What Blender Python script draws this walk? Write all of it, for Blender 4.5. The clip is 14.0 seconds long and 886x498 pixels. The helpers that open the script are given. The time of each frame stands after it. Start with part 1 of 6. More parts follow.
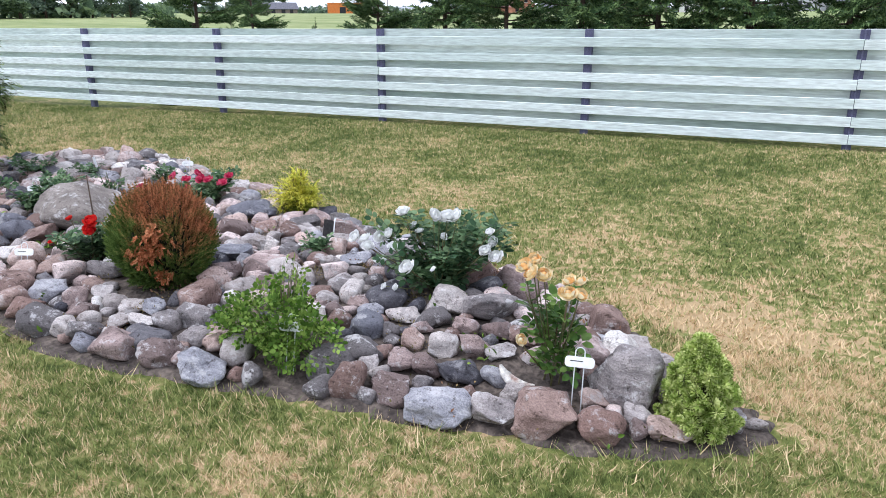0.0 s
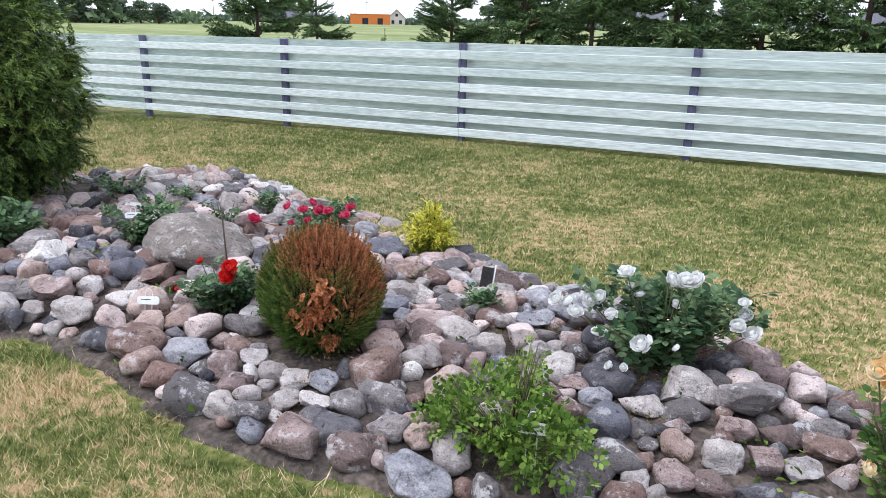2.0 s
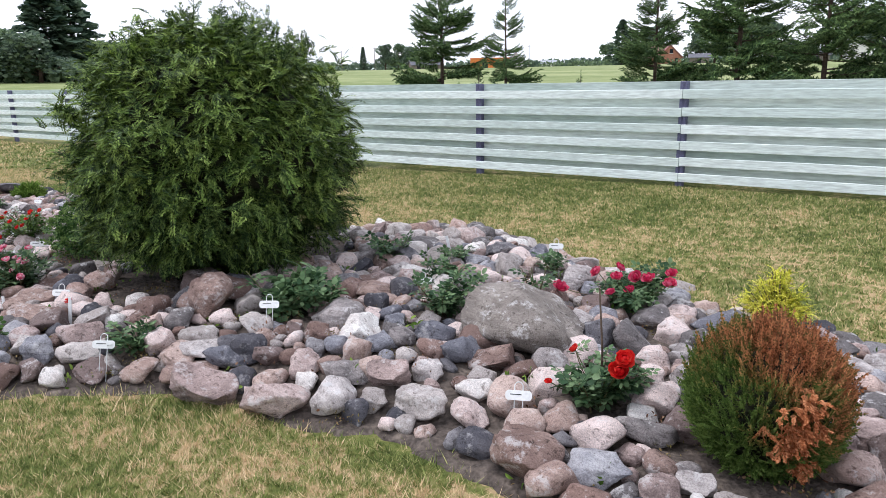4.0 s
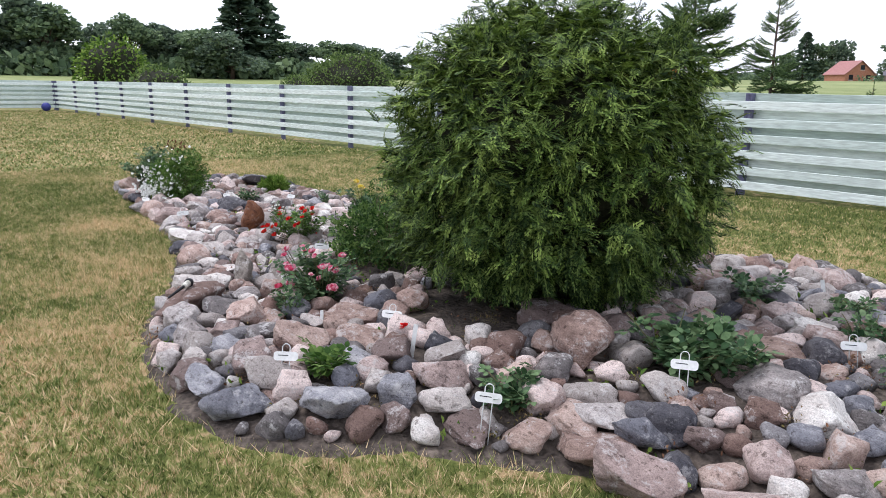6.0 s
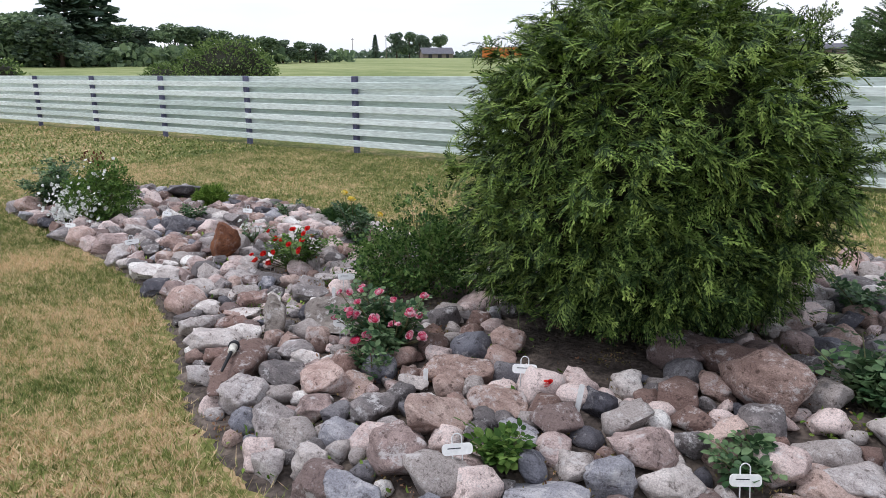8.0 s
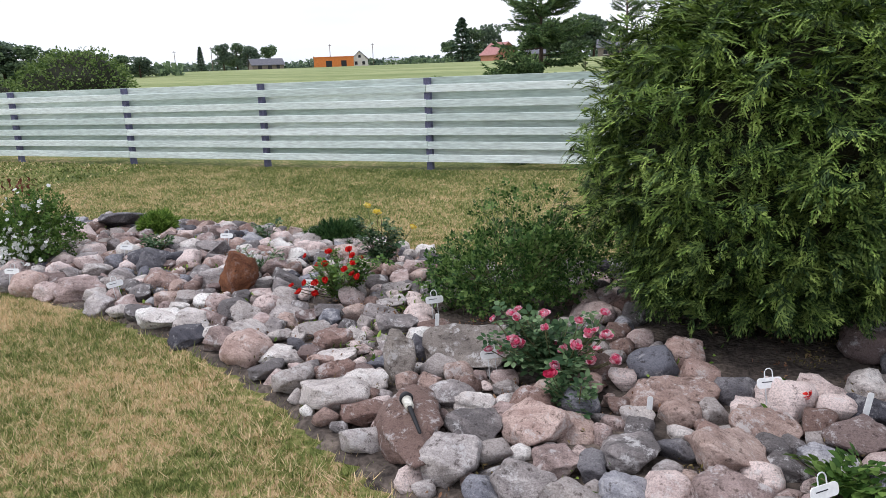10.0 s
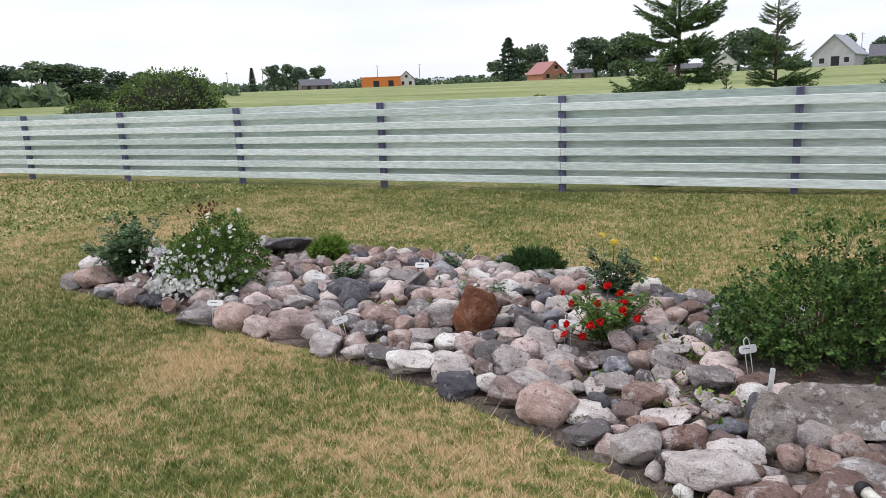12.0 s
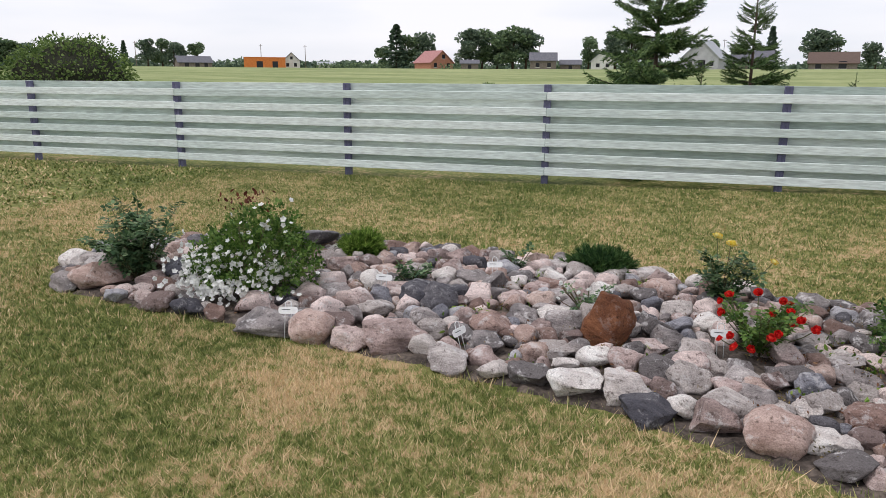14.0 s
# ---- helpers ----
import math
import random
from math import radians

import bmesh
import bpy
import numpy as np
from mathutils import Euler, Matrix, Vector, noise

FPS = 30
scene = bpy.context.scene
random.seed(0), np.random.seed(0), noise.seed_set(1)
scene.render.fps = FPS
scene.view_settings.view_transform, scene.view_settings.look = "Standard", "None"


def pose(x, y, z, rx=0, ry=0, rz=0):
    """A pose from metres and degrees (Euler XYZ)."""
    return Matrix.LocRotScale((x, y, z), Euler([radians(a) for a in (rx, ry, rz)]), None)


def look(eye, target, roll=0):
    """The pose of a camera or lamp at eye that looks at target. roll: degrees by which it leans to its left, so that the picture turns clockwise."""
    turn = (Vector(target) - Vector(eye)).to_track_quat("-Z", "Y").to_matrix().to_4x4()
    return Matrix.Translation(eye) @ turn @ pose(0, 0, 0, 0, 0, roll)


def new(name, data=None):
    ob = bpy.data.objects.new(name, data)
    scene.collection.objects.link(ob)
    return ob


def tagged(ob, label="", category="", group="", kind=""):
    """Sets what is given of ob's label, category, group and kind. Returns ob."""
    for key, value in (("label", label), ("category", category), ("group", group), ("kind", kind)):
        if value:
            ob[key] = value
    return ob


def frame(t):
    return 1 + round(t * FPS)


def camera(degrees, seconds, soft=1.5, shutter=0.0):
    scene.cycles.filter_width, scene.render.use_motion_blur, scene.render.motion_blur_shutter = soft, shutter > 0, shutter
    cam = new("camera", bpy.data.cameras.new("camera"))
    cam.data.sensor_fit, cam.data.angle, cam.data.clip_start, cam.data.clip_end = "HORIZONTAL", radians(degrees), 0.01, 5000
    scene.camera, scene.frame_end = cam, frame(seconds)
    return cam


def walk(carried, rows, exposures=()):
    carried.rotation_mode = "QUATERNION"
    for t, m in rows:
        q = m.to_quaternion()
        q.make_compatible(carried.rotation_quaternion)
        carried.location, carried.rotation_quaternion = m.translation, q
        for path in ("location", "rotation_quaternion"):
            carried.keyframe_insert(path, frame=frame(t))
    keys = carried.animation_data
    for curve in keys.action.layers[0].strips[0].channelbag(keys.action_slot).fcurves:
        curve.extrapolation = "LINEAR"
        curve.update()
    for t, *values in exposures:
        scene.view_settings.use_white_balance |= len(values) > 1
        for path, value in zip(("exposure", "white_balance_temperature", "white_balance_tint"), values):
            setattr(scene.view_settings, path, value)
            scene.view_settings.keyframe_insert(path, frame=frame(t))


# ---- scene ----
cam = camera(64.2, 14.0, soft=0.6)
PATH = [
    (0, (-0.1, -0.103, 1.295), (-0.907, 1.623, 0.688), -0.1),
    (0.5, (-0.221, -0.067, 1.286), (-1.001, 1.672, 0.678), 1.2),
    (1, (-0.518, -0.041, 1.293), (-1.246, 1.717, 0.677), -1.5),
    (1.5, (-0.839, 0.072, 1.305), (-1.699, 1.786, 0.735), -1.7),
    (2, (-1.208, 0.124, 1.309), (-2.054, 1.842, 0.733), 1.2),
    (2.5, (-1.578, 0.126, 1.34), (-2.446, 1.826, 0.746), -0.8),
    (3, (-1.911, 0.179, 1.346), (-2.909, 1.829, 0.813), -1.0),
    (3.5, (-2.206, 0.161, 1.318), (-3.312, 1.757, 0.837), 1.2),
    (4, (-2.577, 0.043, 1.314), (-3.719, 1.617, 0.846), -1.1),
    (4.2, (-2.745, 0.017, 1.311), (-3.975, 1.521, 0.837), 0.2),
    (6.3, (-4.304, -0.171, 1.249), (-5.758, 1.132, 0.817), 1.1),
    (6.5, (-4.429, -0.198, 1.263), (-5.872, 1.129, 0.863), 1.8),
    (7, (-4.763, -0.332, 1.302), (-5.994, 1.183, 0.865), -1.8),
    (7.5, (-5.123, -0.382, 1.337), (-6.317, 1.145, 0.847), -2.4),
    (7.7, (-5.261, -0.428, 1.366), (-6.45, 1.103, 0.874), -1.3),
    (9.8, (-6.875, -0.71, 1.281), (-7.651, 1.064, 0.779), -1.7),
    (10, (-7.013, -0.754, 1.288), (-7.786, 1.026, 0.805), -2.2),
    (10.5, (-7.357, -0.717, 1.277), (-8.097, 1.071, 0.77), -0.2),
    (11, (-7.709, -0.725, 1.302), (-8.416, 1.086, 0.83), 0.5),
    (11.5, (-8.082, -0.854, 1.339), (-8.814, 0.932, 0.812), -1.2),
    (12, (-8.397, -0.832, 1.316), (-9.281, 0.91, 0.889), -2.4),
    (12.5, (-8.754, -0.848, 1.312), (-9.533, 0.942, 0.881), 2.0),
    (13, (-9.16, -0.886, 1.317), (-9.807, 0.931, 0.789), 0.1),
    (13.5, (-9.54, -0.847, 1.309), (-10.234, 0.967, 0.833), -0.1),
    (14, (-9.855, -0.847, 1.296), (-10.432, 1.011, 0.828), 0.3),
]
walk(cam, [(t, look(eye, target, roll)) for t, eye, target, roll in PATH],
     exposures=((0, 0.38, 5750, 15), (2, 0.33, 5850, 15), (4, 0.24, 6000, 15), (6.5, 0.10, 6050, 15), (7.5, -0.06, 6050, 15), (10, -0.02, 6100, 15), (11.5, 0.06, 6150, 15), (12.5, -0.32, 6350, 15), (13.2, -0.36, 6400, 15), (14, -0.22, 6400, 15)))

# ---- world, sun and light ----
GROUND = -0.14
world = bpy.data.worlds.new("overcast_sky")
scene.world = world
world.use_nodes = True
wn, wl = world.node_tree.nodes, world.node_tree.links
wn.clear()
sky = wn.new("ShaderNodeTexSky")
sky.sky_type, sky.sun_disc = "NISHITA", False
sky.sun_elevation, sky.sun_rotation = radians(63), radians(243)
sky_gain = wn.new("ShaderNodeVectorMath")
sky_gain.operation = "SCALE"
sky_gain.inputs["Scale"].default_value = 0.12
wl.new(sky.outputs["Color"], sky_gain.inputs[0])
wco = wn.new("ShaderNodeTexCoord")
wmap = wn.new("ShaderNodeMapping")
wmap.inputs["Scale"].default_value = (1.2, 1.2, 7.0)
wl.new(wco.outputs["Generated"], wmap.inputs["Vector"])
cloud_noise = wn.new("ShaderNodeTexNoise")
cloud_noise.inputs["Scale"].default_value = 1.6
cloud_noise.inputs["Detail"].default_value = 7
wl.new(wmap.outputs["Vector"], cloud_noise.inputs["Vector"])
cloud_ramp = wn.new("ShaderNodeValToRGB")
cloud_ramp.color_ramp.elements[0].position, cloud_ramp.color_ramp.elements[0].color = 0.36, (0.84, 0.885, 0.94, 1)
cloud_ramp.color_ramp.elements[1].position, cloud_ramp.color_ramp.elements[1].color = 0.60, (1.03, 1.03, 1.04, 1)
wl.new(cloud_noise.outputs["Fac"], cloud_ramp.inputs["Fac"])
cloud_mix = wn.new("ShaderNodeMixRGB")
cloud_mix.inputs["Fac"].default_value = 0.86
wl.new(sky_gain.outputs["Vector"], cloud_mix.inputs["Color1"])
wl.new(cloud_ramp.outputs["Color"], cloud_mix.inputs["Color2"])
wbg = wn.new("ShaderNodeBackground")
wbg.inputs["Strength"].default_value = 1.18
wl.new(cloud_mix.outputs["Color"], wbg.inputs["Color"])
wl.new(wbg.outputs["Background"], wn.new("ShaderNodeOutputWorld").inputs["Surface"])

sun_data = bpy.data.lights.new("sun", "SUN")
sun_data.energy, sun_data.angle, sun_data.color = 2.0, radians(24), (1.0, 0.97, 0.92)
sun = new("sun", sun_data)
sun.matrix_world = look((-5, -2.5, 11), (0, 0, 0))


# ---- materials ----
def mat(name, cols, scale=6.0, rough=0.85, bump=0.3, bscale=70.0, fine=0.35, rand=0.0, island=0.0, spec=0.3,
        stretch=(1, 1, 1), metal=0.0, through_light=0.0):
    """A weathered surface: colours mixed by a broad noise, broken by a fine one, varied per object or per loose piece."""
    m = bpy.data.materials.new(name)
    m.use_nodes = True
    n, l = m.node_tree.nodes, m.node_tree.links
    b = n["Principled BSDF"]
    geo = n.new("ShaderNodeNewGeometry")
    info = n.new("ShaderNodeObjectInfo")
    mp = n.new("ShaderNodeMapping")
    mp.inputs["Scale"].default_value = stretch
    shift = n.new("ShaderNodeVectorMath")
    shift.operation = "ADD"
    off = n.new("ShaderNodeMath")
    off.operation = "MULTIPLY"
    off.inputs[1].default_value = 17.0
    l.new(info.outputs["Random"], off.inputs[0])
    l.new(geo.outputs["Position"], shift.inputs[0])
    if rand:
        l.new(off.outputs[0], shift.inputs[1])
    l.new(shift.outputs["Vector"], mp.inputs["Vector"])
    n1 = n.new("ShaderNodeTexNoise")
    n1.inputs["Scale"].default_value, n1.inputs["Detail"].default_value = scale, 5
    n2 = n.new("ShaderNodeTexNoise")
    n2.inputs["Scale"].default_value, n2.inputs["Detail"].default_value = bscale, 6
    for k in (n1, n2):
        l.new(mp.outputs["Vector"], k.inputs["Vector"])
    fac = n1.outputs["Fac"]
    for src, amount in ((info.outputs["Random"], rand), (geo.outputs["Random Per Island"], island)):
        if amount:
            a = n.new("ShaderNodeMath")
            a.operation = "SUBTRACT"
            a.inputs[1].default_value = 0.5
            l.new(src, a.inputs[0])
            c = n.new("ShaderNodeMath")
            c.operation = "MULTIPLY_ADD"
            c.inputs[1].default_value = amount
            l.new(a.outputs[0], c.inputs[0])
            l.new(fac, c.inputs[2])
            fac = c.outputs[0]
    ramp = n.new("ShaderNodeValToRGB")
    el = ramp.color_ramp.elements
    while len(el) < len(cols):
        el.new(0.5)
    for i, c in enumerate(cols):
        el[i].position = 0.28 + 0.44 * i / max(1, len(cols) - 1)
        el[i].color = (*c, 1)
    l.new(fac, ramp.inputs["Fac"])
    fr = n.new("ShaderNodeValToRGB")
    fr.color_ramp.elements[0].position, fr.color_ramp.elements[1].position = 0.34, 0.66
    lo = 1 - fine
    fr.color_ramp.elements[0].color, fr.color_ramp.elements[1].color = (lo, lo, lo, 1), (1 + fine * 0.6,) * 3 + (1,)
    l.new(n2.outputs["Fac"], fr.inputs["Fac"])
    mul = n.new("ShaderNodeMixRGB")
    mul.blend_type = "MULTIPLY"
    mul.inputs["Fac"].default_value = 1
    l.new(ramp.outputs["Color"], mul.inputs["Color1"])
    l.new(fr.outputs["Color"], mul.inputs["Color2"])
    l.new(mul.outputs["Color"], b.inputs["Base Color"])
    b.inputs["Roughness"].default_value = rough
    b.inputs["Specular IOR Level"].default_value = spec
    b.inputs["Metallic"].default_value = metal
    if bump:
        bp = n.new("ShaderNodeBump")
        bp.inputs["Strength"].default_value, bp.inputs["Distance"].default_value = bump, 0.02
        l.new(n2.outputs["Fac"], bp.inputs["Height"])
        l.new(bp.outputs["Normal"], b.inputs["Normal"])
    if through_light:
        tr = n.new("ShaderNodeBsdfTranslucent")
        l.new(mul.outputs["Color"], tr.inputs["Color"])
        mx = n.new("ShaderNodeMixShader")
        mx.inputs["Fac"].default_value = through_light
        l.new(b.outputs["BSDF"], mx.inputs[1])
        l.new(tr.outputs["BSDF"], mx.inputs[2])
        l.new(mx.outputs["Shader"], n["Material Output"].inputs["Surface"])
    return m


def leafy(name, cols, island=0.7, scale=5.0, rough=0.6, through_light=0.25):
    return mat(name, cols, scale=scale, rough=rough, bump=0, bscale=40, fine=0.2, island=island, spec=0.14, through_light=through_light)


def lawn_material(name, blades):
    """Mown lawn with dry straw patches; a greener meadow beyond the fence."""
    m = bpy.data.materials.new(name)
    m.use_nodes = True
    n, l = m.node_tree.nodes, m.node_tree.links
    b = n["Principled BSDF"]
    geo = n.new("ShaderNodeNewGeometry")

    def nz(scale, detail=4.0, stretch=(1, 1, 1)):
        mp = n.new("ShaderNodeMapping")
        mp.inputs["Scale"].default_value = stretch
        l.new(geo.outputs["Position"], mp.inputs["Vector"])
        k = n.new("ShaderNodeTexNoise")
        k.inputs["Scale"].default_value, k.inputs["Detail"].default_value = scale, detail
        l.new(mp.outputs["Vector"], k.inputs["Vector"])
        return k.outputs["Fac"]

    def math_node(op, a, c, d=None):
        k = n.new("ShaderNodeMath")
        k.operation = op
        for i, v in enumerate((a, c, d)):
            if v is None:
                continue
            if isinstance(v, (int, float)):
                k.inputs[i].default_value = v
            else:
                l.new(v, k.inputs[i])
        return k.outputs[0]

    patch = math_node("MULTIPLY_ADD", nz(1.1, 4), 0.48, math_node("MULTIPLY_ADD", nz(4.2, 6, (1, 1.3, 1)), 0.50, math_node("MULTIPLY_ADD", nz(15, 4), 0.90, -0.225)))
    fac = math_node("ADD", patch, math_node("MULTIPLY", nz(40, 3), 0.35))
    for px, py, pr, amount in PATCHES:
        k = n.new("ShaderNodeVectorMath")
        k.operation = "DISTANCE"
        k.inputs[1].default_value = (px, py, GROUND)
        l.new(geo.outputs["Position"], k.inputs[0])
        fall = n.new("ShaderNodeMapRange")
        fall.interpolation_type = "SMOOTHSTEP"
        fall.inputs["From Min"].default_value, fall.inputs["From Max"].default_value = 0.25 * pr, 1.25 * pr
        fall.inputs["To Min"].default_value, fall.inputs["To Max"].default_value = amount * 0.8, 0.0
        l.new(k.outputs["Value"], fall.inputs["Value"])
        fac = math_node("ADD", fac, fall.outputs["Result"])
    if blades:
        fac = math_node("MULTIPLY_ADD", geo.outputs["Random Per Island"], 0.50, math_node("SUBTRACT", fac, 0.265))
    ramp = n.new("ShaderNodeValToRGB")
    el = ramp.color_ramp.elements
    stops = LAWN_STOPS
    while len(el) < len(stops):
        el.new(0.5)
    for i, (p, c) in enumerate(stops):
        el[i].position, el[i].color = p, (*c, 1)
    l.new(fac, ramp.inputs["Fac"])
    col = ramp.outputs["Color"]
    if not blades:
        sep = n.new("ShaderNodeSeparateXYZ")
        l.new(geo.outputs["Position"], sep.inputs[0])
        far = n.new("ShaderNodeMapRange")
        far.inputs["From Min"].default_value, far.inputs["From Max"].default_value = 9.4, 12.0
        l.new(sep.outputs["Y"], far.inputs["Value"])
        # darker ground under the blades: dead matting, plus shade between blades put into colour
        thatch_shade = n.new("ShaderNodeMixRGB")
        thatch_shade.blend_type = "MULTIPLY"
        thatch_shade.inputs["Fac"].default_value = 1.0
        thatch_shade.inputs["Color2"].default_value = (0.62, 0.60, 0.54, 1)
        l.new(col, thatch_shade.inputs["Color1"])
        col = thatch_shade.outputs["Color"]
        fr = n.new("ShaderNodeValToRGB")
        fe = fr.color_ramp.elements
        fe[0].position, fe[0].color = 0.40, (0.17, 0.215, 0.075, 1)
        fe[1].position, fe[1].color = 0.64, (0.33, 0.355, 0.165, 1)
        l.new(math_node("ADD", math_node("MULTIPLY", nz(0.03, 4, (1, 3, 1)), 0.6), math_node("MULTIPLY", nz(0.5, 5), 0.4)), fr.inputs["Fac"])
        mx = n.new("ShaderNodeMixRGB")
        l.new(far.outputs["Result"], mx.inputs["Fac"])
        l.new(col, mx.inputs["Color1"])
        l.new(fr.outputs["Color"], mx.inputs["Color2"])
        col = mx.outputs["Color"]
        bp = n.new("ShaderNodeBump")
        bp.inputs["Strength"].default_value, bp.inputs["Distance"].default_value = 0.6, 0.03
        l.new(nz(90, 5), bp.inputs["Height"])
        l.new(bp.outputs["Normal"], b.inputs["Normal"])
    l.new(col, b.inputs["Base Color"])
    b.inputs["Roughness"].default_value, b.inputs["Specular IOR Level"].default_value = 0.85, 0.15
    return m


LAWN_STOPS = [(0.64, (0.096, 0.132, 0.034)), (0.84, (0.240, 0.278, 0.082)), (1.02, (0.455, 0.412, 0.188)), (1.22, (0.68, 0.51, 0.305))]
# dry and lush patches of the lawn: x, y, radius, amount
PATCHES = [(0.1, 3.1, 0.8, 0.20), (-0.4, 3.7, 0.5, 0.16), (-1.1, 4.4, 0.6, 0.10), (-2.7, 5.4, 0.5, 0.13), (-1.3, 1.55, 0.5, 0.12), (-3.9, 1.65, 0.45, 0.22), (-8.3, 0.8, 0.6, 0.12), (-11.4, 2.0, 0.6, 0.18),
           (-10.2, 1.6, 0.7, 0.09), (-15.6, 5.2, 1.4, 0.14), (-9.6, 1.2, 0.6, 0.08), (-12.0, 6.0, 1.6, 0.02), (-2.3, 1.75, 0.6, -0.16), (-0.3, 1.85, 0.5, -0.10), (-4.1, 2.05, 0.35, -0.22), (-12.7, 2.2, 0.7, -0.12), (-1.0, 6.2, 2.4, -0.03), (-9.0, 5.8, 3.0, 0.02), (-14.2, 1.4, 1.6, -0.12), (-12.4, 0.6, 1.0, -0.08), (-6.5, 8.6, 2.6, -0.12), (-11.5, 8.6, 2.6, -0.12), (-17.5, 8.5, 2.6, -0.12), (-1.5, 8.6, 2.8, -0.12)]
M_LAWN = lawn_material("lawn", False)
M_BLADE = lawn_material("grass_blades", True)
M_SOIL = mat("soil", [(0.048, 0.038, 0.033), (0.10, 0.080, 0.067), (0.18, 0.145, 0.118)], scale=9, bump=1.0, bscale=45, fine=0.45, rough=0.95)
M_BOARD = mat("painted_board", [(0.63, 0.72, 0.69), (0.73, 0.81, 0.78), (0.80, 0.87, 0.845)], scale=2.2, rough=0.6, bump=0.15, bscale=26, fine=0.20, rand=0.6, stretch=(0.25, 1, 2.2))
# same paint as the front boards, darkened: the slots' shade is in the colour
M_BACK = mat("shaded_back_board", [(0.42, 0.50, 0.455), (0.56, 0.63, 0.585), (0.66, 0.72, 0.68)], scale=2.4, rough=0.7, bump=0.2, bscale=22, fine=0.2, rand=0.5, stretch=(0.25, 1, 2.0))
M_POST = mat("post_steel", [(0.085, 0.085, 0.150), (0.15, 0.15, 0.245)], scale=6, rough=0.55, bump=0.05, fine=0.2, rand=0.4)

def rock_material(name, cols, lichen):
    """Field stone: crisp mineral grains, faint strata, dark pits, pale lichen crusts; tone and texture vary from stone to stone."""
    m = bpy.data.materials.new(name)
    m.use_nodes = True
    n, l = m.node_tree.nodes, m.node_tree.links
    b = n["Principled BSDF"]
    geo, info = n.new("ShaderNodeNewGeometry"), n.new("ShaderNodeObjectInfo")

    def calc(op, *args):
        k = n.new("ShaderNodeMath")
        k.operation = op
        for i, v in enumerate(args):
            if isinstance(v, (int, float)):
                k.inputs[i].default_value = v
            else:
                l.new(v, k.inputs[i])
        return k.outputs[0]

    shift = n.new("ShaderNodeVectorMath")
    shift.operation = "ADD"
    l.new(geo.outputs["Position"], shift.inputs[0])
    l.new(calc("MULTIPLY", info.outputs["Random"], 17.0), shift.inputs[1])
    tilt = n.new("ShaderNodeVectorRotate")
    tilt.rotation_type = "X_AXIS"
    l.new(shift.outputs["Vector"], tilt.inputs["Vector"])
    l.new(calc("MULTIPLY", info.outputs["Random"], 5.0), tilt.inputs["Angle"])

    def nz(scale, detail, rough, stretch=None):
        k = n.new("ShaderNodeTexNoise")
        k.inputs["Scale"].default_value, k.inputs["Detail"].default_value, k.inputs["Roughness"].default_value = scale, detail, rough
        src = tilt.outputs["Vector"]
        if stretch:
            mp = n.new("ShaderNodeMapping")
            mp.inputs["Scale"].default_value = stretch
            l.new(src, mp.inputs["Vector"])
            src = mp.outputs["Vector"]
        l.new(src, k.inputs["Vector"])
        return k.outputs["Fac"]

    def ramp(fac, stops):
        k = n.new("ShaderNodeValToRGB")
        el = k.color_ramp.elements
        while len(el) < len(stops):
            el.new(0.5)
        for i, (p, c) in enumerate(stops):
            el[i].position, el[i].color = p, (*c, 1) if len(c) == 3 else c
        l.new(fac, k.inputs["Fac"])
        return k.outputs["Color"]

    def mix(kind, fac, a, c):
        k = n.new("ShaderNodeMixRGB")
        k.blend_type = kind
        for i, v in ((0, fac), (1, a), (2, c)):
            if isinstance(v, (int, float)):
                k.inputs[i].default_value = v
            elif isinstance(v, tuple):
                k.inputs[i].default_value = v
            else:
                l.new(v, k.inputs[i])
        return k.outputs["Color"]

    broad = nz(7, 6, 0.62)
    strata = nz(9, 8, 0.66, (1.0, 1.0, 4.0))
    grain = nz(150, 3, 0.8)
    pits = nz(34, 6, 0.7)
    tone = calc("ADD", calc("MULTIPLY", calc("SUBTRACT", calc("ADD", info.outputs["Random"], geo.outputs["Random Per Island"]), 0.98), 0.42), calc("MULTIPLY_ADD", strata, 0.45, calc("MULTIPLY", broad, 0.55)))
    base = ramp(tone, [(0.32 + 0.36 * i / (len(cols) - 1), c) for i, c in enumerate(cols)])
    base = mix("MULTIPLY", 1.0, base, ramp(grain, [(0.38, (0.72, 0.70, 0.69)), (0.50, (1.0, 0.99, 0.98)), (0.64, (1.20, 1.19, 1.17))]))
    base = mix("MULTIPLY", 1.0, base, ramp(pits, [(0.34, (0.36, 0.33, 0.31)), (0.44, (1.0, 0.985, 0.965))]))
    crust = ramp(calc("MULTIPLY_ADD", nz(11, 9, 0.78), 0.75, calc("MULTIPLY", pits, 0.25)), [(0.535, (0, 0, 0)), (0.59, (lichen, lichen, lichen))])
    base = mix("MIX", crust, base, (0.67, 0.65, 0.64, 1))
    l.new(base, b.inputs["Base Color"])
    b.inputs["Roughness"].default_value, b.inputs["Specular IOR Level"].default_value = 0.85, 0.3
    bp = n.new("ShaderNodeBump")
    bp.inputs["Strength"].default_value, bp.inputs["Distance"].default_value = 1.0, 0.022
    l.new(calc("MULTIPLY_ADD", grain, 0.22, calc("MULTIPLY_ADD", pits, 0.6, calc("MULTIPLY", strata, 0.9))), bp.inputs["Height"])
    l.new(bp.outputs["Normal"], b.inputs["Normal"])
    return m


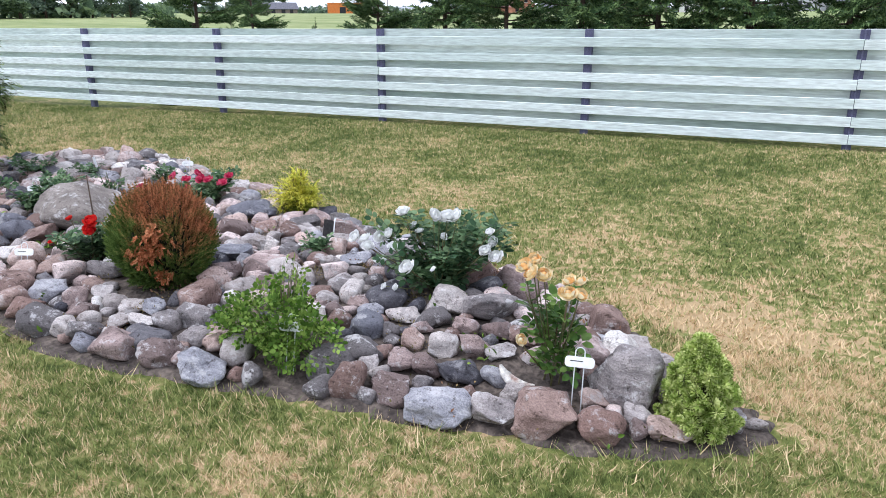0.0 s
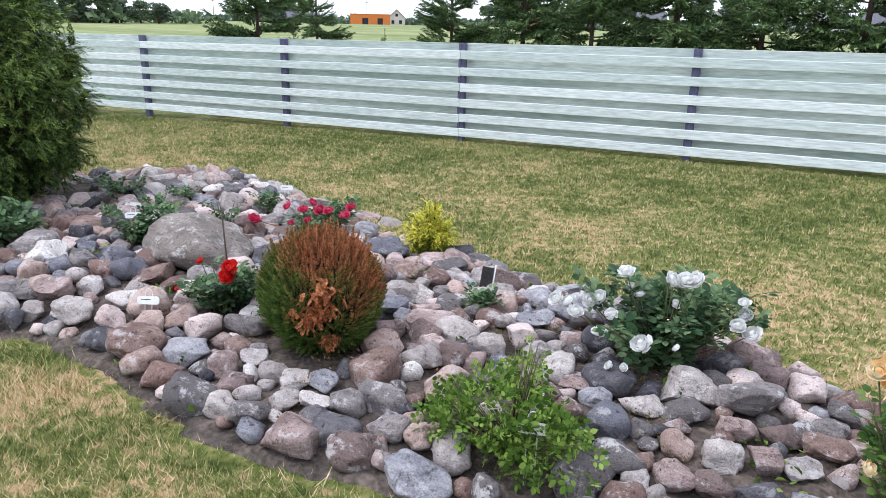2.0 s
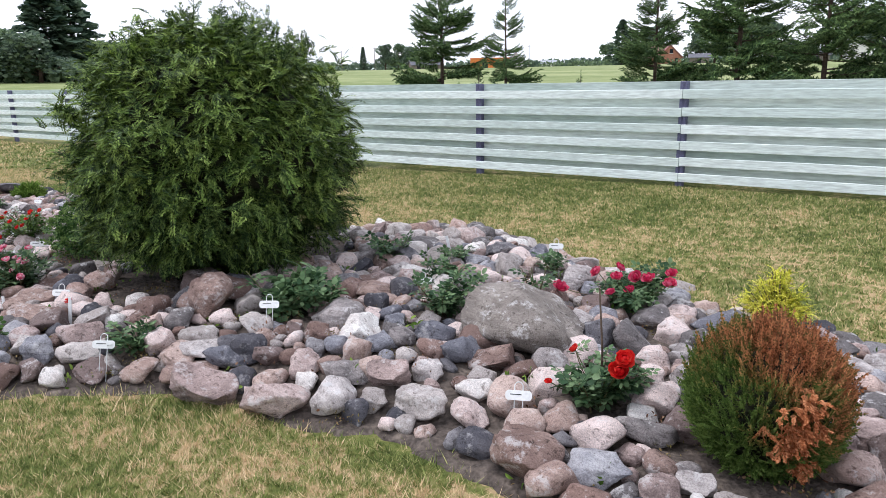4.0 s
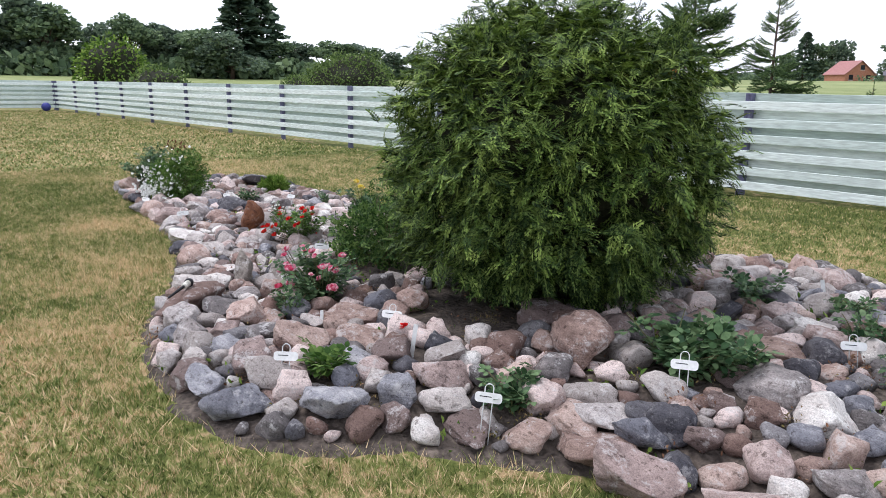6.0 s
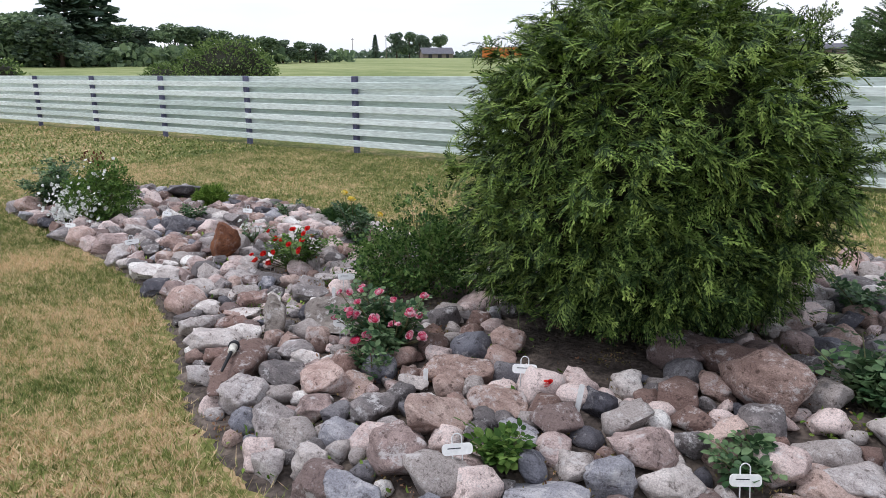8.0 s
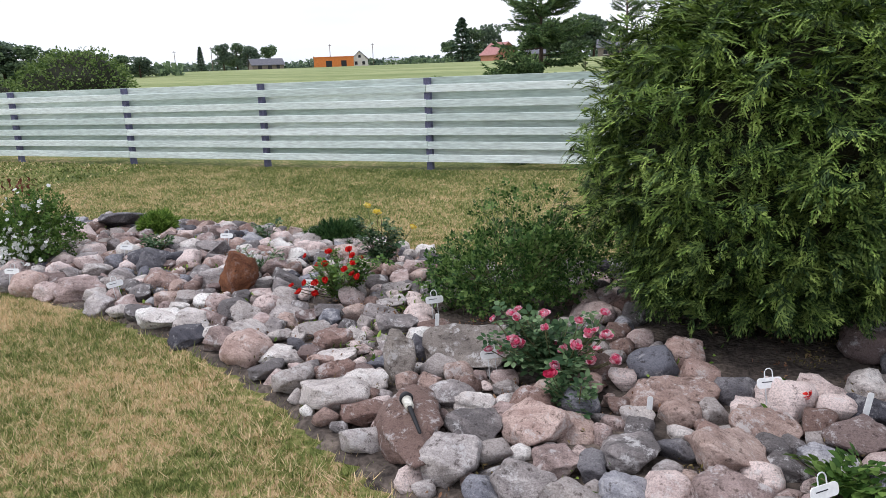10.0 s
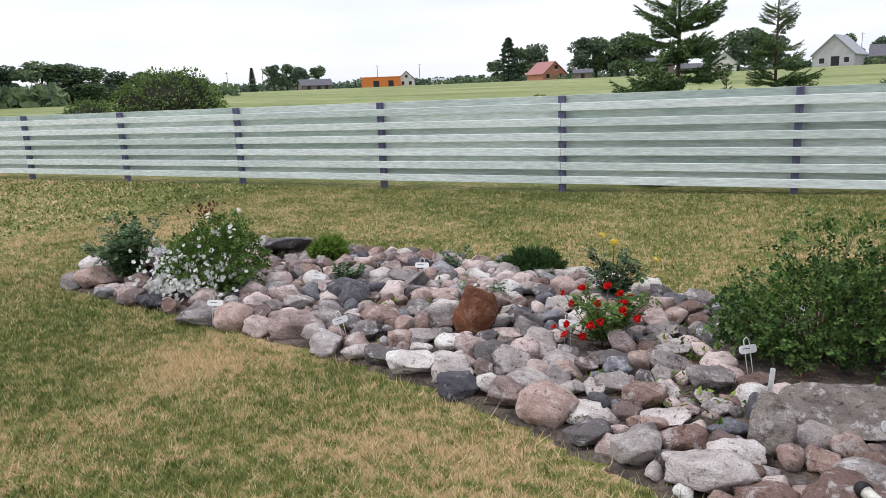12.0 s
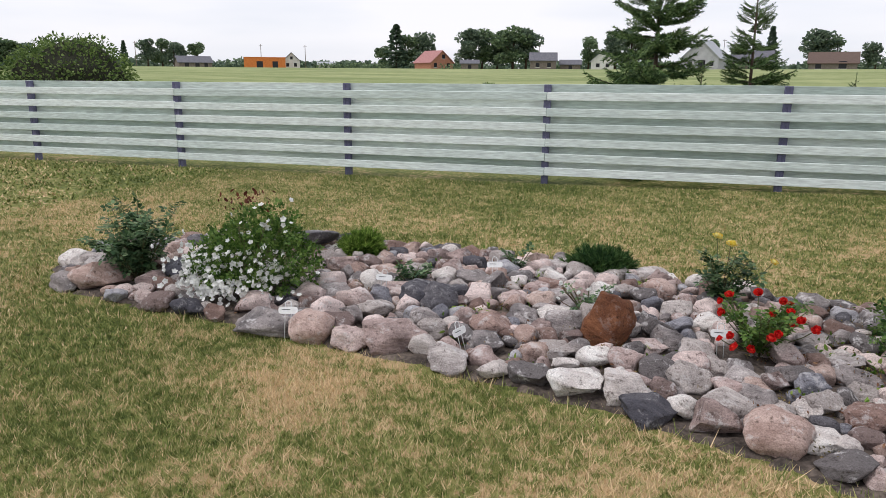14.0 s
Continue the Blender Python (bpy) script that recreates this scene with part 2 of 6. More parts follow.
ROCK = {
    "pink": [(0.175, 0.132, 0.125), (0.385, 0.30, 0.285), (0.66, 0.56, 0.54)],
    "grey": [(0.135, 0.125, 0.128), (0.325, 0.297, 0.295), (0.60, 0.565, 0.56)],
    "pale": [(0.34, 0.31, 0.30), (0.56, 0.52, 0.505), (0.80, 0.765, 0.75)],
    "blue": [(0.15, 0.155, 0.185), (0.285, 0.29, 0.325), (0.46, 0.46, 0.49)],
    "dark": [(0.059, 0.059, 0.073), (0.112, 0.110, 0.125), (0.211, 0.205, 0.218)],
    "brown": [(0.175, 0.118, 0.103), (0.325, 0.236, 0.207), (0.510, 0.405, 0.365)],
    "boulder": [(0.14, 0.122, 0.112), (0.245, 0.22, 0.20), (0.40, 0.37, 0.345)],
    "red": [(0.22, 0.145, 0.125), (0.37, 0.265, 0.235), (0.55, 0.43, 0.39)],
    "rust": [(0.11, 0.042, 0.020), (0.20, 0.082, 0.038), (0.29, 0.14, 0.07)],
}
M_ROCK = {k: rock_material("rock_" + k, [tuple(min(0.86, 1.12 * u) for u in c) for c in v], {"dark": 0.3, "rust": 0.12, "boulder": 0.6, "blue": 0.45, "grey": 0.7}.get(k, 0.55)) for k, v in ROCK.items()}


# ---- building helpers ----
def part(name, bm, material, parent=None, label="", smooth=False):
    me = bm
    if not isinstance(bm, bpy.types.Mesh):
        me = bpy.data.meshes.new(name)
        bm.to_mesh(me)
        bm.free()
    if smooth:
        me.shade_smooth()
    if material and not me.materials:
        me.materials.append(material)
    ob = new(name, me)
    if parent:
        ob.parent = parent
    if label:
        ob["label"] = label
    return ob


def thing(name, x, y, z, label, category, group="", kind="", rz=0.0, s=1.0):
    ob = new(name)
    ob.matrix_basis = pose(x, y, z, 0, 0, rz) @ Matrix.Diagonal((s, s, s, 1))
    return tagged(ob, label, category, group, kind)


def mesh_np(name, V, F, smooth=False):
    """A mesh from numpy arrays of vertices and equal-sided faces."""
    me = bpy.data.meshes.new(name)
    V = np.asarray(V, dtype=np.float32).reshape(-1, 3)
    F = np.asarray(F, dtype=np.int32)
    k = F.shape[1]
    me.vertices.add(len(V))
    me.vertices.foreach_set("co", V.ravel())
    me.loops.add(F.size)
    me.loops.foreach_set("vertex_index", F.ravel())
    me.polygons.add(len(F))
    me.polygons.foreach_set("loop_start", np.arange(len(F), dtype=np.int32) * k)
    me.update(calc_edges=True)
    if smooth:
        me.shade_smooth()
    return me


def unit(v):
    return v / np.maximum(np.linalg.norm(v, axis=-1, keepdims=True), 1e-9)


def frames_along(D, rng, up=None):
    """Rotation matrices whose +y follows D, with z towards up or rolled at random."""
    D = unit(D)
    A = rng.normal(size=D.shape) if up is None else up + rng.normal(size=D.shape) * 0.25
    X = unit(np.cross(D, A))
    Z = np.cross(X, D)
    return np.stack([X, D, Z], axis=2)


def scatter(tv, tf, P, R, S):
    """Copies of a template at points P, turned by R, sized by S."""
    tv, tf = np.asarray(tv, float), np.asarray(tf, int)
    S = np.asarray(S, float)
    S = S[:, None, None] if S.ndim == 1 else S[:, None, :]
    V = np.einsum("nij,nkj->nki", R, tv[None] * S) + P[:, None, :]
    F = tf[None] + (np.arange(len(P)) * len(tv))[:, None, None]
    return V.reshape(-1, 3), F.reshape(-1, tf.shape[1])


def merge(parts):
    Vs, Fs, o = [], [], 0
    for V, F in parts:
        Vs.append(V)
        Fs.append(F + o)
        o += len(V)
    return np.concatenate(Vs), np.concatenate(Fs)


def box(bm, x0, x1, y0, y1, z0, z1):
    r = bmesh.ops.create_cube(bm, size=1)
    bmesh.ops.scale(bm, vec=(x1 - x0, y1 - y0, z1 - z0), verts=r["verts"])
    bmesh.ops.translate(bm, vec=((x0 + x1) / 2, (y0 + y1) / 2, (z0 + z1) / 2), verts=r["verts"])
    return r["verts"]


def tube(points, radius, sides=6, taper=1.0):
    """Vertices and triangles of a round rod through the points."""
    pts = np.asarray(points, float)
    n = len(pts)
    d = unit(np.gradient(pts, axis=0))
    ref = np.where(np.abs(d[:, 2:3]) > 0.9, np.array([[1.0, 0, 0]]), np.array([[0, 0, 1.0]]))
    a = unit(np.cross(d, ref))
    b = np.cross(d, a)
    r = radius * np.linspace(1, taper, n)[:, None, None]
    an = np.arange(sides) * 2 * np.pi / sides
    ring = pts[:, None] + r * (np.cos(an)[None, :, None] * a[:, None] + np.sin(an)[None, :, None] * b[:, None])
    F = []
    for i in range(n - 1):
        for j in range(sides):
            p, q = i * sides + j, i * sides + (j + 1) % sides
            F += [(p, q, q + sides), (p, q + sides, p + sides)]
    for j in range(1, sides - 1):
        F += [(0, j + 1, j), ((n - 1) * sides, (n - 1) * sides + j, (n - 1) * sides + j + 1)]
    return ring.reshape(-1, 3), np.array(F)


# ---- the plan of the bed ----
EDGE = [(0.06, 2.44), (-0.16, 2.18), (-0.56, 2.04), (-1.21, 1.95), (-1.92, 1.87), (-2.83, 1.77), (-3.45, 1.88), (-3.91, 2.00), (-4.31, 2.04),
        (-4.77, 1.91), (-5.37, 1.87), (-5.96, 1.49), (-6.41, 1.00), (-6.85, 0.90), (-7.37, 0.94), (-7.93, 1.09), (-8.67, 1.47), (-9.47, 1.90),
        (-10.46, 2.22), (-11.56, 2.46), (-12.46, 2.63), (-13.46, 2.77), (-14.12, 3.10), (-14.38, 3.63), (-13.99, 4.30), (-13.29, 4.66),
        (-12.08, 4.77), (-10.77, 4.69), (-9.77, 4.44), (-8.68, 4.10), (-7.68, 4.42), (-6.94, 5.22), (-5.72, 5.50), (-4.42, 4.73),
        (-3.41, 4.32), (-2.50, 4.10), (-1.49, 3.75), (-0.84, 3.37), (-0.44, 2.98), (-0.05, 2.64)]


def smooth_loop(pts, steps=6):
    p = np.array(pts)
    a, b, c, d = np.roll(p, 1, 0), p, np.roll(p, -1, 0), np.roll(p, -2, 0)
    out = []
    for s in np.arange(steps) / steps:
        out.append(0.5 * (2 * b + (c - a) * s + (2 * a - 5 * b + 4 * c - d) * s * s + (3 * b - a - 3 * c + d) * s ** 3))
    return np.stack(out, 1).reshape(-1, 2)


LOOP = smooth_loop(EDGE)


def inside_by(X, Y):
    """Distance from the bed's edge, positive inside."""
    X, Y = np.asarray(X, float), np.asarray(Y, float)
    sh = X.shape
    q = np.stack([X.ravel(), Y.ravel()], 1)
    best, ins = np.full(len(q), 1e9), np.zeros(len(q), bool)
    for a, b in zip(LOOP, np.roll(LOOP, -1, 0)):
        ab = b - a
        s = np.clip(((q - a) @ ab) / (ab @ ab), 0, 1)
        best = np.minimum(best, ((q - a - s[:, None] * ab) ** 2).sum(1))
        cross = (a[1] > q[:, 1]) != (b[1] > q[:, 1])
        if abs(ab[1]) > 1e-9:
            ins ^= cross & (q[:, 0] < ab[0] * (q[:, 1] - a[1]) / ab[1] + a[0])
    d = np.sqrt(best) * np.where(ins, 1, -1)
    return d.reshape(sh)


def soil(X, Y):
    X = np.asarray(X, float)
    d = inside_by(X, Y)
    s = np.clip(d / 0.6, 0, 1)
    rise = 0.035 + 0.11 * np.exp(-((X + 5.3) / 1.9) ** 2) + 0.05 * np.exp(-((X + 1.0) / 1.6) ** 2)
    return GROUND + np.where(d < 0, np.maximum(d, -0.3) * 0.25, 0.015 + rise * s * s * (3 - 2 * s))


def soil_at(x, y):
    return float(soil(np.array([x]), np.array([y]))[0])


def land(X, Y):
    """Height of the ground: flat about the garden, a little higher along the fence's east end, rising over the fields."""
    X, Y = np.asarray(X, float), np.asarray(Y, float)
    r = np.hypot(X + 7, Y - 3)
    a, b = np.clip((Y - 5.0) / 3.5, 0, 1), np.clip((X + 12.0) / 6.0, 0, 1)
    shelf = 0.065 * a * a * (3 - 2 * a) * b * b * (3 - 2 * b)
    return GROUND + shelf + 7.7 * (1 - np.exp(-np.maximum(r - 45, 0) / 200))


# ---- ground ----
def build_ground():
    rad = np.concatenate([np.linspace(0, 24, 25), 24 + 1976 * np.linspace(0, 1, 40)[1:] ** 2.4])
    an = np.arange(72) * 2 * np.pi / 72
    X = -7 + rad[1:, None] * np.cos(an)
    Y = 3 + rad[1:, None] * np.sin(an)
    V = np.concatenate([[[-7, 3, GROUND]], np.stack([X, Y, land(X, Y)], 2).reshape(-1, 3)])
    n = len(an)
    F = [(0, 1 + j, 1 + (j + 1) % n) for j in range(n)]
    for i in range(len(rad) - 2):
        for j in range(n):
            a, b = 1 + i * n + j, 1 + i * n + (j + 1) % n
            F += [(a, a + n, b + n), (a, b + n, b)]
    ob = part("ground", mesh_np("ground", V, F, True), M_LAWN)
    tagged(ob, "mown lawn with dry straw patches and meadow beyond", "lawn", kind="structure")


build_ground()


# ---- fence ----
BAY, FENCE_Y = 3.027, 9.10
POSTS = [-20.524 + BAY * i for i in range(-7, 11)]
FRONT_Z = [1.018, 0.803, 0.594, 0.389, 0.185, -0.012]


def board_mesh(name, length, height, thick, material):
    bm = bmesh.new()
    box(bm, 0, length, -thick / 2, thick / 2, 0, height)
    bmesh.ops.bevel(bm, geom=bm.edges[:], offset=0.004, segments=1, affect="EDGES", profile=0.5)
    me = bpy.data.meshes.new(name)
    bm.to_mesh(me)
    bm.free()
    me.materials.append(material)
    return me


def fence_run(posts, m, label, seed):
    """One straight run: posts between front boards, that span two bays, and back boards of one bay each."""
    rng = np.random.default_rng(seed)
    f = new("fence")
    f.matrix_basis = m
    tagged(f, label, "fence", kind="structure")
    bm = bmesh.new()
    box(bm, -0.046, 0.046, -0.045, 0.045, -0.03, 1.372)
    bmesh.ops.bevel(bm, geom=bm.edges[:], offset=0.005, segments=1, affect="EDGES", profile=0.5)
    pm = bpy.data.meshes.new("post")
    bm.to_mesh(pm)
    bm.free()
    pm.materials.append(M_POST)
    bm = bmesh.new()
    box(bm, -0.008, 0.008, -0.051, -0.0452, -0.03, 1.368)
    rm = bpy.data.meshes.new("rib")
    bm.to_mesh(rm)
    bm.free()
    rm.materials.append(M_POST)
    front = [board_mesh("front_board", 2 * BAY - 0.006, 0.108 + 0.003 * k, 0.026, M_BOARD) for k in range(3)]
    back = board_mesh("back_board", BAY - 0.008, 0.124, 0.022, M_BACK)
    for i, x in enumerate(posts):
        p = part("post", pm, None, f, "dark blue-grey steel post")
        p.location = (x, 0, GROUND)
        part("rib", rm, None, p)
    for i in range(len(posts) - 1):
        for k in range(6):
            b = part("back_board", back, None, f, "recessed board, coloured darker for the shade in the slots")
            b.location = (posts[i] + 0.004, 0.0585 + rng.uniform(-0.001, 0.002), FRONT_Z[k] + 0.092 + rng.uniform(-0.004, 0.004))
    for i in range(0, len(posts) - 2, 2):
        for k in range(6):
            b = part("front_board", front[int(rng.integers(3))], None, f, "pale mint-white painted board")
            b.location = (posts[i] + 0.003, -0.0665 + rng.uniform(-0.002, 0.001), FRONT_Z[k] + rng.uniform(-0.004, 0.004))
            b.rotation_euler = (radians(rng.uniform(-1.5, 1.5)), radians(rng.uniform(-0.05, 0.05)), 0)
    return f


fence_run(POSTS, pose(0, FENCE_Y, 0), "long pale mint-white horizontal board fence with dark posts", 3)
fence_run([BAY * i for i in range(0, 13)], pose(POSTS[0] - 0.02, FENCE_Y - 0.1 - 12 * BAY, 0, 0, 0, 90), "side run of pale mint-white board fence across the lawn", 4)


# ---- rock garden: soil and stones ----
garden = tagged(new("rock_garden"), "long winding bed of rounded field stones on dark soil", "rock garden", kind="structure")


def build_soil():
    xs, ys = np.arange(-14.8, 0.7, 0.06), np.arange(0.3, 5.5, 0.06)
    X, Y = np.meshgrid(xs, ys, indexing="ij")
    rng = np.random.default_rng(5)
    d = inside_by(X, Y) + 0.05 * np.sin(X * 9) * np.sin(Y * 7)
    Z = soil(X, Y) + rng.normal(size=X.shape) * 0.006 + np.where(d < 0.0, -0.02, 0)
    nx, ny = X.shape
    keep = d > -0.12
    idx = np.arange(nx * ny).reshape(nx, ny)
    ok = keep[:-1, :-1] & keep[1:, :-1] & keep[1:, 1:] & keep[:-1, 1:]
    F = np.stack([idx[:-1, :-1], idx[1:, :-1], idx[1:, 1:], idx[:-1, 1:]], 2)[ok]
    part("soil", mesh_np("soil", np.stack([X, Y, Z], 2), F, True), M_SOIL, garden, "dark crumbly soil")


build_soil()


def rock_shape(seed, level, angular, squarish):
    """A field stone of unit half-size: a ball dented by noise and cut by worn flat faces."""
    rng = random.Random(seed)
    bm = bmesh.new()
    bmesh.ops.create_icosphere(bm, subdivisions=level, radius=1.0)
    cuts = []
    for _ in range(angular):
        n = Vector((rng.gauss(0, 1), rng.gauss(0, 1), rng.gauss(0, 0.8))).normalized()
        cuts.append((n, rng.uniform(0.5, 0.84)))
    o = Vector((rng.uniform(-50, 50), rng.uniform(-50, 50), rng.uniform(-50, 50)))
    for v in bm.verts:
        p = v.co.copy()
        k = (abs(p.x) ** squarish + abs(p.y) ** squarish + abs(p.z) ** squarish) ** (-1 / squarish)
        p *= k
        for n, c in cuts:
            e = p.dot(n) - c
            if e > 0:
                p -= n * e * 0.96
        p *= 1 + 0.17 * noise.noise(p * 1.3 + o) + 0.085 * noise.noise(p * 3.2 + o) + 0.04 * noise.noise(p * 8 + o)
        v.co = p
    lo = [min(v.co[i] for v in bm.verts) for i in range(3)]
    hi = [max(v.co[i] for v in bm.verts) for i in range(3)]
    for v in bm.verts:
        v.co = Vector([(v.co[i] - (lo[i] + hi[i]) / 2) * 2 / (hi[i] - lo[i]) for i in range(3)])
    me = bpy.data.meshes.new("stone")
    bm.to_mesh(me)
    bm.free()
    me.shade_smooth()
    return me


ROUND = [rock_shape(10 + i, 4, 3 + i % 4, 2.2 + 0.12 * i) for i in range(8)]
BLOCKY = [rock_shape(40 + i, 4, 8 + i % 5, 2.8) for i in range(6)]
ROCK_MESH = {}
STONES = []
stone_rng = random.Random(11)


def rock_mesh(shape, colour):
    key = (shape.name, colour)
    if key not in ROCK_MESH:
        me = shape.copy()
        me.materials.clear()
        me.materials.append(M_ROCK[colour])
        ROCK_MESH[key] = me
    return ROCK_MESH[key]


def stone(x, y, w, h, colour, depth=0.0, turn=None, sink=0.22, shape=None):
    r = stone_rng
    if colour == "pink" and r.random() < 0.10:
        colour = "red"
    sh = shape or (r.choice(BLOCKY) if r.random() < (0.85 if colour in ("blue", "dark", "pale") else 0.6) else r.choice(ROUND))
    d = depth or w * r.uniform(0.68, 0.95)
    ob = part("stone", rock_mesh(sh, colour), None, garden)
    ob.matrix_basis = pose(x, y, soil_at(x, y) + h * (0.5 - sink), r.uniform(-12, 12), r.uniform(-12, 12), r.uniform(-25, 25) if turn is None else turn) @ Matrix.Diagonal((w * 0.54, d * 0.54, h * 0.54, 1))
    STONES.append((x, y, (w + d) / 4))
    return ob


stone(-8.12, 1.43, 0.48, 0.19, "brown", depth=0.25, turn=-54, sink=0.15, shape=BLOCKY[3])
stone(-8.16, 2.24, 0.44, 0.20, "boulder", depth=0.36, turn=-15, sink=0.2, shape=BLOCKY[0])
stone(-8.43, 1.96, 0.15, 0.28, "boulder", depth=0.14, turn=20, sink=0.18, shape=BLOCKY[4])
stone(-10.07, 2.85, 0.27, 0.31, "rust", depth=0.2, turn=15, sink=0.10, shape=ROUND[1])
stone(-6.00, 2.44, 0.37, 0.23, "brown", depth=0.24, turn=-28, sink=0.0, shape=ROUND[4])
stone(-12.60, 4.22, 0.52, 0.12, "dark", depth=0.30, turn=8, sink=-0.45, shape=BLOCKY[1])
stone(-0.53, 2.15, 0.17, 0.13, "pink")
stone(-0.41, 2.2, 0.09, 0.08, "pink")
stone(-0.72, 2.13, 0.24, 0.16, "brown")
stone(-0.59, 2.29, 0.12, 0.09, "brown")
stone(-0.5, 2.4, 0.27, 0.25, "grey")
stone(-0.53, 2.87, 0.15, 0.1, "pale")
stone(-0.7, 3.0, 0.2, 0.18, "brown")
stone(-0.3, 2.23, 0.15, 0.09, "brown")
stone(-0.12, 2.37, 0.13, 0.1, "grey")
stone(-0.91, 2.08, 0.16, 0.12, "grey")
stone(-1.12, 2.06, 0.26, 0.12, "blue")
stone(-1.34, 2.08, 0.2, 0.12, "pink")
stone(-1.41, 2.26, 0.17, 0.09, "pink")
stone(-1.53, 2.04, 0.16, 0.15, "brown")
stone(-1.13, 2.26, 0.18, 0.12, "dark")
stone(-1.27, 2.25, 0.12, 0.11, "pink")
stone(-1.58, 2.25, 0.17, 0.13, "grey")
stone(-0.89, 2.23, 0.11, 0.08, "pale")
stone(-1.27, 2.41, 0.13, 0.11, "pale")
stone(-1.27, 3.27, 0.24, 0.18, "pink")
stone(-1.24, 2.83, 0.27, 0.14, "grey")
stone(-1.25, 2.58, 0.13, 0.12, "pink")
stone(-1.1, 2.62, 0.14, 0.1, "pink")
stone(-0.95, 2.59, 0.15, 0.1, "brown")
stone(-1.03, 2.46, 0.13, 0.06, "grey")
stone(-2.16, 1.91, 0.24, 0.13, "blue")
stone(-2.42, 1.93, 0.2, 0.11, "pink")
stone(-2.68, 1.91, 0.22, 0.14, "pink")
stone(-1.94, 1.94, 0.12, 0.11, "grey")
stone(-3.12, 2.09, 0.17, 0.09, "pink")
stone(-3.45, 2.02, 0.2, 0.12, "pink")
stone(-3.46, 2.19, 0.22, 0.12, "blue")
stone(-2.92, 1.94, 0.16, 0.12, "grey")
stone(-2.88, 2.21, 0.14, 0.07, "pale")
stone(-2.77, 2.23, 0.12, 0.09, "blue")
stone(-3.14, 2.26, 0.12, 0.09, "grey")
stone(-2.51, 2.59, 0.18, 0.13, "pale")
stone(-2.28, 2.82, 0.15, 0.14, "pale")
stone(-2.86, 3.27, 0.14, 0.11, "pale")
stone(-3.23, 3.36, 0.24, 0.17, "pink")
stone(-2.94, 3.03, 0.2, 0.12, "blue")
stone(-3.47, 3.82, 0.31, 0.17, "blue")
stone(-3.1, 4.17, 0.25, 0.14, "dark")
stone(-2.58, 3.67, 0.22, 0.17, "pink")
stone(-3.07, 3.79, 0.2, 0.13, "pink")
stone(-2.67, 2.95, 0.23, 0.1, "pink")
stone(-2.35, 3.16, 0.13, 0.09, "pale")
stone(-1.86, 2.7, 0.14, 0.07, "pink")
stone(-1.76, 2.61, 0.12, 0.07, "blue")
stone(-1.58, 2.62, 0.16, 0.09, "pale")
stone(-1.56, 2.44, 0.11, 0.08, "grey")
stone(-1.83, 2.45, 0.13, 0.1, "brown")
stone(-1.95, 2.44, 0.12, 0.1, "pale")
stone(-0.85, 2.66, 0.15, 0.09, "brown")
stone(-2.48, 2.23, 0.21, 0.12, "grey")
stone(-2.39, 2.1, 0.15, 0.09, "grey")
stone(-2.73, 2.12, 0.12, 0.06, "pale")
stone(-2.86, 2.08, 0.16, 0.06, "pale")
stone(-2.11, 2.72, 0.16, 0.07, "brown")
stone(-1.92, 2.54, 0.14, 0.09, "pink")
stone(-1.51, 2.19, 0.09, 0.09, "grey")
stone(-1.44, 2.53, 0.1, 0.07, "pink")
stone(-0.85, 3.13, 0.15, 0.1, "brown")
stone(-0.88, 2.98, 0.12, 0.09, "grey")
stone(-2.52, 3.86, 0.23, 0.12, "grey")
stone(-4.25, 3.06, 0.59, 0.35, "boulder", shape=ROUND[2], turn=5)
stone(-3.75, 2.15, 0.3, 0.19, "brown")
stone(-3.41, 2.33, 0.1, 0.07, "pink")
stone(-3.24, 2.17, 0.13, 0.12, "pink")
stone(-3.01, 2.21, 0.13, 0.08, "pale")
stone(-5.3, 1.88, 0.3, 0.19, "pink")
stone(-4.93, 1.96, 0.31, 0.17, "pink")
stone(-4.7, 2.1, 0.24, 0.16, "grey")
stone(-4.52, 2.19, 0.13, 0.1, "pale")
stone(-4.32, 2.28, 0.25, 0.13, "pale")
stone(-4.08, 2.28, 0.18, 0.12, "pink")
stone(-6.42, 2.7, 0.3, 0.19, "pink")
stone(-5.2, 2.67, 0.26, 0.16, "grey")
stone(-4.38, 2.67, 0.19, 0.16, "blue")
stone(-2.41, 2.66, 0.18, 0.13, "pink")
stone(-2.51, 2.93, 0.21, 0.11, "pale")
stone(-2.6, 2.81, 0.21, 0.13, "pink")
stone(-2.92, 4.15, 0.2, 0.11, "grey")
stone(-4.55, 2.34, 0.19, 0.14, "pink")
stone(-4.76, 2.26, 0.22, 0.13, "grey")
stone(-5.01, 2.22, 0.19, 0.13, "pink")
stone(-5.25, 2.21, 0.15, 0.11, "pink")
stone(-5.62, 2.1, 0.27, 0.1, "grey")
stone(-5.96, 2.19, 0.19, 0.12, "grey")
stone(-5.72, 2.16, 0.22, 0.1, "pale")
stone(-5.46, 2.2, 0.17, 0.11, "dark")
stone(-4.43, 2.47, 0.15, 0.1, "grey")
stone(-4.19, 2.54, 0.15, 0.09, "pale")
stone(-5.71, 2.82, 0.18, 0.13, "grey")
stone(-5.12, 2.45, 0.15, 0.11, "brown")
stone(-6.19, 4.13, 0.34, 0.13, "brown")
stone(-5.9, 4.34, 0.28, 0.12, "grey")
stone(-5.67, 4.43, 0.25, 0.12, "pale")
stone(-5.19, 4.39, 0.26, 0.16, "dark")
stone(-5.13, 5.01, 0.28, 0.13, "pale")
stone(-4.78, 4.85, 0.27, 0.12, "grey")
stone(-4.49, 4.84, 0.31, 0.12, "grey")
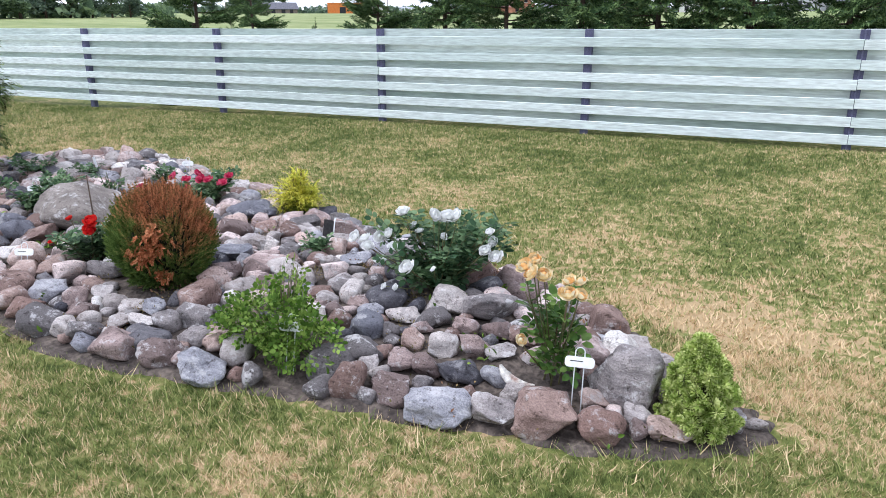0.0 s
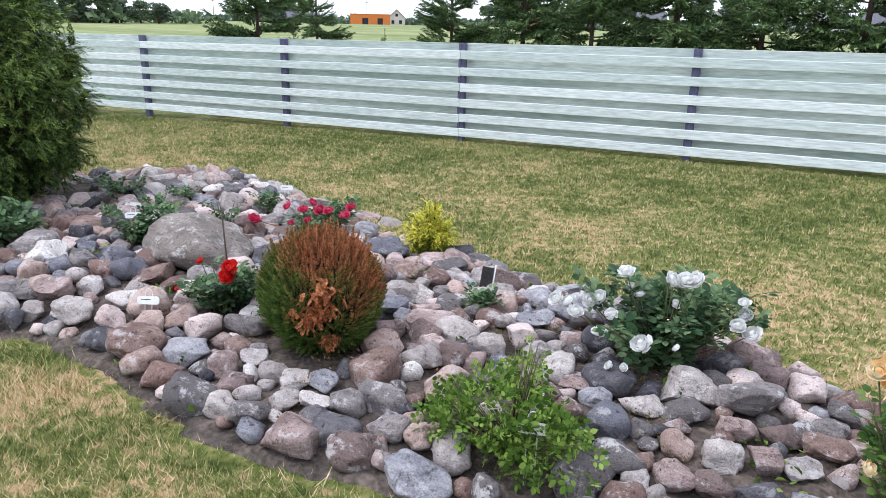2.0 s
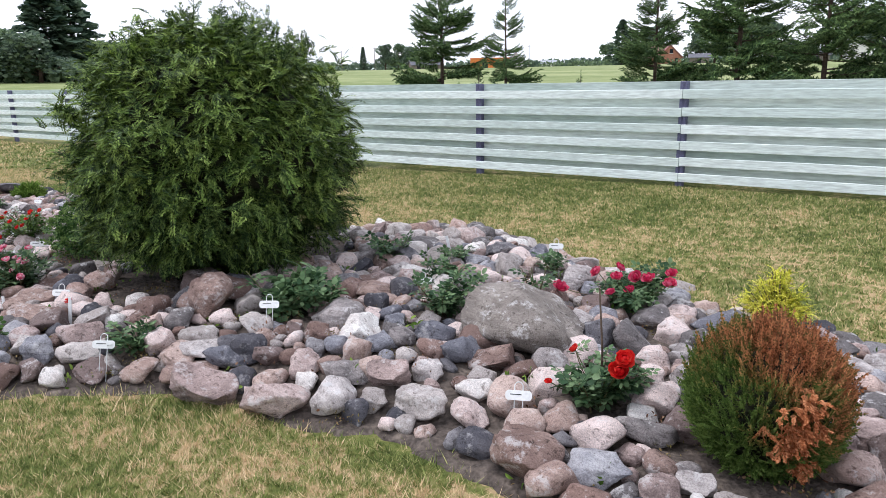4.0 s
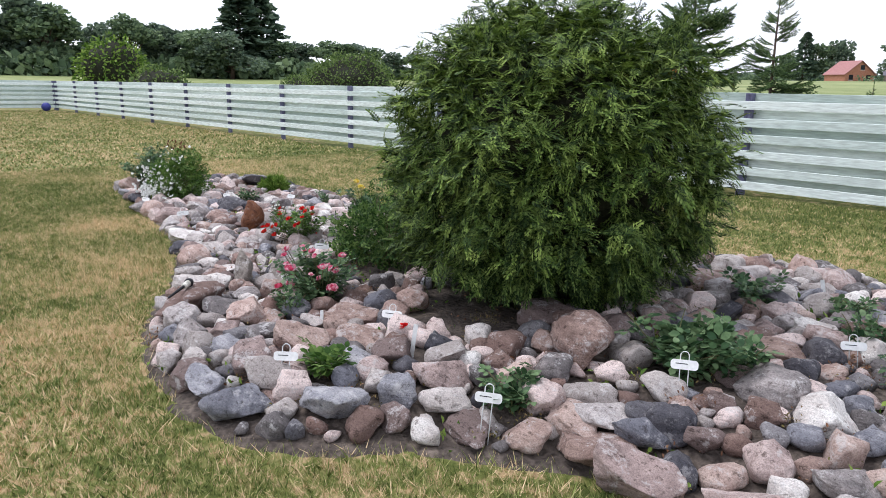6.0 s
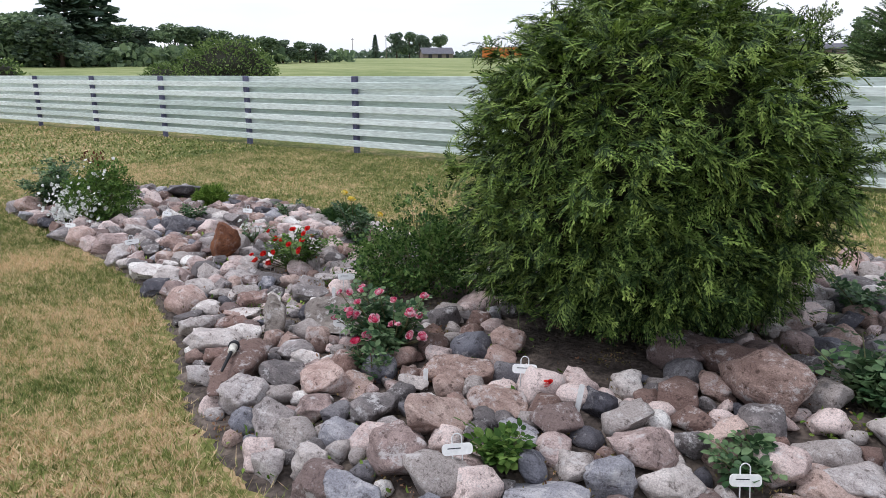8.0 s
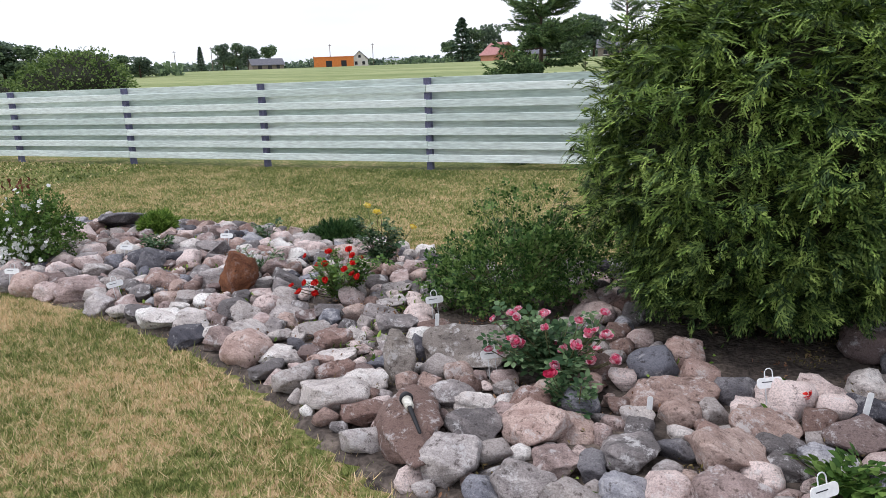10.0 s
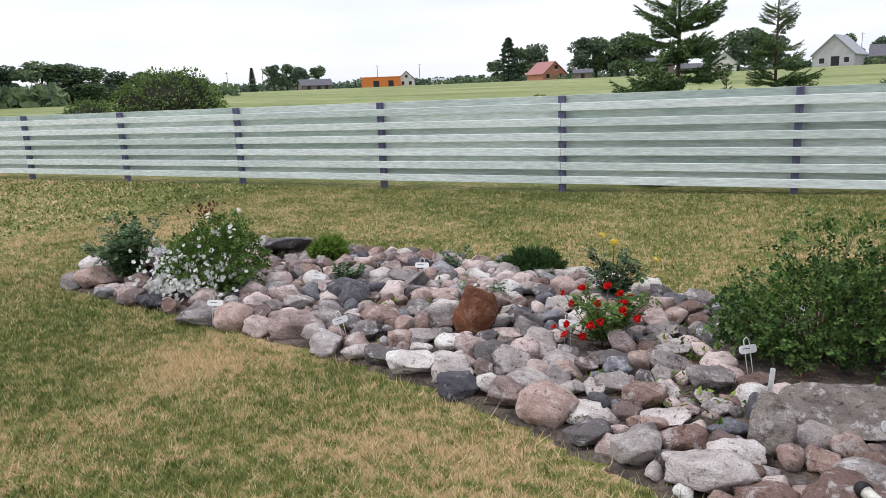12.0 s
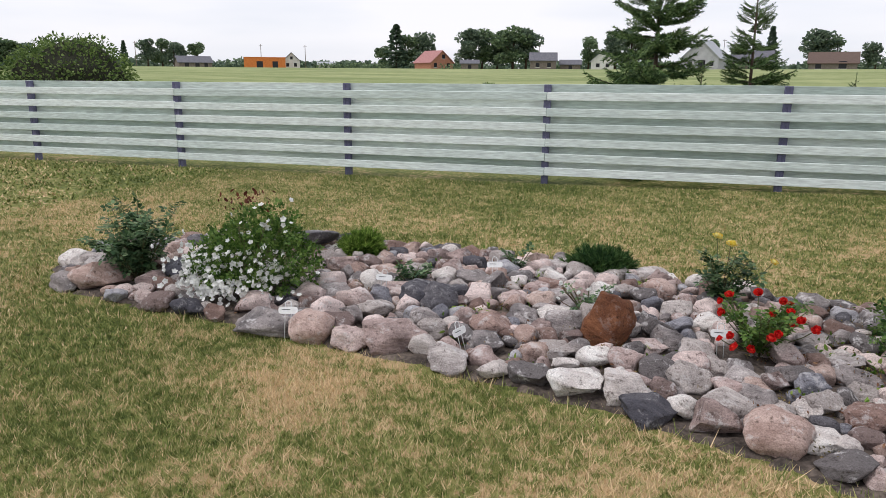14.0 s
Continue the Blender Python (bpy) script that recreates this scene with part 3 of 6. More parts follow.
stone(-4.26, 4.92, 0.22, 0.14, "pink")
stone(-3.99, 4.84, 0.23, 0.14, "pale")
stone(-4.51, 3.74, 0.16, 0.12, "pink")
stone(-4.12, 3.41, 0.18, 0.12, "grey")
stone(-5.57, 3.43, 0.19, 0.11, "pink")
stone(-5.38, 3.62, 0.2, 0.1, "pale")
stone(-5.32, 3.9, 0.2, 0.11, "grey")
stone(-5.05, 3.88, 0.18, 0.1, "pink")
stone(-2.68, 3.21, 0.18, 0.08, "grey")
stone(-2.43, 3.17, 0.15, 0.09, "brown")
stone(-2.54, 3.78, 0.17, 0.12, "pink")
stone(-2.39, 3.71, 0.14, 0.08, "pale")
stone(-2.22, 3.25, 0.17, 0.09, "blue")
stone(-2.09, 3.75, 0.19, 0.1, "grey")
stone(-2.94, 3.27, 0.12, 0.11, "pale")
stone(-2.79, 2.96, 0.14, 0.1, "blue")
stone(-8.43, 1.58, 0.2, 0.12, "red")
stone(-7.69, 1.6, 0.23, 0.15, "red")
stone(-7.91, 1.56, 0.2, 0.13, "grey")
stone(-7.83, 1.68, 0.13, 0.09, "pink")
stone(-7.99, 1.78, 0.18, 0.08, "pale")
stone(-8.12, 1.82, 0.2, 0.09, "grey")
stone(-8.07, 1.62, 0.11, 0.08, "pink")
stone(-7.9, 1.93, 0.13, 0.09, "pale")
stone(-7.79, 1.97, 0.08, 0.07, "brown")
stone(-7.31, 1.99, 0.23, 0.13, "brown")
stone(-7.57, 2.7, 0.15, 0.11, "brown")
stone(-7.22, 2.42, 0.17, 0.15, "red")
stone(-9.34, 2.0, 0.25, 0.18, "pink")
stone(-9.12, 1.85, 0.19, 0.09, "grey")
stone(-8.91, 1.77, 0.21, 0.14, "pale")
stone(-8.62, 1.67, 0.31, 0.16, "pale")
stone(-9.09, 2.0, 0.14, 0.09, "pale")
stone(-8.75, 1.91, 0.2, 0.1, "red")
stone(-8.6, 1.9, 0.13, 0.1, "pink")
stone(-8.58, 2.06, 0.17, 0.07, "blue")
stone(-8.65, 2.25, 0.14, 0.06, "grey")
stone(-8.7, 2.48, 0.21, 0.14, "grey")
stone(-8.93, 2.7, 0.24, 0.09, "grey")
stone(-8.88, 2.33, 0.12, 0.09, "pale")
stone(-8.96, 2.21, 0.19, 0.12, "red")
stone(-8.77, 2.17, 0.12, 0.06, "pink")
stone(-8.88, 2.0, 0.13, 0.08, "red")
stone(-8.83, 2.07, 0.19, 0.07, "pale")
stone(-9.12, 2.31, 0.16, 0.11, "pale")
stone(-9.36, 2.41, 0.14, 0.09, "brown")
stone(-9.29, 2.49, 0.12, 0.1, "pink")
stone(-9.39, 2.32, 0.18, 0.11, "grey")
stone(-9.67, 2.42, 0.2, 0.15, "pale")
stone(-9.78, 2.31, 0.12, 0.11, "pink")
stone(-9.57, 2.08, 0.19, 0.15, "pink")
stone(-9.82, 2.11, 0.23, 0.1, "dark")
stone(-9.61, 2.72, 0.19, 0.13, "pale")
stone(-9.44, 2.63, 0.13, 0.1, "grey")
stone(-9.91, 2.35, 0.18, 0.11, "pink")
stone(-7.62, 1.25, 0.22, 0.17, "grey")
stone(-7.26, 1.12, 0.16, 0.12, "pale")
stone(-7.0, 1.29, 0.22, 0.18, "pink")
stone(-6.99, 1.05, 0.22, 0.14, "blue")
stone(-6.73, 1.06, 0.28, 0.16, "blue")
stone(-6.44, 1.36, 0.31, 0.14, "blue")
stone(-7.31, 1.3, 0.15, 0.11, "blue")
stone(-7.32, 1.52, 0.19, 0.11, "grey")
stone(-7.55, 1.42, 0.17, 0.1, "pink")
stone(-7.92, 1.32, 0.21, 0.17, "grey")
stone(-7.01, 1.56, 0.25, 0.17, "brown")
stone(-7.18, 2.02, 0.25, 0.14, "brown")
stone(-6.89, 1.83, 0.23, 0.1, "brown")
stone(-6.7, 1.67, 0.18, 0.08, "blue")
stone(-11.13, 3.12, 0.27, 0.21, "dark")
stone(-6.17, 2.7, 0.34, 0.19, "brown")
stone(-5.84, 1.99, 0.18, 0.15, "pink")
stone(-6.26, 1.81, 0.25, 0.15, "pink")
stone(-6.13, 1.71, 0.2, 0.13, "pale")
stone(-6.17, 2.09, 0.18, 0.11, "brown")
stone(-6.13, 1.93, 0.14, 0.12, "grey")
stone(-6.38, 2.19, 0.13, 0.09, "brown")
stone(-5.66, 2.0, 0.23, 0.1, "brown")
stone(-5.43, 2.1, 0.22, 0.14, "blue")
stone(-5.37, 2.2, 0.18, 0.15, "dark")
stone(-5.37, 2.3, 0.14, 0.09, "brown")
stone(-5.29, 2.44, 0.13, 0.09, "pink")
stone(-5.54, 3.3, 0.17, 0.1, "brown")
stone(-5.36, 2.74, 0.24, 0.11, "pink")
stone(-5.62, 3.71, 0.18, 0.13, "pink")
stone(-5.8, 3.76, 0.16, 0.12, "brown")
stone(-5.38, 3.17, 0.24, 0.11, "brown")
stone(-5.77, 1.82, 0.2, 0.09, "brown")
stone(-5.94, 1.68, 0.22, 0.08, "pink")
stone(-5.53, 1.93, 0.3, 0.11, "brown")
stone(-6.3, 1.6, 0.17, 0.16, "blue")
stone(-6.19, 1.51, 0.18, 0.11, "pink")
stone(-7.56, 1.68, 0.2, 0.09, "brown")
stone(-7.73, 1.67, 0.14, 0.09, "pink")
stone(-7.34, 1.82, 0.13, 0.08, "pale")
stone(-8.03, 2.34, 0.24, 0.14, "grey")
stone(-8.54, 1.84, 0.2, 0.11, "pale")
stone(-8.25, 1.89, 0.16, 0.09, "brown")
stone(-9.42, 2.48, 0.21, 0.11, "grey")
stone(-9.21, 2.58, 0.21, 0.13, "grey")
stone(-9.93, 2.26, 0.22, 0.12, "pale")
stone(-10.81, 2.66, 0.18, 0.12, "grey")
stone(-11.45, 2.91, 0.22, 0.13, "pale")
stone(-10.31, 2.62, 0.19, 0.09, "pale")
stone(-12.23, 2.83, 0.26, 0.15, "pink")
stone(-11.58, 2.64, 0.21, 0.14, "pink")
stone(-9.98, 3.0, 0.17, 0.1, "pale")
stone(-9.71, 3.15, 0.17, 0.11, "blue")
stone(-9.03, 3.13, 0.18, 0.1, "pale")
stone(-10.03, 3.76, 0.21, 0.11, "pale")
stone(-10.17, 2.25, 0.25, 0.14, "pale")
stone(-10.82, 2.38, 0.26, 0.13, "grey")
stone(-10.57, 2.33, 0.18, 0.1, "pale")
stone(-10.39, 2.3, 0.19, 0.12, "grey")
stone(-11.68, 2.54, 0.24, 0.19, "pink")
stone(-11.42, 2.49, 0.2, 0.13, "pink")
stone(-11.18, 2.56, 0.35, 0.16, "pink")
stone(-11.02, 2.7, 0.16, 0.13, "pale")
stone(-11.18, 2.78, 0.11, 0.07, "pale")
stone(-12.01, 2.59, 0.36, 0.14, "grey")
stone(-13.56, 2.99, 0.35, 0.22, "pink")
stone(-14.05, 3.28, 0.17, 0.12, "pale")
stone(-12.88, 2.72, 0.25, 0.11, "pink")
stone(-12.61, 2.67, 0.21, 0.13, "dark")
stone(-12.39, 2.65, 0.14, 0.11, "brown")
stone(-11.24, 3.22, 0.3, 0.16, "dark")
stone(-10.68, 2.6, 0.21, 0.11, "grey")
stone(-10.41, 2.56, 0.17, 0.11, "brown")
stone(-10.36, 3.14, 0.3, 0.11, "pale")
stone(-10.7, 3.38, 0.18, 0.11, "pink")
stone(-10.56, 3.05, 0.2, 0.09, "grey")
stone(-9.16, 2.03, 0.18, 0.08, "pale")
stone(-9.13, 2.49, 0.15, 0.12, "blue")
stone(-9.87, 4.35, 0.25, 0.11, "grey")
stone(-11.98, 3.08, 0.24, 0.13, "pink")
stone(-11.81, 3.16, 0.22, 0.1, "grey")
stone(-13.74, 2.88, 0.2, 0.14, "grey")
stone(-13.23, 2.75, 0.15, 0.1, "blue")
stone(-10.25, 2.48, 0.14, 0.08, "pale")
stone(-11.07, 3.76, 0.24, 0.11, "grey")
stone(-11.6, 4.64, 0.24, 0.09, "dark")
stone(-11.67, 3.72, 0.22, 0.1, "brown")
stone(-11.81, 3.53, 0.2, 0.09, "grey")
stone(-11.68, 3.22, 0.18, 0.08, "pink")
stone(-11.49, 3.35, 0.19, 0.08, "pink")
stone(-10.95, 3.51, 0.15, 0.1, "pink")
stone(-10.56, 4.33, 0.25, 0.1, "grey")
stone(-10.75, 3.86, 0.2, 0.11, "grey")
stone(-10.27, 2.84, 0.15, 0.08, "pink")
stone(-9.53, 2.59, 0.14, 0.09, "pale")
stone(-9.3, 2.24, 0.14, 0.08, "pale")
stone(-9.19, 2.26, 0.12, 0.09, "pale")
stone(-8.92, 2.51, 0.13, 0.09, "pale")
stone(-8.92, 2.85, 0.17, 0.09, "grey")
stone(-8.96, 3.18, 0.15, 0.08, "grey")
stone(-8.97, 3.6, 0.2, 0.11, "brown")
stone(-8.86, 3.39, 0.19, 0.09, "brown")
stone(-9.0, 2.08, 0.13, 0.08, "pink")
stone(-12.36, 4.43, 0.19, 0.09, "pink")
stone(-12.37, 4.03, 0.27, 0.1, "brown")
stone(-12.18, 3.57, 0.2, 0.09, "brown")
stone(-11.0, 3.16, 0.14, 0.11, "pink")
stone(-9.99, 3.23, 0.16, 0.09, "pale")
stone(-9.85, 2.8, 0.18, 0.08, "pink")
stone(-10.09, 3.54, 0.18, 0.09, "pale")

# places kept free of loose stones, where plants root: x, y, radius
ROOTS = [(-2.99, 2.50, 0.26), (-1.92, 2.15, 0.20), (-1.60, 3.02, 0.2), (-0.77, 2.36, 0.15), (-0.23, 2.30, 0.14), (-3.24, 4.10, 0.16), (-3.67, 2.62, 0.14),
         (-4.02, 3.90, 0.2), (-4.83, 3.08, 0.16), (-5.80, 3.84, 0.12), (-5.43, 2.69, 0.18), (-5.62, 2.57, 0.15), (-5.91, 1.90, 0.10), (-6.65, 1.45, 0.10),
         (-6.96, 3.07, 0.55), (-8.23, 2.90, 0.42), (-7.76, 2.21, 0.20), (-9.40, 2.80, 0.18), (-9.37, 3.74, 0.15), (-10.25, 4.38, 0.15), (-12.45, 3.05, 0.3),
         (-13.39, 3.12, 0.2), (-12.10, 4.20, 0.1), (-6.97, 3.64, 0.7), (-6.86, 2.45, 0.30), (-7.12, 2.75, 0.30), (-6.55, 2.62, 0.22)]


def fill_stones():
    """Loose stones between the placed ones: the nearer ones singly, the rest as one rubble mesh."""
    rng = random.Random(21)
    taken = list(STONES)
    rubble, singles = [], max(0, 300 - len(STONES))
    mix = ["red"] + ["pink"] * 6 + ["grey"] * 5 + ["pale"] * 4 + ["brown"] * 4 + ["blue"] * 2 + ["dark"] * 2
    for radius, tries in ((0.10, 1500), (0.078, 5200), (0.057, 9000), (0.04, 12000)):
        P = np.array([(rng.uniform(-14.5, 0.3), rng.uniform(0.5, 5.2)) for _ in range(tries)])
        D = inside_by(P[:, 0], P[:, 1])
        for (x, y), d in zip(P, D):
            r = radius * rng.uniform(0.85, 1.2)
            if d < 0.06 + r * 0.45:
                continue
            if any((x - a) ** 2 + (y - b) ** 2 < c * c for a, b, c in ROOTS):
                continue
            if any((x - a) ** 2 + (y - b) ** 2 < ((r + c) * 0.72) ** 2 for a, b, c in taken):
                continue
            taken.append((x, y, r))
            c = rng.choice(mix)
            if singles and radius > 0.08:
                singles -= 1
                stone(x, y, 2 * r, 1.35 * r, c, turn=rng.uniform(0, 360))
            else:
                rubble.append((x, y, r, c))
    low = [rock_shape(70 + i, 3 if i < 8 else 2, 5 + i % 6, 2.3 + 0.1 * (i % 8)) for i in range(16)]
    geo = []
    for me in low:
        v = np.empty(len(me.vertices) * 3)
        me.vertices.foreach_get("co", v)
        geo.append((v.reshape(-1, 3), np.array([p.vertices[:] for p in me.polygons])))
    for c in sorted(set(mix)):
        bits = []
        for x, y, r, k in rubble:
            if k == c:
                v, f = rng.choice(geo[:8] if r > 0.065 else geo[8:])
                h = r * rng.uniform(0.6, 0.85)
                m = pose(x, y, soil_at(x, y) + h * 0.5, rng.uniform(-20, 20), rng.uniform(-20, 20), rng.uniform(0, 360)) @ Matrix.Diagonal((r * 1.08, r * rng.uniform(0.75, 1.05), h, 1))
                m = np.array(m)
                bits.append((v @ m[:3, :3].T + m[:3, 3], f))
        if bits:
            ob = part("small_stones", mesh_np("small_stones", *merge(bits), True), M_ROCK[c], garden)
            ob["kind"] = "stuff"


fill_stones()


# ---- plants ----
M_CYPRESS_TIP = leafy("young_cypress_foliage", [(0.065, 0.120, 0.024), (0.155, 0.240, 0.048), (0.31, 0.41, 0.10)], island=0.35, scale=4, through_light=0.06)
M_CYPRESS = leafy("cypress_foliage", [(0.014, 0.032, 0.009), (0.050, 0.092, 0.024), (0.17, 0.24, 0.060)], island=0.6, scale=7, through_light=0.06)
# fill for solid bush cores: the shade inside the foliage, put into a near-black colour
M_CORE = mat("shaded_core_fill", [(0.012, 0.016, 0.007), (0.03, 0.03, 0.014)], scale=12, bump=0.8, bscale=60)
M_BARK = mat("bark", [(0.06, 0.04, 0.03), (0.12, 0.085, 0.06)], scale=8, bump=0.8, bscale=50)
M_GOLD = leafy("golden_foliage", [(0.34, 0.40, 0.035), (0.72, 0.66, 0.06), (0.90, 0.82, 0.17)])
M_GOLD_LOW = leafy("shaded_golden_foliage", [(0.10, 0.16, 0.02), (0.24, 0.31, 0.04), (0.42, 0.46, 0.07)])
M_LIME = leafy("light_needles", [(0.20, 0.29, 0.05), (0.46, 0.56, 0.15), (0.74, 0.78, 0.34)], scale=26, island=0.5)
M_FRESH = leafy("fresh_leaves", [(0.07, 0.14, 0.02), (0.15, 0.26, 0.04), (0.27, 0.38, 0.08)])
M_ROSE_LEAF = leafy("rose_leaves", [(0.036, 0.080, 0.035), (0.085, 0.155, 0.066), (0.18, 0.27, 0.13)], rough=0.45)
M_ROSE_LIGHT = leafy("young_rose_leaves", [(0.045, 0.10, 0.02), (0.09, 0.17, 0.035), (0.16, 0.25, 0.06)], rough=0.5)
M_SHRUB = leafy("shrub_rose_leaves", [(0.030, 0.072, 0.020), (0.075, 0.150, 0.036), (0.17, 0.26, 0.075)], rough=0.5)
M_JUNIPER = leafy("juniper_needles", [(0.02, 0.055, 0.018), (0.05, 0.11, 0.03), (0.09, 0.16, 0.05)])
M_SPRUCE = leafy("spruce_needles", [(0.040, 0.078, 0.030), (0.090, 0.155, 0.055), (0.19, 0.28, 0.10)], through_light=0.1)
M_STEM = mat("green_cane", [(0.07, 0.11, 0.035), (0.12, 0.12, 0.05), (0.14, 0.08, 0.05)], scale=10, bump=0, rough=0.6)
M_TWIG_RED = leafy("young_red_shoots", [(0.09, 0.025, 0.018), (0.16, 0.05, 0.03)])


def brown_green():
    """Foliage green low down and on one flank, dried rust-brown over the crown and the other flank."""
    m = leafy("half_dead_thuja_foliage", [(0.075, 0.135, 0.03), (0.18, 0.26, 0.065)], island=0.8)
    n, l = m.node_tree.nodes, m.node_tree.links
    old = next(k for k in n if k.type == "MIX_RGB")
    co = n.new("ShaderNodeTexCoord")
    sep = n.new("ShaderNodeSeparateXYZ")
    l.new(co.outputs["Object"], sep.inputs[0])
    nz = n.new("ShaderNodeTexNoise")
    nz.inputs["Scale"].default_value, nz.inputs["Detail"].default_value = 7, 4
    l.new(co.outputs["Object"], nz.inputs["Vector"])
    geo = n.new("ShaderNodeNewGeometry")

    def ma(a, s, c):
        k = n.new("ShaderNodeMath")
        k.operation = "MULTIPLY_ADD"
        k.inputs[1].default_value = s
        l.new(a, k.inputs[0])
        if isinstance(c, float):
            k.inputs[2].default_value = c
        else:
            l.new(c, k.inputs[2])
        return k.outputs[0]

    f = ma(sep.outputs["Z"], 1.9, ma(sep.outputs["X"], 1.1, ma(nz.outputs["Fac"], 1.5, ma(geo.outputs["Random Per Island"], 0.35, -1.38))))
    ramp = n.new("ShaderNodeValToRGB")
    e = ramp.color_ramp.elements
    e[0].position, e[0].color = 0.15, (0, 0, 0, 1)
    e[1].position, e[1].color = 0.6, (1, 1, 1, 1)
    l.new(f, ramp.inputs["Fac"])
    br = n.new("ShaderNodeValToRGB")
    e = br.color_ramp.elements
    e[0].position, e[0].color = 0.2, (0.20, 0.080, 0.04, 1)
    e[1].position, e[1].color = 0.85, (0.58, 0.245, 0.11, 1)
    l.new(geo.outputs["Random Per Island"], br.inputs["Fac"])
    mx = n.new("ShaderNodeMixRGB")
    l.new(ramp.outputs["Color"], mx.inputs["Fac"])
    l.new(old.outputs["Color"], mx.inputs["Color1"])
    l.new(br.outputs["Color"], mx.inputs["Color2"])
    for k in n:
        if k.type == "BSDF_PRINCIPLED":
            l.new(mx.outputs["Color"], k.inputs["Base Color"])
        if k.type == "BSDF_TRANSLUCENT":
            l.new(mx.outputs["Color"], k.inputs["Color"])
    return m


M_THUJA = brown_green()
M_DEAD = leafy("dead_thuja_foliage", [(0.30, 0.095, 0.035), (0.50, 0.185, 0.075), (0.64, 0.29, 0.14)])


def petal_mat(name, a, b, c):
    return leafy(name, [a, b, c], island=0.6, scale=30, rough=0.55, through_light=0.32)


M_WHITE = petal_mat("white_petals", (0.82, 0.83, 0.79), (0.89, 0.89, 0.87), (0.92, 0.92, 0.91))
M_CREAM = petal_mat("apricot_petals", (0.86, 0.52, 0.20), (0.90, 0.74, 0.42), (0.91, 0.84, 0.62))
M_RED = petal_mat("red_petals", (0.52, 0.008, 0.010), (0.72, 0.02, 0.018), (0.82, 0.06, 0.04))
M_CRIMSON = petal_mat("crimson_petals", (0.50, 0.02, 0.08), (0.66, 0.06, 0.14), (0.78, 0.16, 0.26))
M_PINK = petal_mat("pink_petals", (0.70, 0.08, 0.18), (0.84, 0.26, 0.38), (0.90, 0.70, 0.74))
M_YELLOW = petal_mat("yellow_petals", (0.75, 0.48, 0.03), (0.82, 0.66, 0.10), (0.86, 0.78, 0.30))


def leaf_template(w=0.55, fold=0.12, curl=0.12):
    v = [(0, 0, 0), (w * 0.42, 0.3, fold), (w * 0.40, 0.68, fold - curl * 0.4), (0, 1, -curl), (-w * 0.40, 0.68, fold - curl * 0.4), (-w * 0.42, 0.3, fold), (0, 0.5, 0)]
    f = [(0, 1, 6), (1, 2, 6), (2, 3, 6), (3, 4, 6), (4, 5, 6), (5, 0, 6)]
    return np.array(v), np.array(f)


def rose_leaf():
    """A compound leaf: five leaflets on one stalk, of length one."""
    tv, tf = leaf_template(0.75, 0.06, 0.10)
    spots = [(0.0, 0.58, 0, 0.46), (0.06, 0.5, -62, 0.38), (-0.06, 0.5, 62, 0.38), (0.05, 0.24, -70, 0.32), (-0.05, 0.24, 70, 0.32)]
    bits = []
    for x, y, a, s in spots:
        c, sn = math.cos(radians(a)), math.sin(radians(a))
        R = np.array([[c, -sn, 0], [sn, c, 0], [0, 0, 1]])
        bits.append(((tv * s) @ R.T + [x, y, 0], tf))
    bits.append((np.array([(-0.012, 0, 0), (0.012, 0, 0), (0, 0.6, 0.0)]), np.array([(0, 1, 2)])))
    return merge(bits)


def spray(n=11, droop=0.35, width=0.30, thick=0.030, seed=1):
    """A flat feathery spray of length one: a thin axis with paired, forward-leaning branchlets that hang at the tip."""
    rng = np.random.default_rng(seed)
    V, F = [], []

    def strip(p, q, w):
        i = len(V)
        d = np.array(q) - np.array(p)
        s = np.array([d[1], -d[0], 0])
        s = s / (np.linalg.norm(s) + 1e-9) * w
        m = np.array(p) + d * 0.45
        V.extend([np.array(p), m + s, np.array(q), m - s])
        F.extend([(i, i + 1, i + 2), (i, i + 2, i + 3)])

    def bend(y):
        return -droop * y * y

    for a, b in ((0, 0.36), (0.3, 0.7), (0.62, 1.0)):
        strip((0, a, bend(a)), (0, b, bend(b)), thick * 0.8)
    for k in range(n):
        y = 0.10 + 0.85 * k / n
        ln = width * (1.15 - 0.75 * y) * rng.uniform(0.75, 1.2)
        for sgn in (-1, 1):
            x, yy = sgn * ln * 0.8, y + ln * 0.75
            zz = bend(y) - droop * 0.5 * ln + rng.uniform(-0.04, 0.04)
            strip((0, y, bend(y)), (x, yy, zz), thick)
            strip((x * 0.45, y + (yy - y) * 0.45, (bend(y) + zz) / 2), (x * 0.5, y + ln * 0.95, zz - 0.04), thick * 0.85)
    return np.array(V), np.array(F)


def ball_points(n, rng, inner=0.75):
    d = unit(rng.normal(size=(n, 3)))
    r = rng.uniform(inner ** 3, 1, n) ** (1 / 3)
    return d, d * r[:, None]


def wobble(D, seed, amount, freq):
    o = Vector((seed * 3.1, seed * 1.7, seed))
    return np.array([1 + amount * noise.noise(Vector(d) * freq + o) + amount * 0.5 * noise.noise(Vector(d) * freq * 2.3 + o) for d in D])


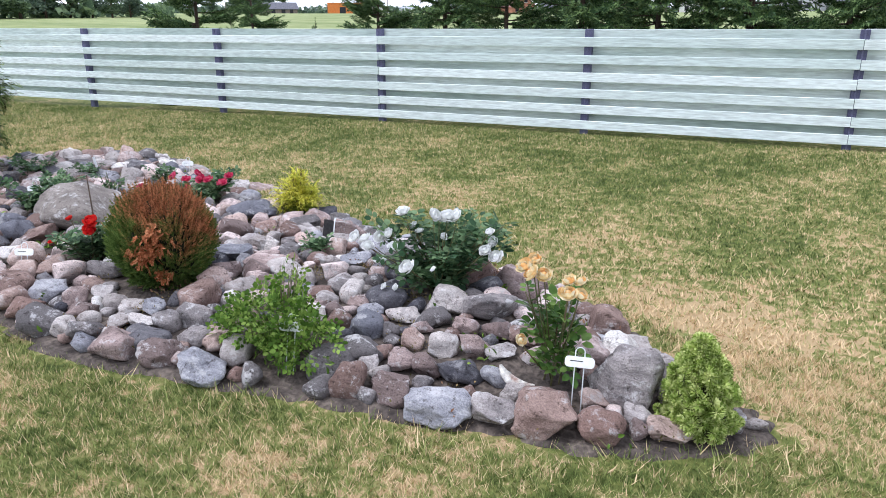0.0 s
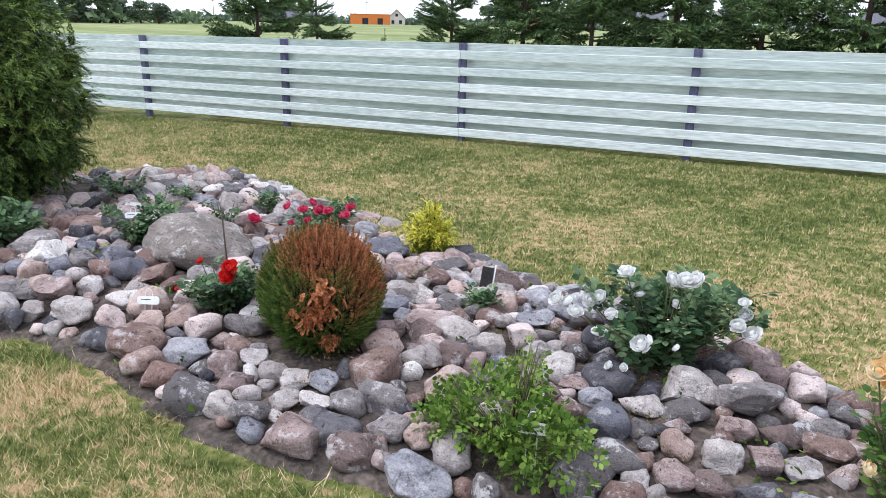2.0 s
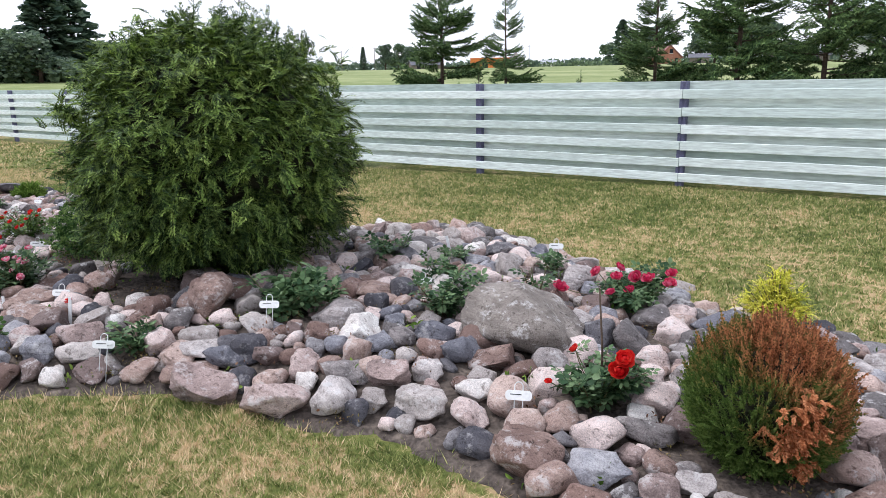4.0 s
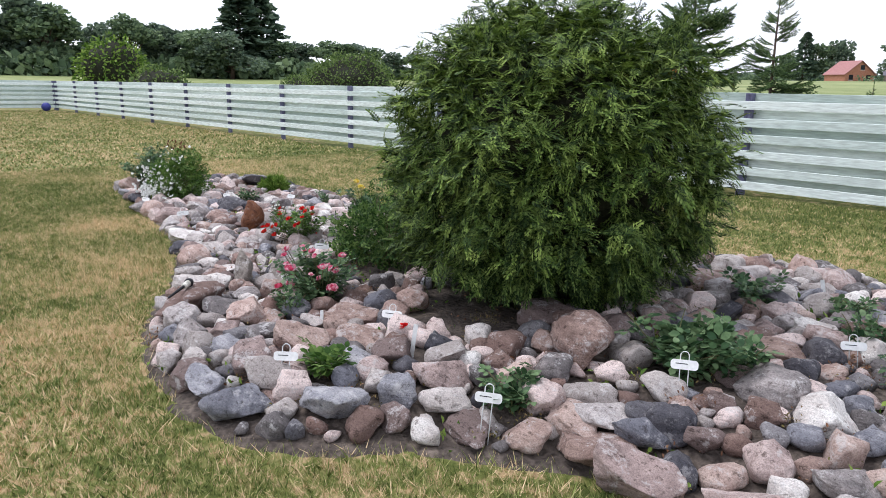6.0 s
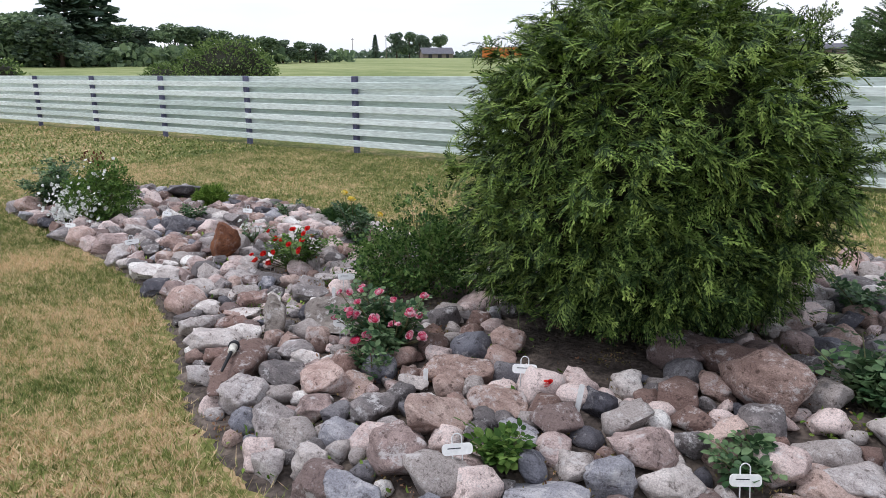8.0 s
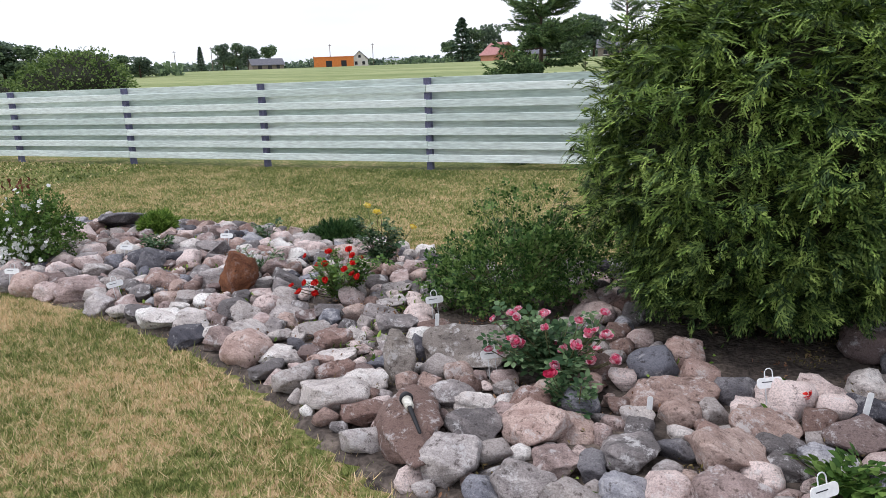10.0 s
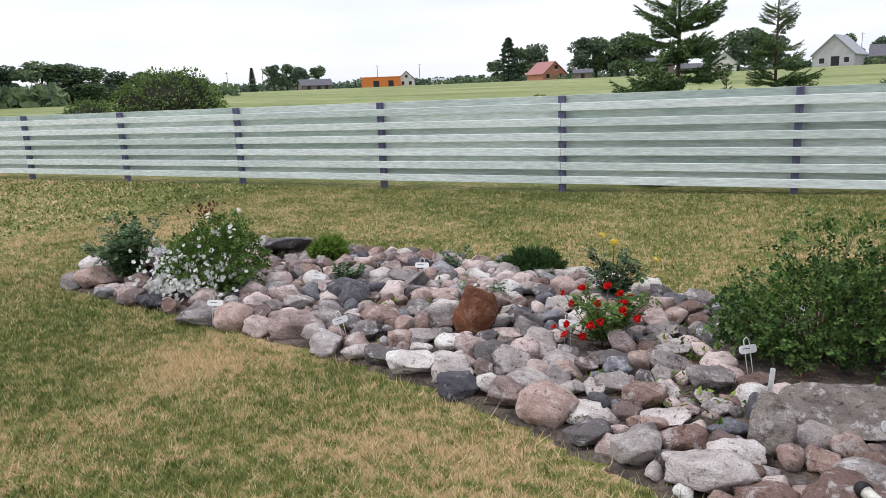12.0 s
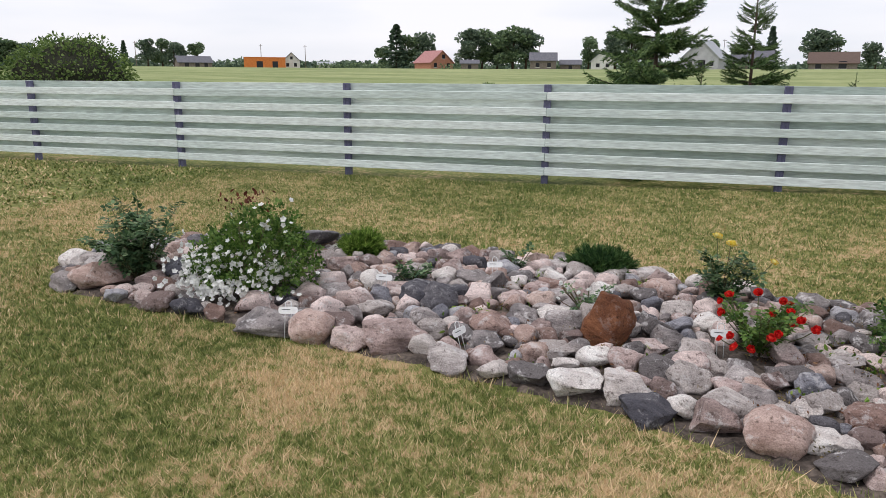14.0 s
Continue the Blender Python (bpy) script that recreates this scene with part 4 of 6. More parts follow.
def globe_cypress():
    t = thing("globe_cypress", -6.84, 3.20, soil_at(-6.84, 3.20) - 0.02, "large rounded green thread-leaf cypress bush rising from the stones", "bush")
    rng = np.random.default_rng(8)
    size, mid = np.array([1.0, 0.97, 0.93]), np.array([0, 0, 0.90])
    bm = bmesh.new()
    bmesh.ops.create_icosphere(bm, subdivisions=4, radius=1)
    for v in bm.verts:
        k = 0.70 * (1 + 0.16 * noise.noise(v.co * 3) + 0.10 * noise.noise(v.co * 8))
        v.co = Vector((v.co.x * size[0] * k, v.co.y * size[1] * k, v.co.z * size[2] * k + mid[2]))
    part("core", bm, M_CORE, t, "solid core coloured near-black as the shaded inside", True)
    part("trunk", mesh_np("trunk", *tube([(0, 0, -0.05), (0.02, 0.01, 0.3), (0, 0, 0.7)], 0.07, 8)), M_BARK, t)
    # fans of fronds at the branch ends, arching outward with nodding tips, with shaded gaps between the fans
    old, young = [], []
    for n, inner, lo, hi, sd in ((520, 0.97, 0.075, 0.12, 1), (500, 0.90, 0.075, 0.125, 2), (260, 0.80, 0.09, 0.14, 3)):
        D, Q = ball_points(n, rng, inner)
        Q = Q * wobble(D, 4, 0.20, 4.2)[:, None] * size * 0.95 + mid
        k = Q[:, 2] > 0.10
        D, Q = D[k], Q[k]
        per = 12
        m = len(Q) * per
        c, out = np.repeat(Q, per, 0), np.repeat(D, per, 0)
        bough = np.repeat(unit(D * [1, 1, 0.30] + np.clip(D[:, 2:3], 0, 1) * rng.normal(size=D.shape) * [0.85, 0.85, 0] + rng.normal(size=D.shape) * 0.36 + [0, 0, 0.20]), per, 0)
        w = bough + rng.normal(size=(m, 3)) * 0.50
        P = c + bough * rng.uniform(-0.14, 0.04, m)[:, None] + rng.normal(size=(m, 3)) * 0.030
        k = P[:, 2] > 0.06
        tv, tf = spray(6, 0.75, 0.36, 0.042, sd)
        R = frames_along(w[k], rng, up=out[k] * 0.35 + [0, 0, 0.9])
        S = rng.uniform(lo, hi, k.sum())
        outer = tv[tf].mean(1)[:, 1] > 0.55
        # light young tips thin out downwards: the low bush's shade is put into colour
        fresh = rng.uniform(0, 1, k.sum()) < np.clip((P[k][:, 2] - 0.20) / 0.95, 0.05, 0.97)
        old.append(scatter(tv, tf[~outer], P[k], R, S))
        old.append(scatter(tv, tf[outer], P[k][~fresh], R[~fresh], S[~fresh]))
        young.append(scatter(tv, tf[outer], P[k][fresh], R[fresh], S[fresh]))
    part("foliage", mesh_np("foliage", *merge(old)), M_CYPRESS, t, "older dark green fronds, plus low tips coloured as shaded")
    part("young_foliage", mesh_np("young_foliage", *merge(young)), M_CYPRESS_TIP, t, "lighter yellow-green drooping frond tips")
    tips = []
    for k in range(26):
        a, r = rng.uniform(0, 6.28), rng.uniform(0.1, 0.75)
        p = np.array([r * math.cos(a) * 1.0, r * math.sin(a), 0.9 + 0.84 * math.sqrt(1 - r * r) - 0.05])
        tips.append((p, unit(np.array([math.cos(a) * 0.6 * r, math.sin(a) * 0.6 * r, 1.0]) + rng.normal(size=3) * 0.2)))
    bits = []
    for p, d in tips:
        h = rng.uniform(0.12, 0.27)
        bits.append(tube([p, p + d * h * 0.5, p + d * h], 0.004, 4, 0.4))
        q = p + d * rng.uniform(0.15, 1, 14)[:, None] * h
        w = unit(rng.normal(size=(14, 3)) + d * 0.8 + [0, 0, -0.1])
        bits.append(scatter(*spray(5, 0.4, 0.3, 0.035, 7), q, frames_along(w, rng), rng.uniform(0.06, 0.12, 14)))
    part("leader", mesh_np("leader_shoots", *merge(bits)), M_CYPRESS, t, "thin upright leader shoots")


globe_cypress()


def brown_thuja():
    t = thing("globe_thuja", -3.01, 2.56, soil_at(-3.01, 2.56) - 0.01, "globe thuja half dried to rust brown over green", "bush")
    rng = np.random.default_rng(12)
    size, mid = np.array([0.262, 0.262, 0.272]), np.array([0, 0, 0.255])
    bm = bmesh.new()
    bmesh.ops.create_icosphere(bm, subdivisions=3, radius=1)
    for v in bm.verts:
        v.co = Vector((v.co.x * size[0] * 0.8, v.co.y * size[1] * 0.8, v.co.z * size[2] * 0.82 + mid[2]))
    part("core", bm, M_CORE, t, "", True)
    D, Q = ball_points(5200, rng, 0.86)
    Q = Q * wobble(D, 9, 0.05, 4)[:, None] * size * 0.97 + mid
    way = D * 0.75 + [0, 0, 0.75] + rng.normal(size=D.shape) * 0.2
    k = Q[:, 2] > 0.015
    V, F = scatter(*spray(4, -0.05, 0.24, 0.06, 3), Q[k], frames_along(way[k], rng), rng.uniform(0.035, 0.07, k.sum()))
    part("foliage", mesh_np("foliage", V, F), M_THUJA, t, "foliage rust brown above, dark green below")
    D, Q = ball_points(700, rng, 0.94)
    Q = Q * size * 0.95 + mid
    k = (Q[:, 2] > 0.06) & (D[:, 2] > -0.4)
    V, F = scatter(*spray(6, -0.05, 0.14, 0.03, 4), Q[k], frames_along(D[k] * 0.5 + [0, 0, 0.9] + rng.normal(size=D[k].shape) * 0.12, rng), rng.uniform(0.07, 0.12, k.sum()))
    part("shoot", mesh_np("shoot", V, F), M_THUJA, t, "thin upright brownish shoot tips")
    P, W = [], []
    for cx, cz, n, r in ((0.0, 0.25, 70, 0.05), (-0.05, 0.22, 35, 0.04), (0.03, 0.33, 30, 0.035), (0.04, 0.10, 26, 0.025)):
        p = rng.normal(size=(n, 3)) * r * 0.7 + [cx, 0, cz]
        p[:, 1] = -np.sqrt(np.maximum(0.02, 1 - (p[:, 0] / size[0]) ** 2 - ((p[:, 2] - mid[2]) / size[2]) ** 2)) * size[1] - 0.01
        turn = np.array([[0.84, 0.545, 0], [-0.545, 0.84, 0], [0, 0, 1.0]])
        P.append((p + [0, 0, 0.04]) @ turn)
        W.append((rng.normal(size=(n, 3)) * 0.4 + [0, -0.6, -0.4]) @ turn)
    V, F = scatter(*spray(6, 0.2, 0.26, 0.06, 5), np.concatenate(P), frames_along(np.concatenate(W), rng), rng.uniform(0.035, 0.065, sum(map(len, P))))
    part("dead_sprays", mesh_np("dead_sprays", V, F), M_DEAD, t, "dead orange-brown sprays")


brown_thuja()


def needle_tuft(n=12, spread=0.6, seed=2, w=0.07):
    rng = np.random.default_rng(seed)
    V, F = [], []
    for k in range(n):
        y = 0.55 * k / n
        a = k * 2.4
        d = np.array([math.cos(a) * spread, 0.75, math.sin(a) * spread]) * 0.5
        s = np.array([-math.sin(a), 0, math.cos(a)]) * w
        p = np.array([0, y, 0])
        i = len(V)
        V += [p - s, p + s, p + d]
        F.append((i, i + 1, i + 2))
    return np.array(V), np.array(F)


def bud_tuft(n=30):
    """A stubby rounded shoot of short blunt needles, of radius one."""
    V, F = [], []
    for k in range(n):
        y = 1 - 1.5 * (k + 0.5) / n
        r, a = math.sqrt(max(0.0, 1 - y * y)), k * 2.4
        d = np.array([r * math.cos(a), y, r * math.sin(a)])
        s = unit(np.cross(d, [0.3, 0.2, 0.9])) * 0.15
        i = len(V)
        V += [d * 0.2, d * 0.8 + s, d, d * 0.8 - s]
        F += [(i, i + 1, i + 2), (i, i + 2, i + 3)]
    return np.array(V), np.array(F)


def dwarf_spruce():
    t = thing("dwarf_spruce", -0.22, 2.34, soil_at(-0.22, 2.34), "small conical dwarf spruce with light green shoots", "shrub")
    rng = np.random.default_rng(14)
    bm = bmesh.new()
    bmesh.ops.create_cone(bm, cap_ends=True, segments=16, radius1=0.11, radius2=0.04, depth=0.25)
    bmesh.ops.translate(bm, vec=(0, 0, 0.15), verts=bm.verts)
    # solid core, its near-black colour stands for shade between the tufts
    part("core", bm, M_CORE, t)
    n = 460
    h = rng.uniform(0.02, 1, n) ** 1.15
    a = rng.uniform(0, 6.28, n)
    lump = 1 + 0.16 * np.sin(a * 5 + h * 19) + 0.08 * np.sin(a * 9 - h * 27)
    r = (0.125 * (1 - h ** 1.4) ** 0.75 + 0.010) * np.where(h < 0.08, 0.85, 1) * lump * rng.uniform(0.80, 1.06, n)
    P = np.stack([r * np.cos(a) - 0.012 * h, r * np.sin(a), 0.02 + h * 0.33], 1)
    W = np.stack([np.cos(a), np.sin(a), 0.35 + h], 1) + rng.normal(size=(n, 3)) * 0.3
    V, F = scatter(*bud_tuft(44), P, frames_along(W, rng), rng.uniform(0.017, 0.031, n))
    part("foliage", mesh_np("foliage", V, F), M_LIME, t, "dense light green needle tufts")


dwarf_spruce()


def golden_cypress():
    t = thing("golden_cypress", -3.25, 4.11, soil_at(-3.25, 4.11), "small golden-yellow thread cypress with arching tips", "shrub")
    rng = np.random.default_rng(15)
    tips, low, wood = [], [], [tube([(0, 0, -0.04), (0, 0, 0.1), (0.01, 0, 0.2)], 0.012, 6)]
    for k in range(46):
        # arching boughs from a short trunk, taller to one side
        a, out = rng.uniform(0, 6.28), rng.uniform(0.15, 1.0)
        top = np.array([0.215 * out * math.cos(a), 0.19 * out * math.sin(a), 0.38 - 0.22 * out ** 1.6 + rng.uniform(-0.05, 0.04)])
        if top[0] > 0.03:
            top[2] *= 0.80
        top[0] -= 0.02
        way = unit(top - [0, 0, 0.10])
        wood.append(tube([(0, 0, 0.03), top * [0.5, 0.5, 0.6], top], 0.004, 4, 0.4))
        q = rng.uniform(0.30, 1.0, 62)
        P = top * q[:, None] * [1, 1, 0.92] + rng.normal(size=(62, 3)) * 0.017
        W = way * 0.9 + rng.normal(size=(62, 3)) * 0.5 + [0, 0, 0.1]
        V, F = scatter(*spray(5, 0.8, 0.22, 0.055, 6), P, frames_along(W, rng, up=np.array([0, 0, 1.0])), rng.uniform(0.028, 0.062, 62))
        F = F.reshape(62, -1, 3)
        bright = q > rng.uniform(0.48, 0.78)
        for group, take in ((tips, bright), (low, ~bright)):
            if take.any():
                group.append((V, F[take].reshape(-1, 3)))
    part("foliage", mesh_np("foliage", *merge(tips)), M_GOLD, t, "golden-yellow thread tips")
    part("inner_foliage", mesh_np("inner_foliage", *merge(low)), M_GOLD_LOW, t, "greener inner threads")
    part("trunk", mesh_np("trunk", *merge(wood)), M_BARK, t)


golden_cypress()


def juniper(x, y, w, h, label, material, seed):
    t = thing("juniper", x, y, soil_at(x, y) - 0.01, label, "shrub")
    rng = np.random.default_rng(seed)
    D, Q = ball_points(900, rng, 0.2)
    D[:, 2] = np.abs(D[:, 2])
    Q[:, 2] = np.abs(Q[:, 2])
    Q = Q * wobble(D, seed, 0.5, 3.0)[:, None] * [w / 2 * 0.9, w / 2 * 0.8, h * 0.7] + [0, 0, 0.03]
    W = D * [1, 1, 0.6] + [0, 0, 0.35] + rng.normal(size=D.shape) * 0.3
    V, F = scatter(*needle_tuft(16, 0.45, 4, 0.045), Q, frames_along(W, rng), rng.uniform(0.07, 0.13, len(Q)))
    part("needles", mesh_np("needles", V, F), material, t)
    part("stem", mesh_np("stem", *tube([(0, 0, -0.03), (0, 0, h * 0.4)], 0.010, 5)), M_BARK, t)


juniper(-10.25, 4.40, 0.46, 0.17, "low dark green spreading juniper at the bed's edge", M_JUNIPER, 31)
juniper(-12.10, 4.20, 0.30, 0.20, "small fresh green conifer with reddish base", M_FRESH, 32)


def bloom_mesh(name, material, rings=((5, 1.0, 84, 0.26), (6, 0.90, 102, 0.16), (5, 0.77, 118, 0.10), (5, 0.62, 132, 0.05), (4, 0.46, 146, 0.02))):
    """A full rose: rings of petals wrapped about a ball, the outer ones rolled back at the lip."""
    rng = np.random.default_rng(len(name))
    bits = []
    for k, (n, s, reach, lip) in enumerate(rings):
        for j in range(n):
            a = 2 * math.pi * (j / n) + k * 0.6 + rng.uniform(-0.15, 0.15)
            half = math.pi / n * rng.uniform(0.95, 1.35)
            size, reach_j = s * rng.uniform(0.88, 1.14), reach + rng.uniform(-20, 20)
            V = []
            for v in (0.12, 0.5, 0.8, 1.0):
                for q in (-1, 0, 1):
                    th = radians(reach_j) * v * (1 - 0.06 * abs(q)) + rng.uniform(-0.10, 0.10) * v
                    r = size * (1 + lip * v ** 3 + 0.05 * (q == 0))
                    f = a + q * half * (1 - 0.25 * v * v)
                    V.append((r * math.sin(th) * math.cos(f), r * math.sin(th) * math.sin(f), 0.75 - r * math.cos(th) * 0.85))
            F = []
            for r in range(3):
                for c in range(2):
                    i = r * 3 + c
                    F += [(i, i + 1, i + 4), (i, i + 4, i + 3)]
            bits.append((np.array(V), np.array(F)))
    core = bmesh.new()
    bmesh.ops.create_icosphere(core, subdivisions=2, radius=0.38)
    core.verts.ensure_lookup_table()
    V = np.array([(v.co.x, v.co.y, v.co.z * 0.85 + 0.74) for v in core.verts])
    bits.append((V, np.array([[v.index for v in f.verts] for f in core.faces])))
    core.free()
    me = mesh_np(name, *merge(bits), True)
    me.materials.append(material)
    return me


BLOOM = {k: bloom_mesh("bloom_" + k, m) for k, m in (("white", M_WHITE), ("apricot", M_CREAM), ("red", M_RED), ("crimson", M_CRIMSON), ("pink", M_PINK), ("yellow", M_YELLOW))}
ROSE_V, ROSE_F = rose_leaf()


def rose(x, y, w, h, label, colour="", blooms=(), leaves=150, leaf=0.075, material=None, canes=9, seed=1, spread=1.0, bare=0.0, group="roses", bloom_label="", floor=0.05):
    """A rose bush: canes from one root, compound leaves along them, single blooms at (dx, dy, dz, size)."""
    t = thing("rose_bush", x, y, soil_at(x, y), label, "rose bush", group)
    rng = np.random.default_rng(seed)
    w, leaves, canes = w * 1.3, int(leaves * 1.7), int(canes * 1.3)
    bits, P, W = [], [], []
    for k in range(canes):
        a = rng.uniform(0, 6.28) if canes > 1 else 0.3
        r = w / 2 * rng.uniform(0.25, 0.95) * spread
        top = np.array([r * math.cos(a), r * math.sin(a), h * rng.uniform(0.5, 0.98)])
        mid = np.array([r * 0.45 * math.cos(a), r * 0.45 * math.sin(a), top[2] * 0.6])
        base = rng.normal(size=3) * [0.02, 0.02, 0] + [0, 0, -0.03]
        s = np.linspace(0, 1, 6)[:, None]
        curve = (1 - s) ** 2 * base + 2 * s * (1 - s) * mid + s * s * top
        bits.append(tube(curve, 0.0045, 5, 0.5))
        m = max(3, leaves // canes)
        q = rng.uniform(0.15 + bare, 1.0, m)
        at = np.stack([np.interp(q, s[:, 0], curve[:, i]) for i in range(3)], 1)
        P.append(at)
        out = unit(rng.normal(size=(m, 3)) * [1, 1, 0.45] + unit(top) * 0.35)
        W.append(out)
    blooms = [(dx * 1.15, dy * 1.15 - 0.03, dz * 1.06, s * 0.80) for dx, dy, dz, s in blooms]
    for dx, dy, dz, s in blooms:
        bits.append(tube([(dx * 0.35, dy * 0.35, dz * 0.35), (dx * 0.8, dy * 0.8, dz * 0.75), (dx, dy, dz)], 0.0025, 4))
    P, W = np.concatenate(P), np.concatenate(W)
    P[:, 2] = np.maximum(P[:, 2], floor)
    V, F = scatter(ROSE_V, ROSE_F, P, frames_along(W + [0, 0, 0.1], rng, up=np.array([0, 0, 1.0])), rng.uniform(0.75, 1.3, len(P)) * leaf)
    part("stem", mesh_np("canes", *merge(bits)), M_STEM, t, "green and reddish canes")
    part("leaves", mesh_np("leaves", V, F), material or M_ROSE_LEAF, t)
    for dx, dy, dz, s in blooms:
        b = part("bloom", BLOOM[colour], None, t, bloom_label)
        b.matrix_basis = pose(dx, dy, dz - 0.3 * s, rng.uniform(5, 60), rng.uniform(-25, 25), rng.uniform(-70, 70)) @ Matrix.Rotation(rng.uniform(0, 6.28), 4, "Z") @ Matrix.Diagonal((s * 1.08, s * 1.08, s, 1))
    return t


def cluster(rng, n, w, h, d, size, zlo=0.6, front=0.0):
    """Bloom places over the dome of a bush."""
    out = []
    for _ in range(n):
        a, r = rng.uniform(0, 6.28), rng.uniform(0.2, 1) ** 0.6
        out.append((w / 2 * r * math.cos(a), d / 2 * r * math.sin(a) - front, h * rng.uniform(zlo, 1.02), size * rng.uniform(0.75, 1.15)))
    return out


ROSE_RNG = random.Random(77)
rose(-1.60, 3.04, 0.60, 0.40, "white rose bush with dark glossy leaves in full bloom", "white",
     [(dx, dy, dz * 0.82, s) for dx, dy, dz, s in ((-0.38, -0.05, 0.31, 0.034), (-0.33, -0.05, 0.30, 0.036), (-0.26, -0.04, 0.33, 0.032), (-0.22, -0.02, 0.34, 0.036), (-0.13, -0.05, 0.50, 0.036), (0.03, -0.02, 0.48, 0.032),
      (0.07, -0.02, 0.49, 0.040), (0.11, 0.0, 0.50, 0.036), (-0.13, 0.05, 0.38, 0.028), (-0.09, 0.03, 0.36, 0.024), (-0.02, -0.22, 0.25, 0.042), (-0.18, -0.18, 0.24, 0.032),
      (0.27, -0.02, 0.43, 0.024), (0.28, 0.0, 0.37, 0.028), (0.26, -0.05, 0.33, 0.032), (0.31, -0.04, 0.30, 0.036), (-0.30, -0.08, 0.27, 0.034), (0.02, -0.06, 0.51, 0.034), (-0.16, -0.10, 0.30, 0.03), (-0.28, 0.02, 0.35, 0.03), (-0.12, -0.25, 0.13, 0.018), (-0.07, -0.24, 0.13, 0.018), (0.09, -0.2, 0.25, 0.018), (0.04, 0.0, 0.36, 0.02))],
     leaves=330, leaf=0.095, canes=16, seed=2, bloom_label="full white bloom")
rose(-0.77, 2.36, 0.22, 0.40, "young apricot-yellow rose with two bloom clusters", "apricot",
     [(-0.11, 0, 0.46, 0.030), (-0.07, -0.02, 0.45, 0.034), (-0.04, 0.0, 0.44, 0.030), (-0.08, 0.03, 0.48, 0.026), (0.05, -0.02, 0.39, 0.032), (0.08, 0.0, 0.38, 0.030), (0.04, 0.02, 0.42, 0.028), (0.08, 0.03, 0.42, 0.026), (-0.10, -0.05, 0.20, 0.024)],
     leaves=44, leaf=0.10, canes=5, seed=3, material=M_ROSE_LIGHT, bloom_label="pale apricot bloom")
rose(-3.67, 2.63, 0.36, 0.22, "low rose with scarlet blooms and one tall bare cane", "red",
     [(0.11, -0.05, 0.21, 0.038), (0.13, -0.06, 0.26, 0.038), (-0.07, -0.02, 0.24, 0.022), (-0.13, -0.1, 0.12, 0.016)], leaves=150, leaf=0.085, canes=10, seed=4, bloom_label="scarlet bloom")
part("tall_cane", mesh_np("tall_cane", *tube([(-3.66, 2.65, -0.06), (-3.67, 2.67, 0.2), (-3.70, 2.69, 0.46)], 0.006, 6, 0.6)), M_BARK, bpy.data.objects["rose_bush.002"], "tall dark bare cane").matrix_parent_inverse = bpy.data.objects["rose_bush.002"].matrix_basis.inverted()
rose(-4.02, 3.92, 0.56, 0.21, "spreading rose with many crimson blooms among stones", "crimson", [(dx, dy, dz * 0.72, s) for dx, dy, dz, s in ((-0.30, -0.2, 0.18, 0.042), (-0.16, -0.05, 0.28, 0.034), (-0.06, -0.05, 0.26, 0.031), (0.02, 0, 0.26, 0.034), (0.09, 0, 0.26, 0.036), (0.20, 0, 0.24, 0.039), (0.17, 0.1, 0.28, 0.031), (-0.02, -0.2, 0.20, 0.031), (-0.10, 0.1, 0.27, 0.029), (0.05, -0.15, 0.22, 0.026))], leaves=280, leaf=0.08, canes=13, seed=5, bloom_label="crimson bloom")
for i, (x, y, w, h, n) in enumerate(((-4.83, 3.10, 0.42, 0.25, 120), (-5.80, 3.87, 0.34, 0.2, 70), (-5.38, 3.99, 0.28, 0.16, 40), (-5.12, 3.54, 0.26, 0.2, 50), (-4.66, 4.17, 0.22, 0.17, 36), (-4.37, 3.40, 0.16, 0.34, 24),
                                     (-2.55, 3.30, 0.2, 0.1, 40), (-10.83, 4.18, 0.2, 0.16, 24), (-11.44, 3.52, 0.2, 0.16, 40))):
    rose(x, y, w, h, "low leafy rose without blooms between stones", leaves=n, leaf=0.08, canes=6, seed=20 + i)
rose(-5.40, 2.71, 0.36, 0.24, "low rose with large leaves beside a white plant label", leaves=70, leaf=0.10, canes=7, seed=33)
rose(-5.64, 2.62, 0.42, 0.24, "leafy young rose with red shoots before a boulder", leaves=80, leaf=0.12, canes=7, seed=34)
rose(-5.91, 1.92, 0.28, 0.16, "small leafy rose between edging stones", leaves=44, leaf=0.09, canes=5, seed=35)
rose(-6.66, 1.47, 0.24, 0.11, "small leafy rose between blue-grey stones", leaves=36, leaf=0.09, canes=5, seed=36, material=M_ROSE_LIGHT)
rose(-6.79, 2.01, 0.10, 0.07, "tiny rose with a scarlet bloom on the soil", "red", [(0, 0, 0.07, 0.03), (0.03, 0.01, 0.09, 0.028), (-0.03, 0.0, 0.06, 0.026)], leaves=8, leaf=0.05, canes=3, seed=37, bloom_label="scarlet bloom")
rose(-7.74, 2.14, 0.50, 0.31, "rose bush with pink and white blooms among stones", "pink",
     [(x, y - 0.04, z, s * 0.72) for x, y, z, s in cluster(ROSE_RNG, 26, 0.50, 0.33, 0.36, 0.033, 0.35, 0.05)], leaves=260, leaf=0.08, canes=13, seed=38, bloom_label="pink and white bloom")
rose(-7.57, 1.81, 0.22, 0.17, "low rose shoots before the pink rose", "crimson", [(-0.09, 0.02, 0.16, 0.026)], leaves=50, leaf=0.07, canes=6, seed=39)
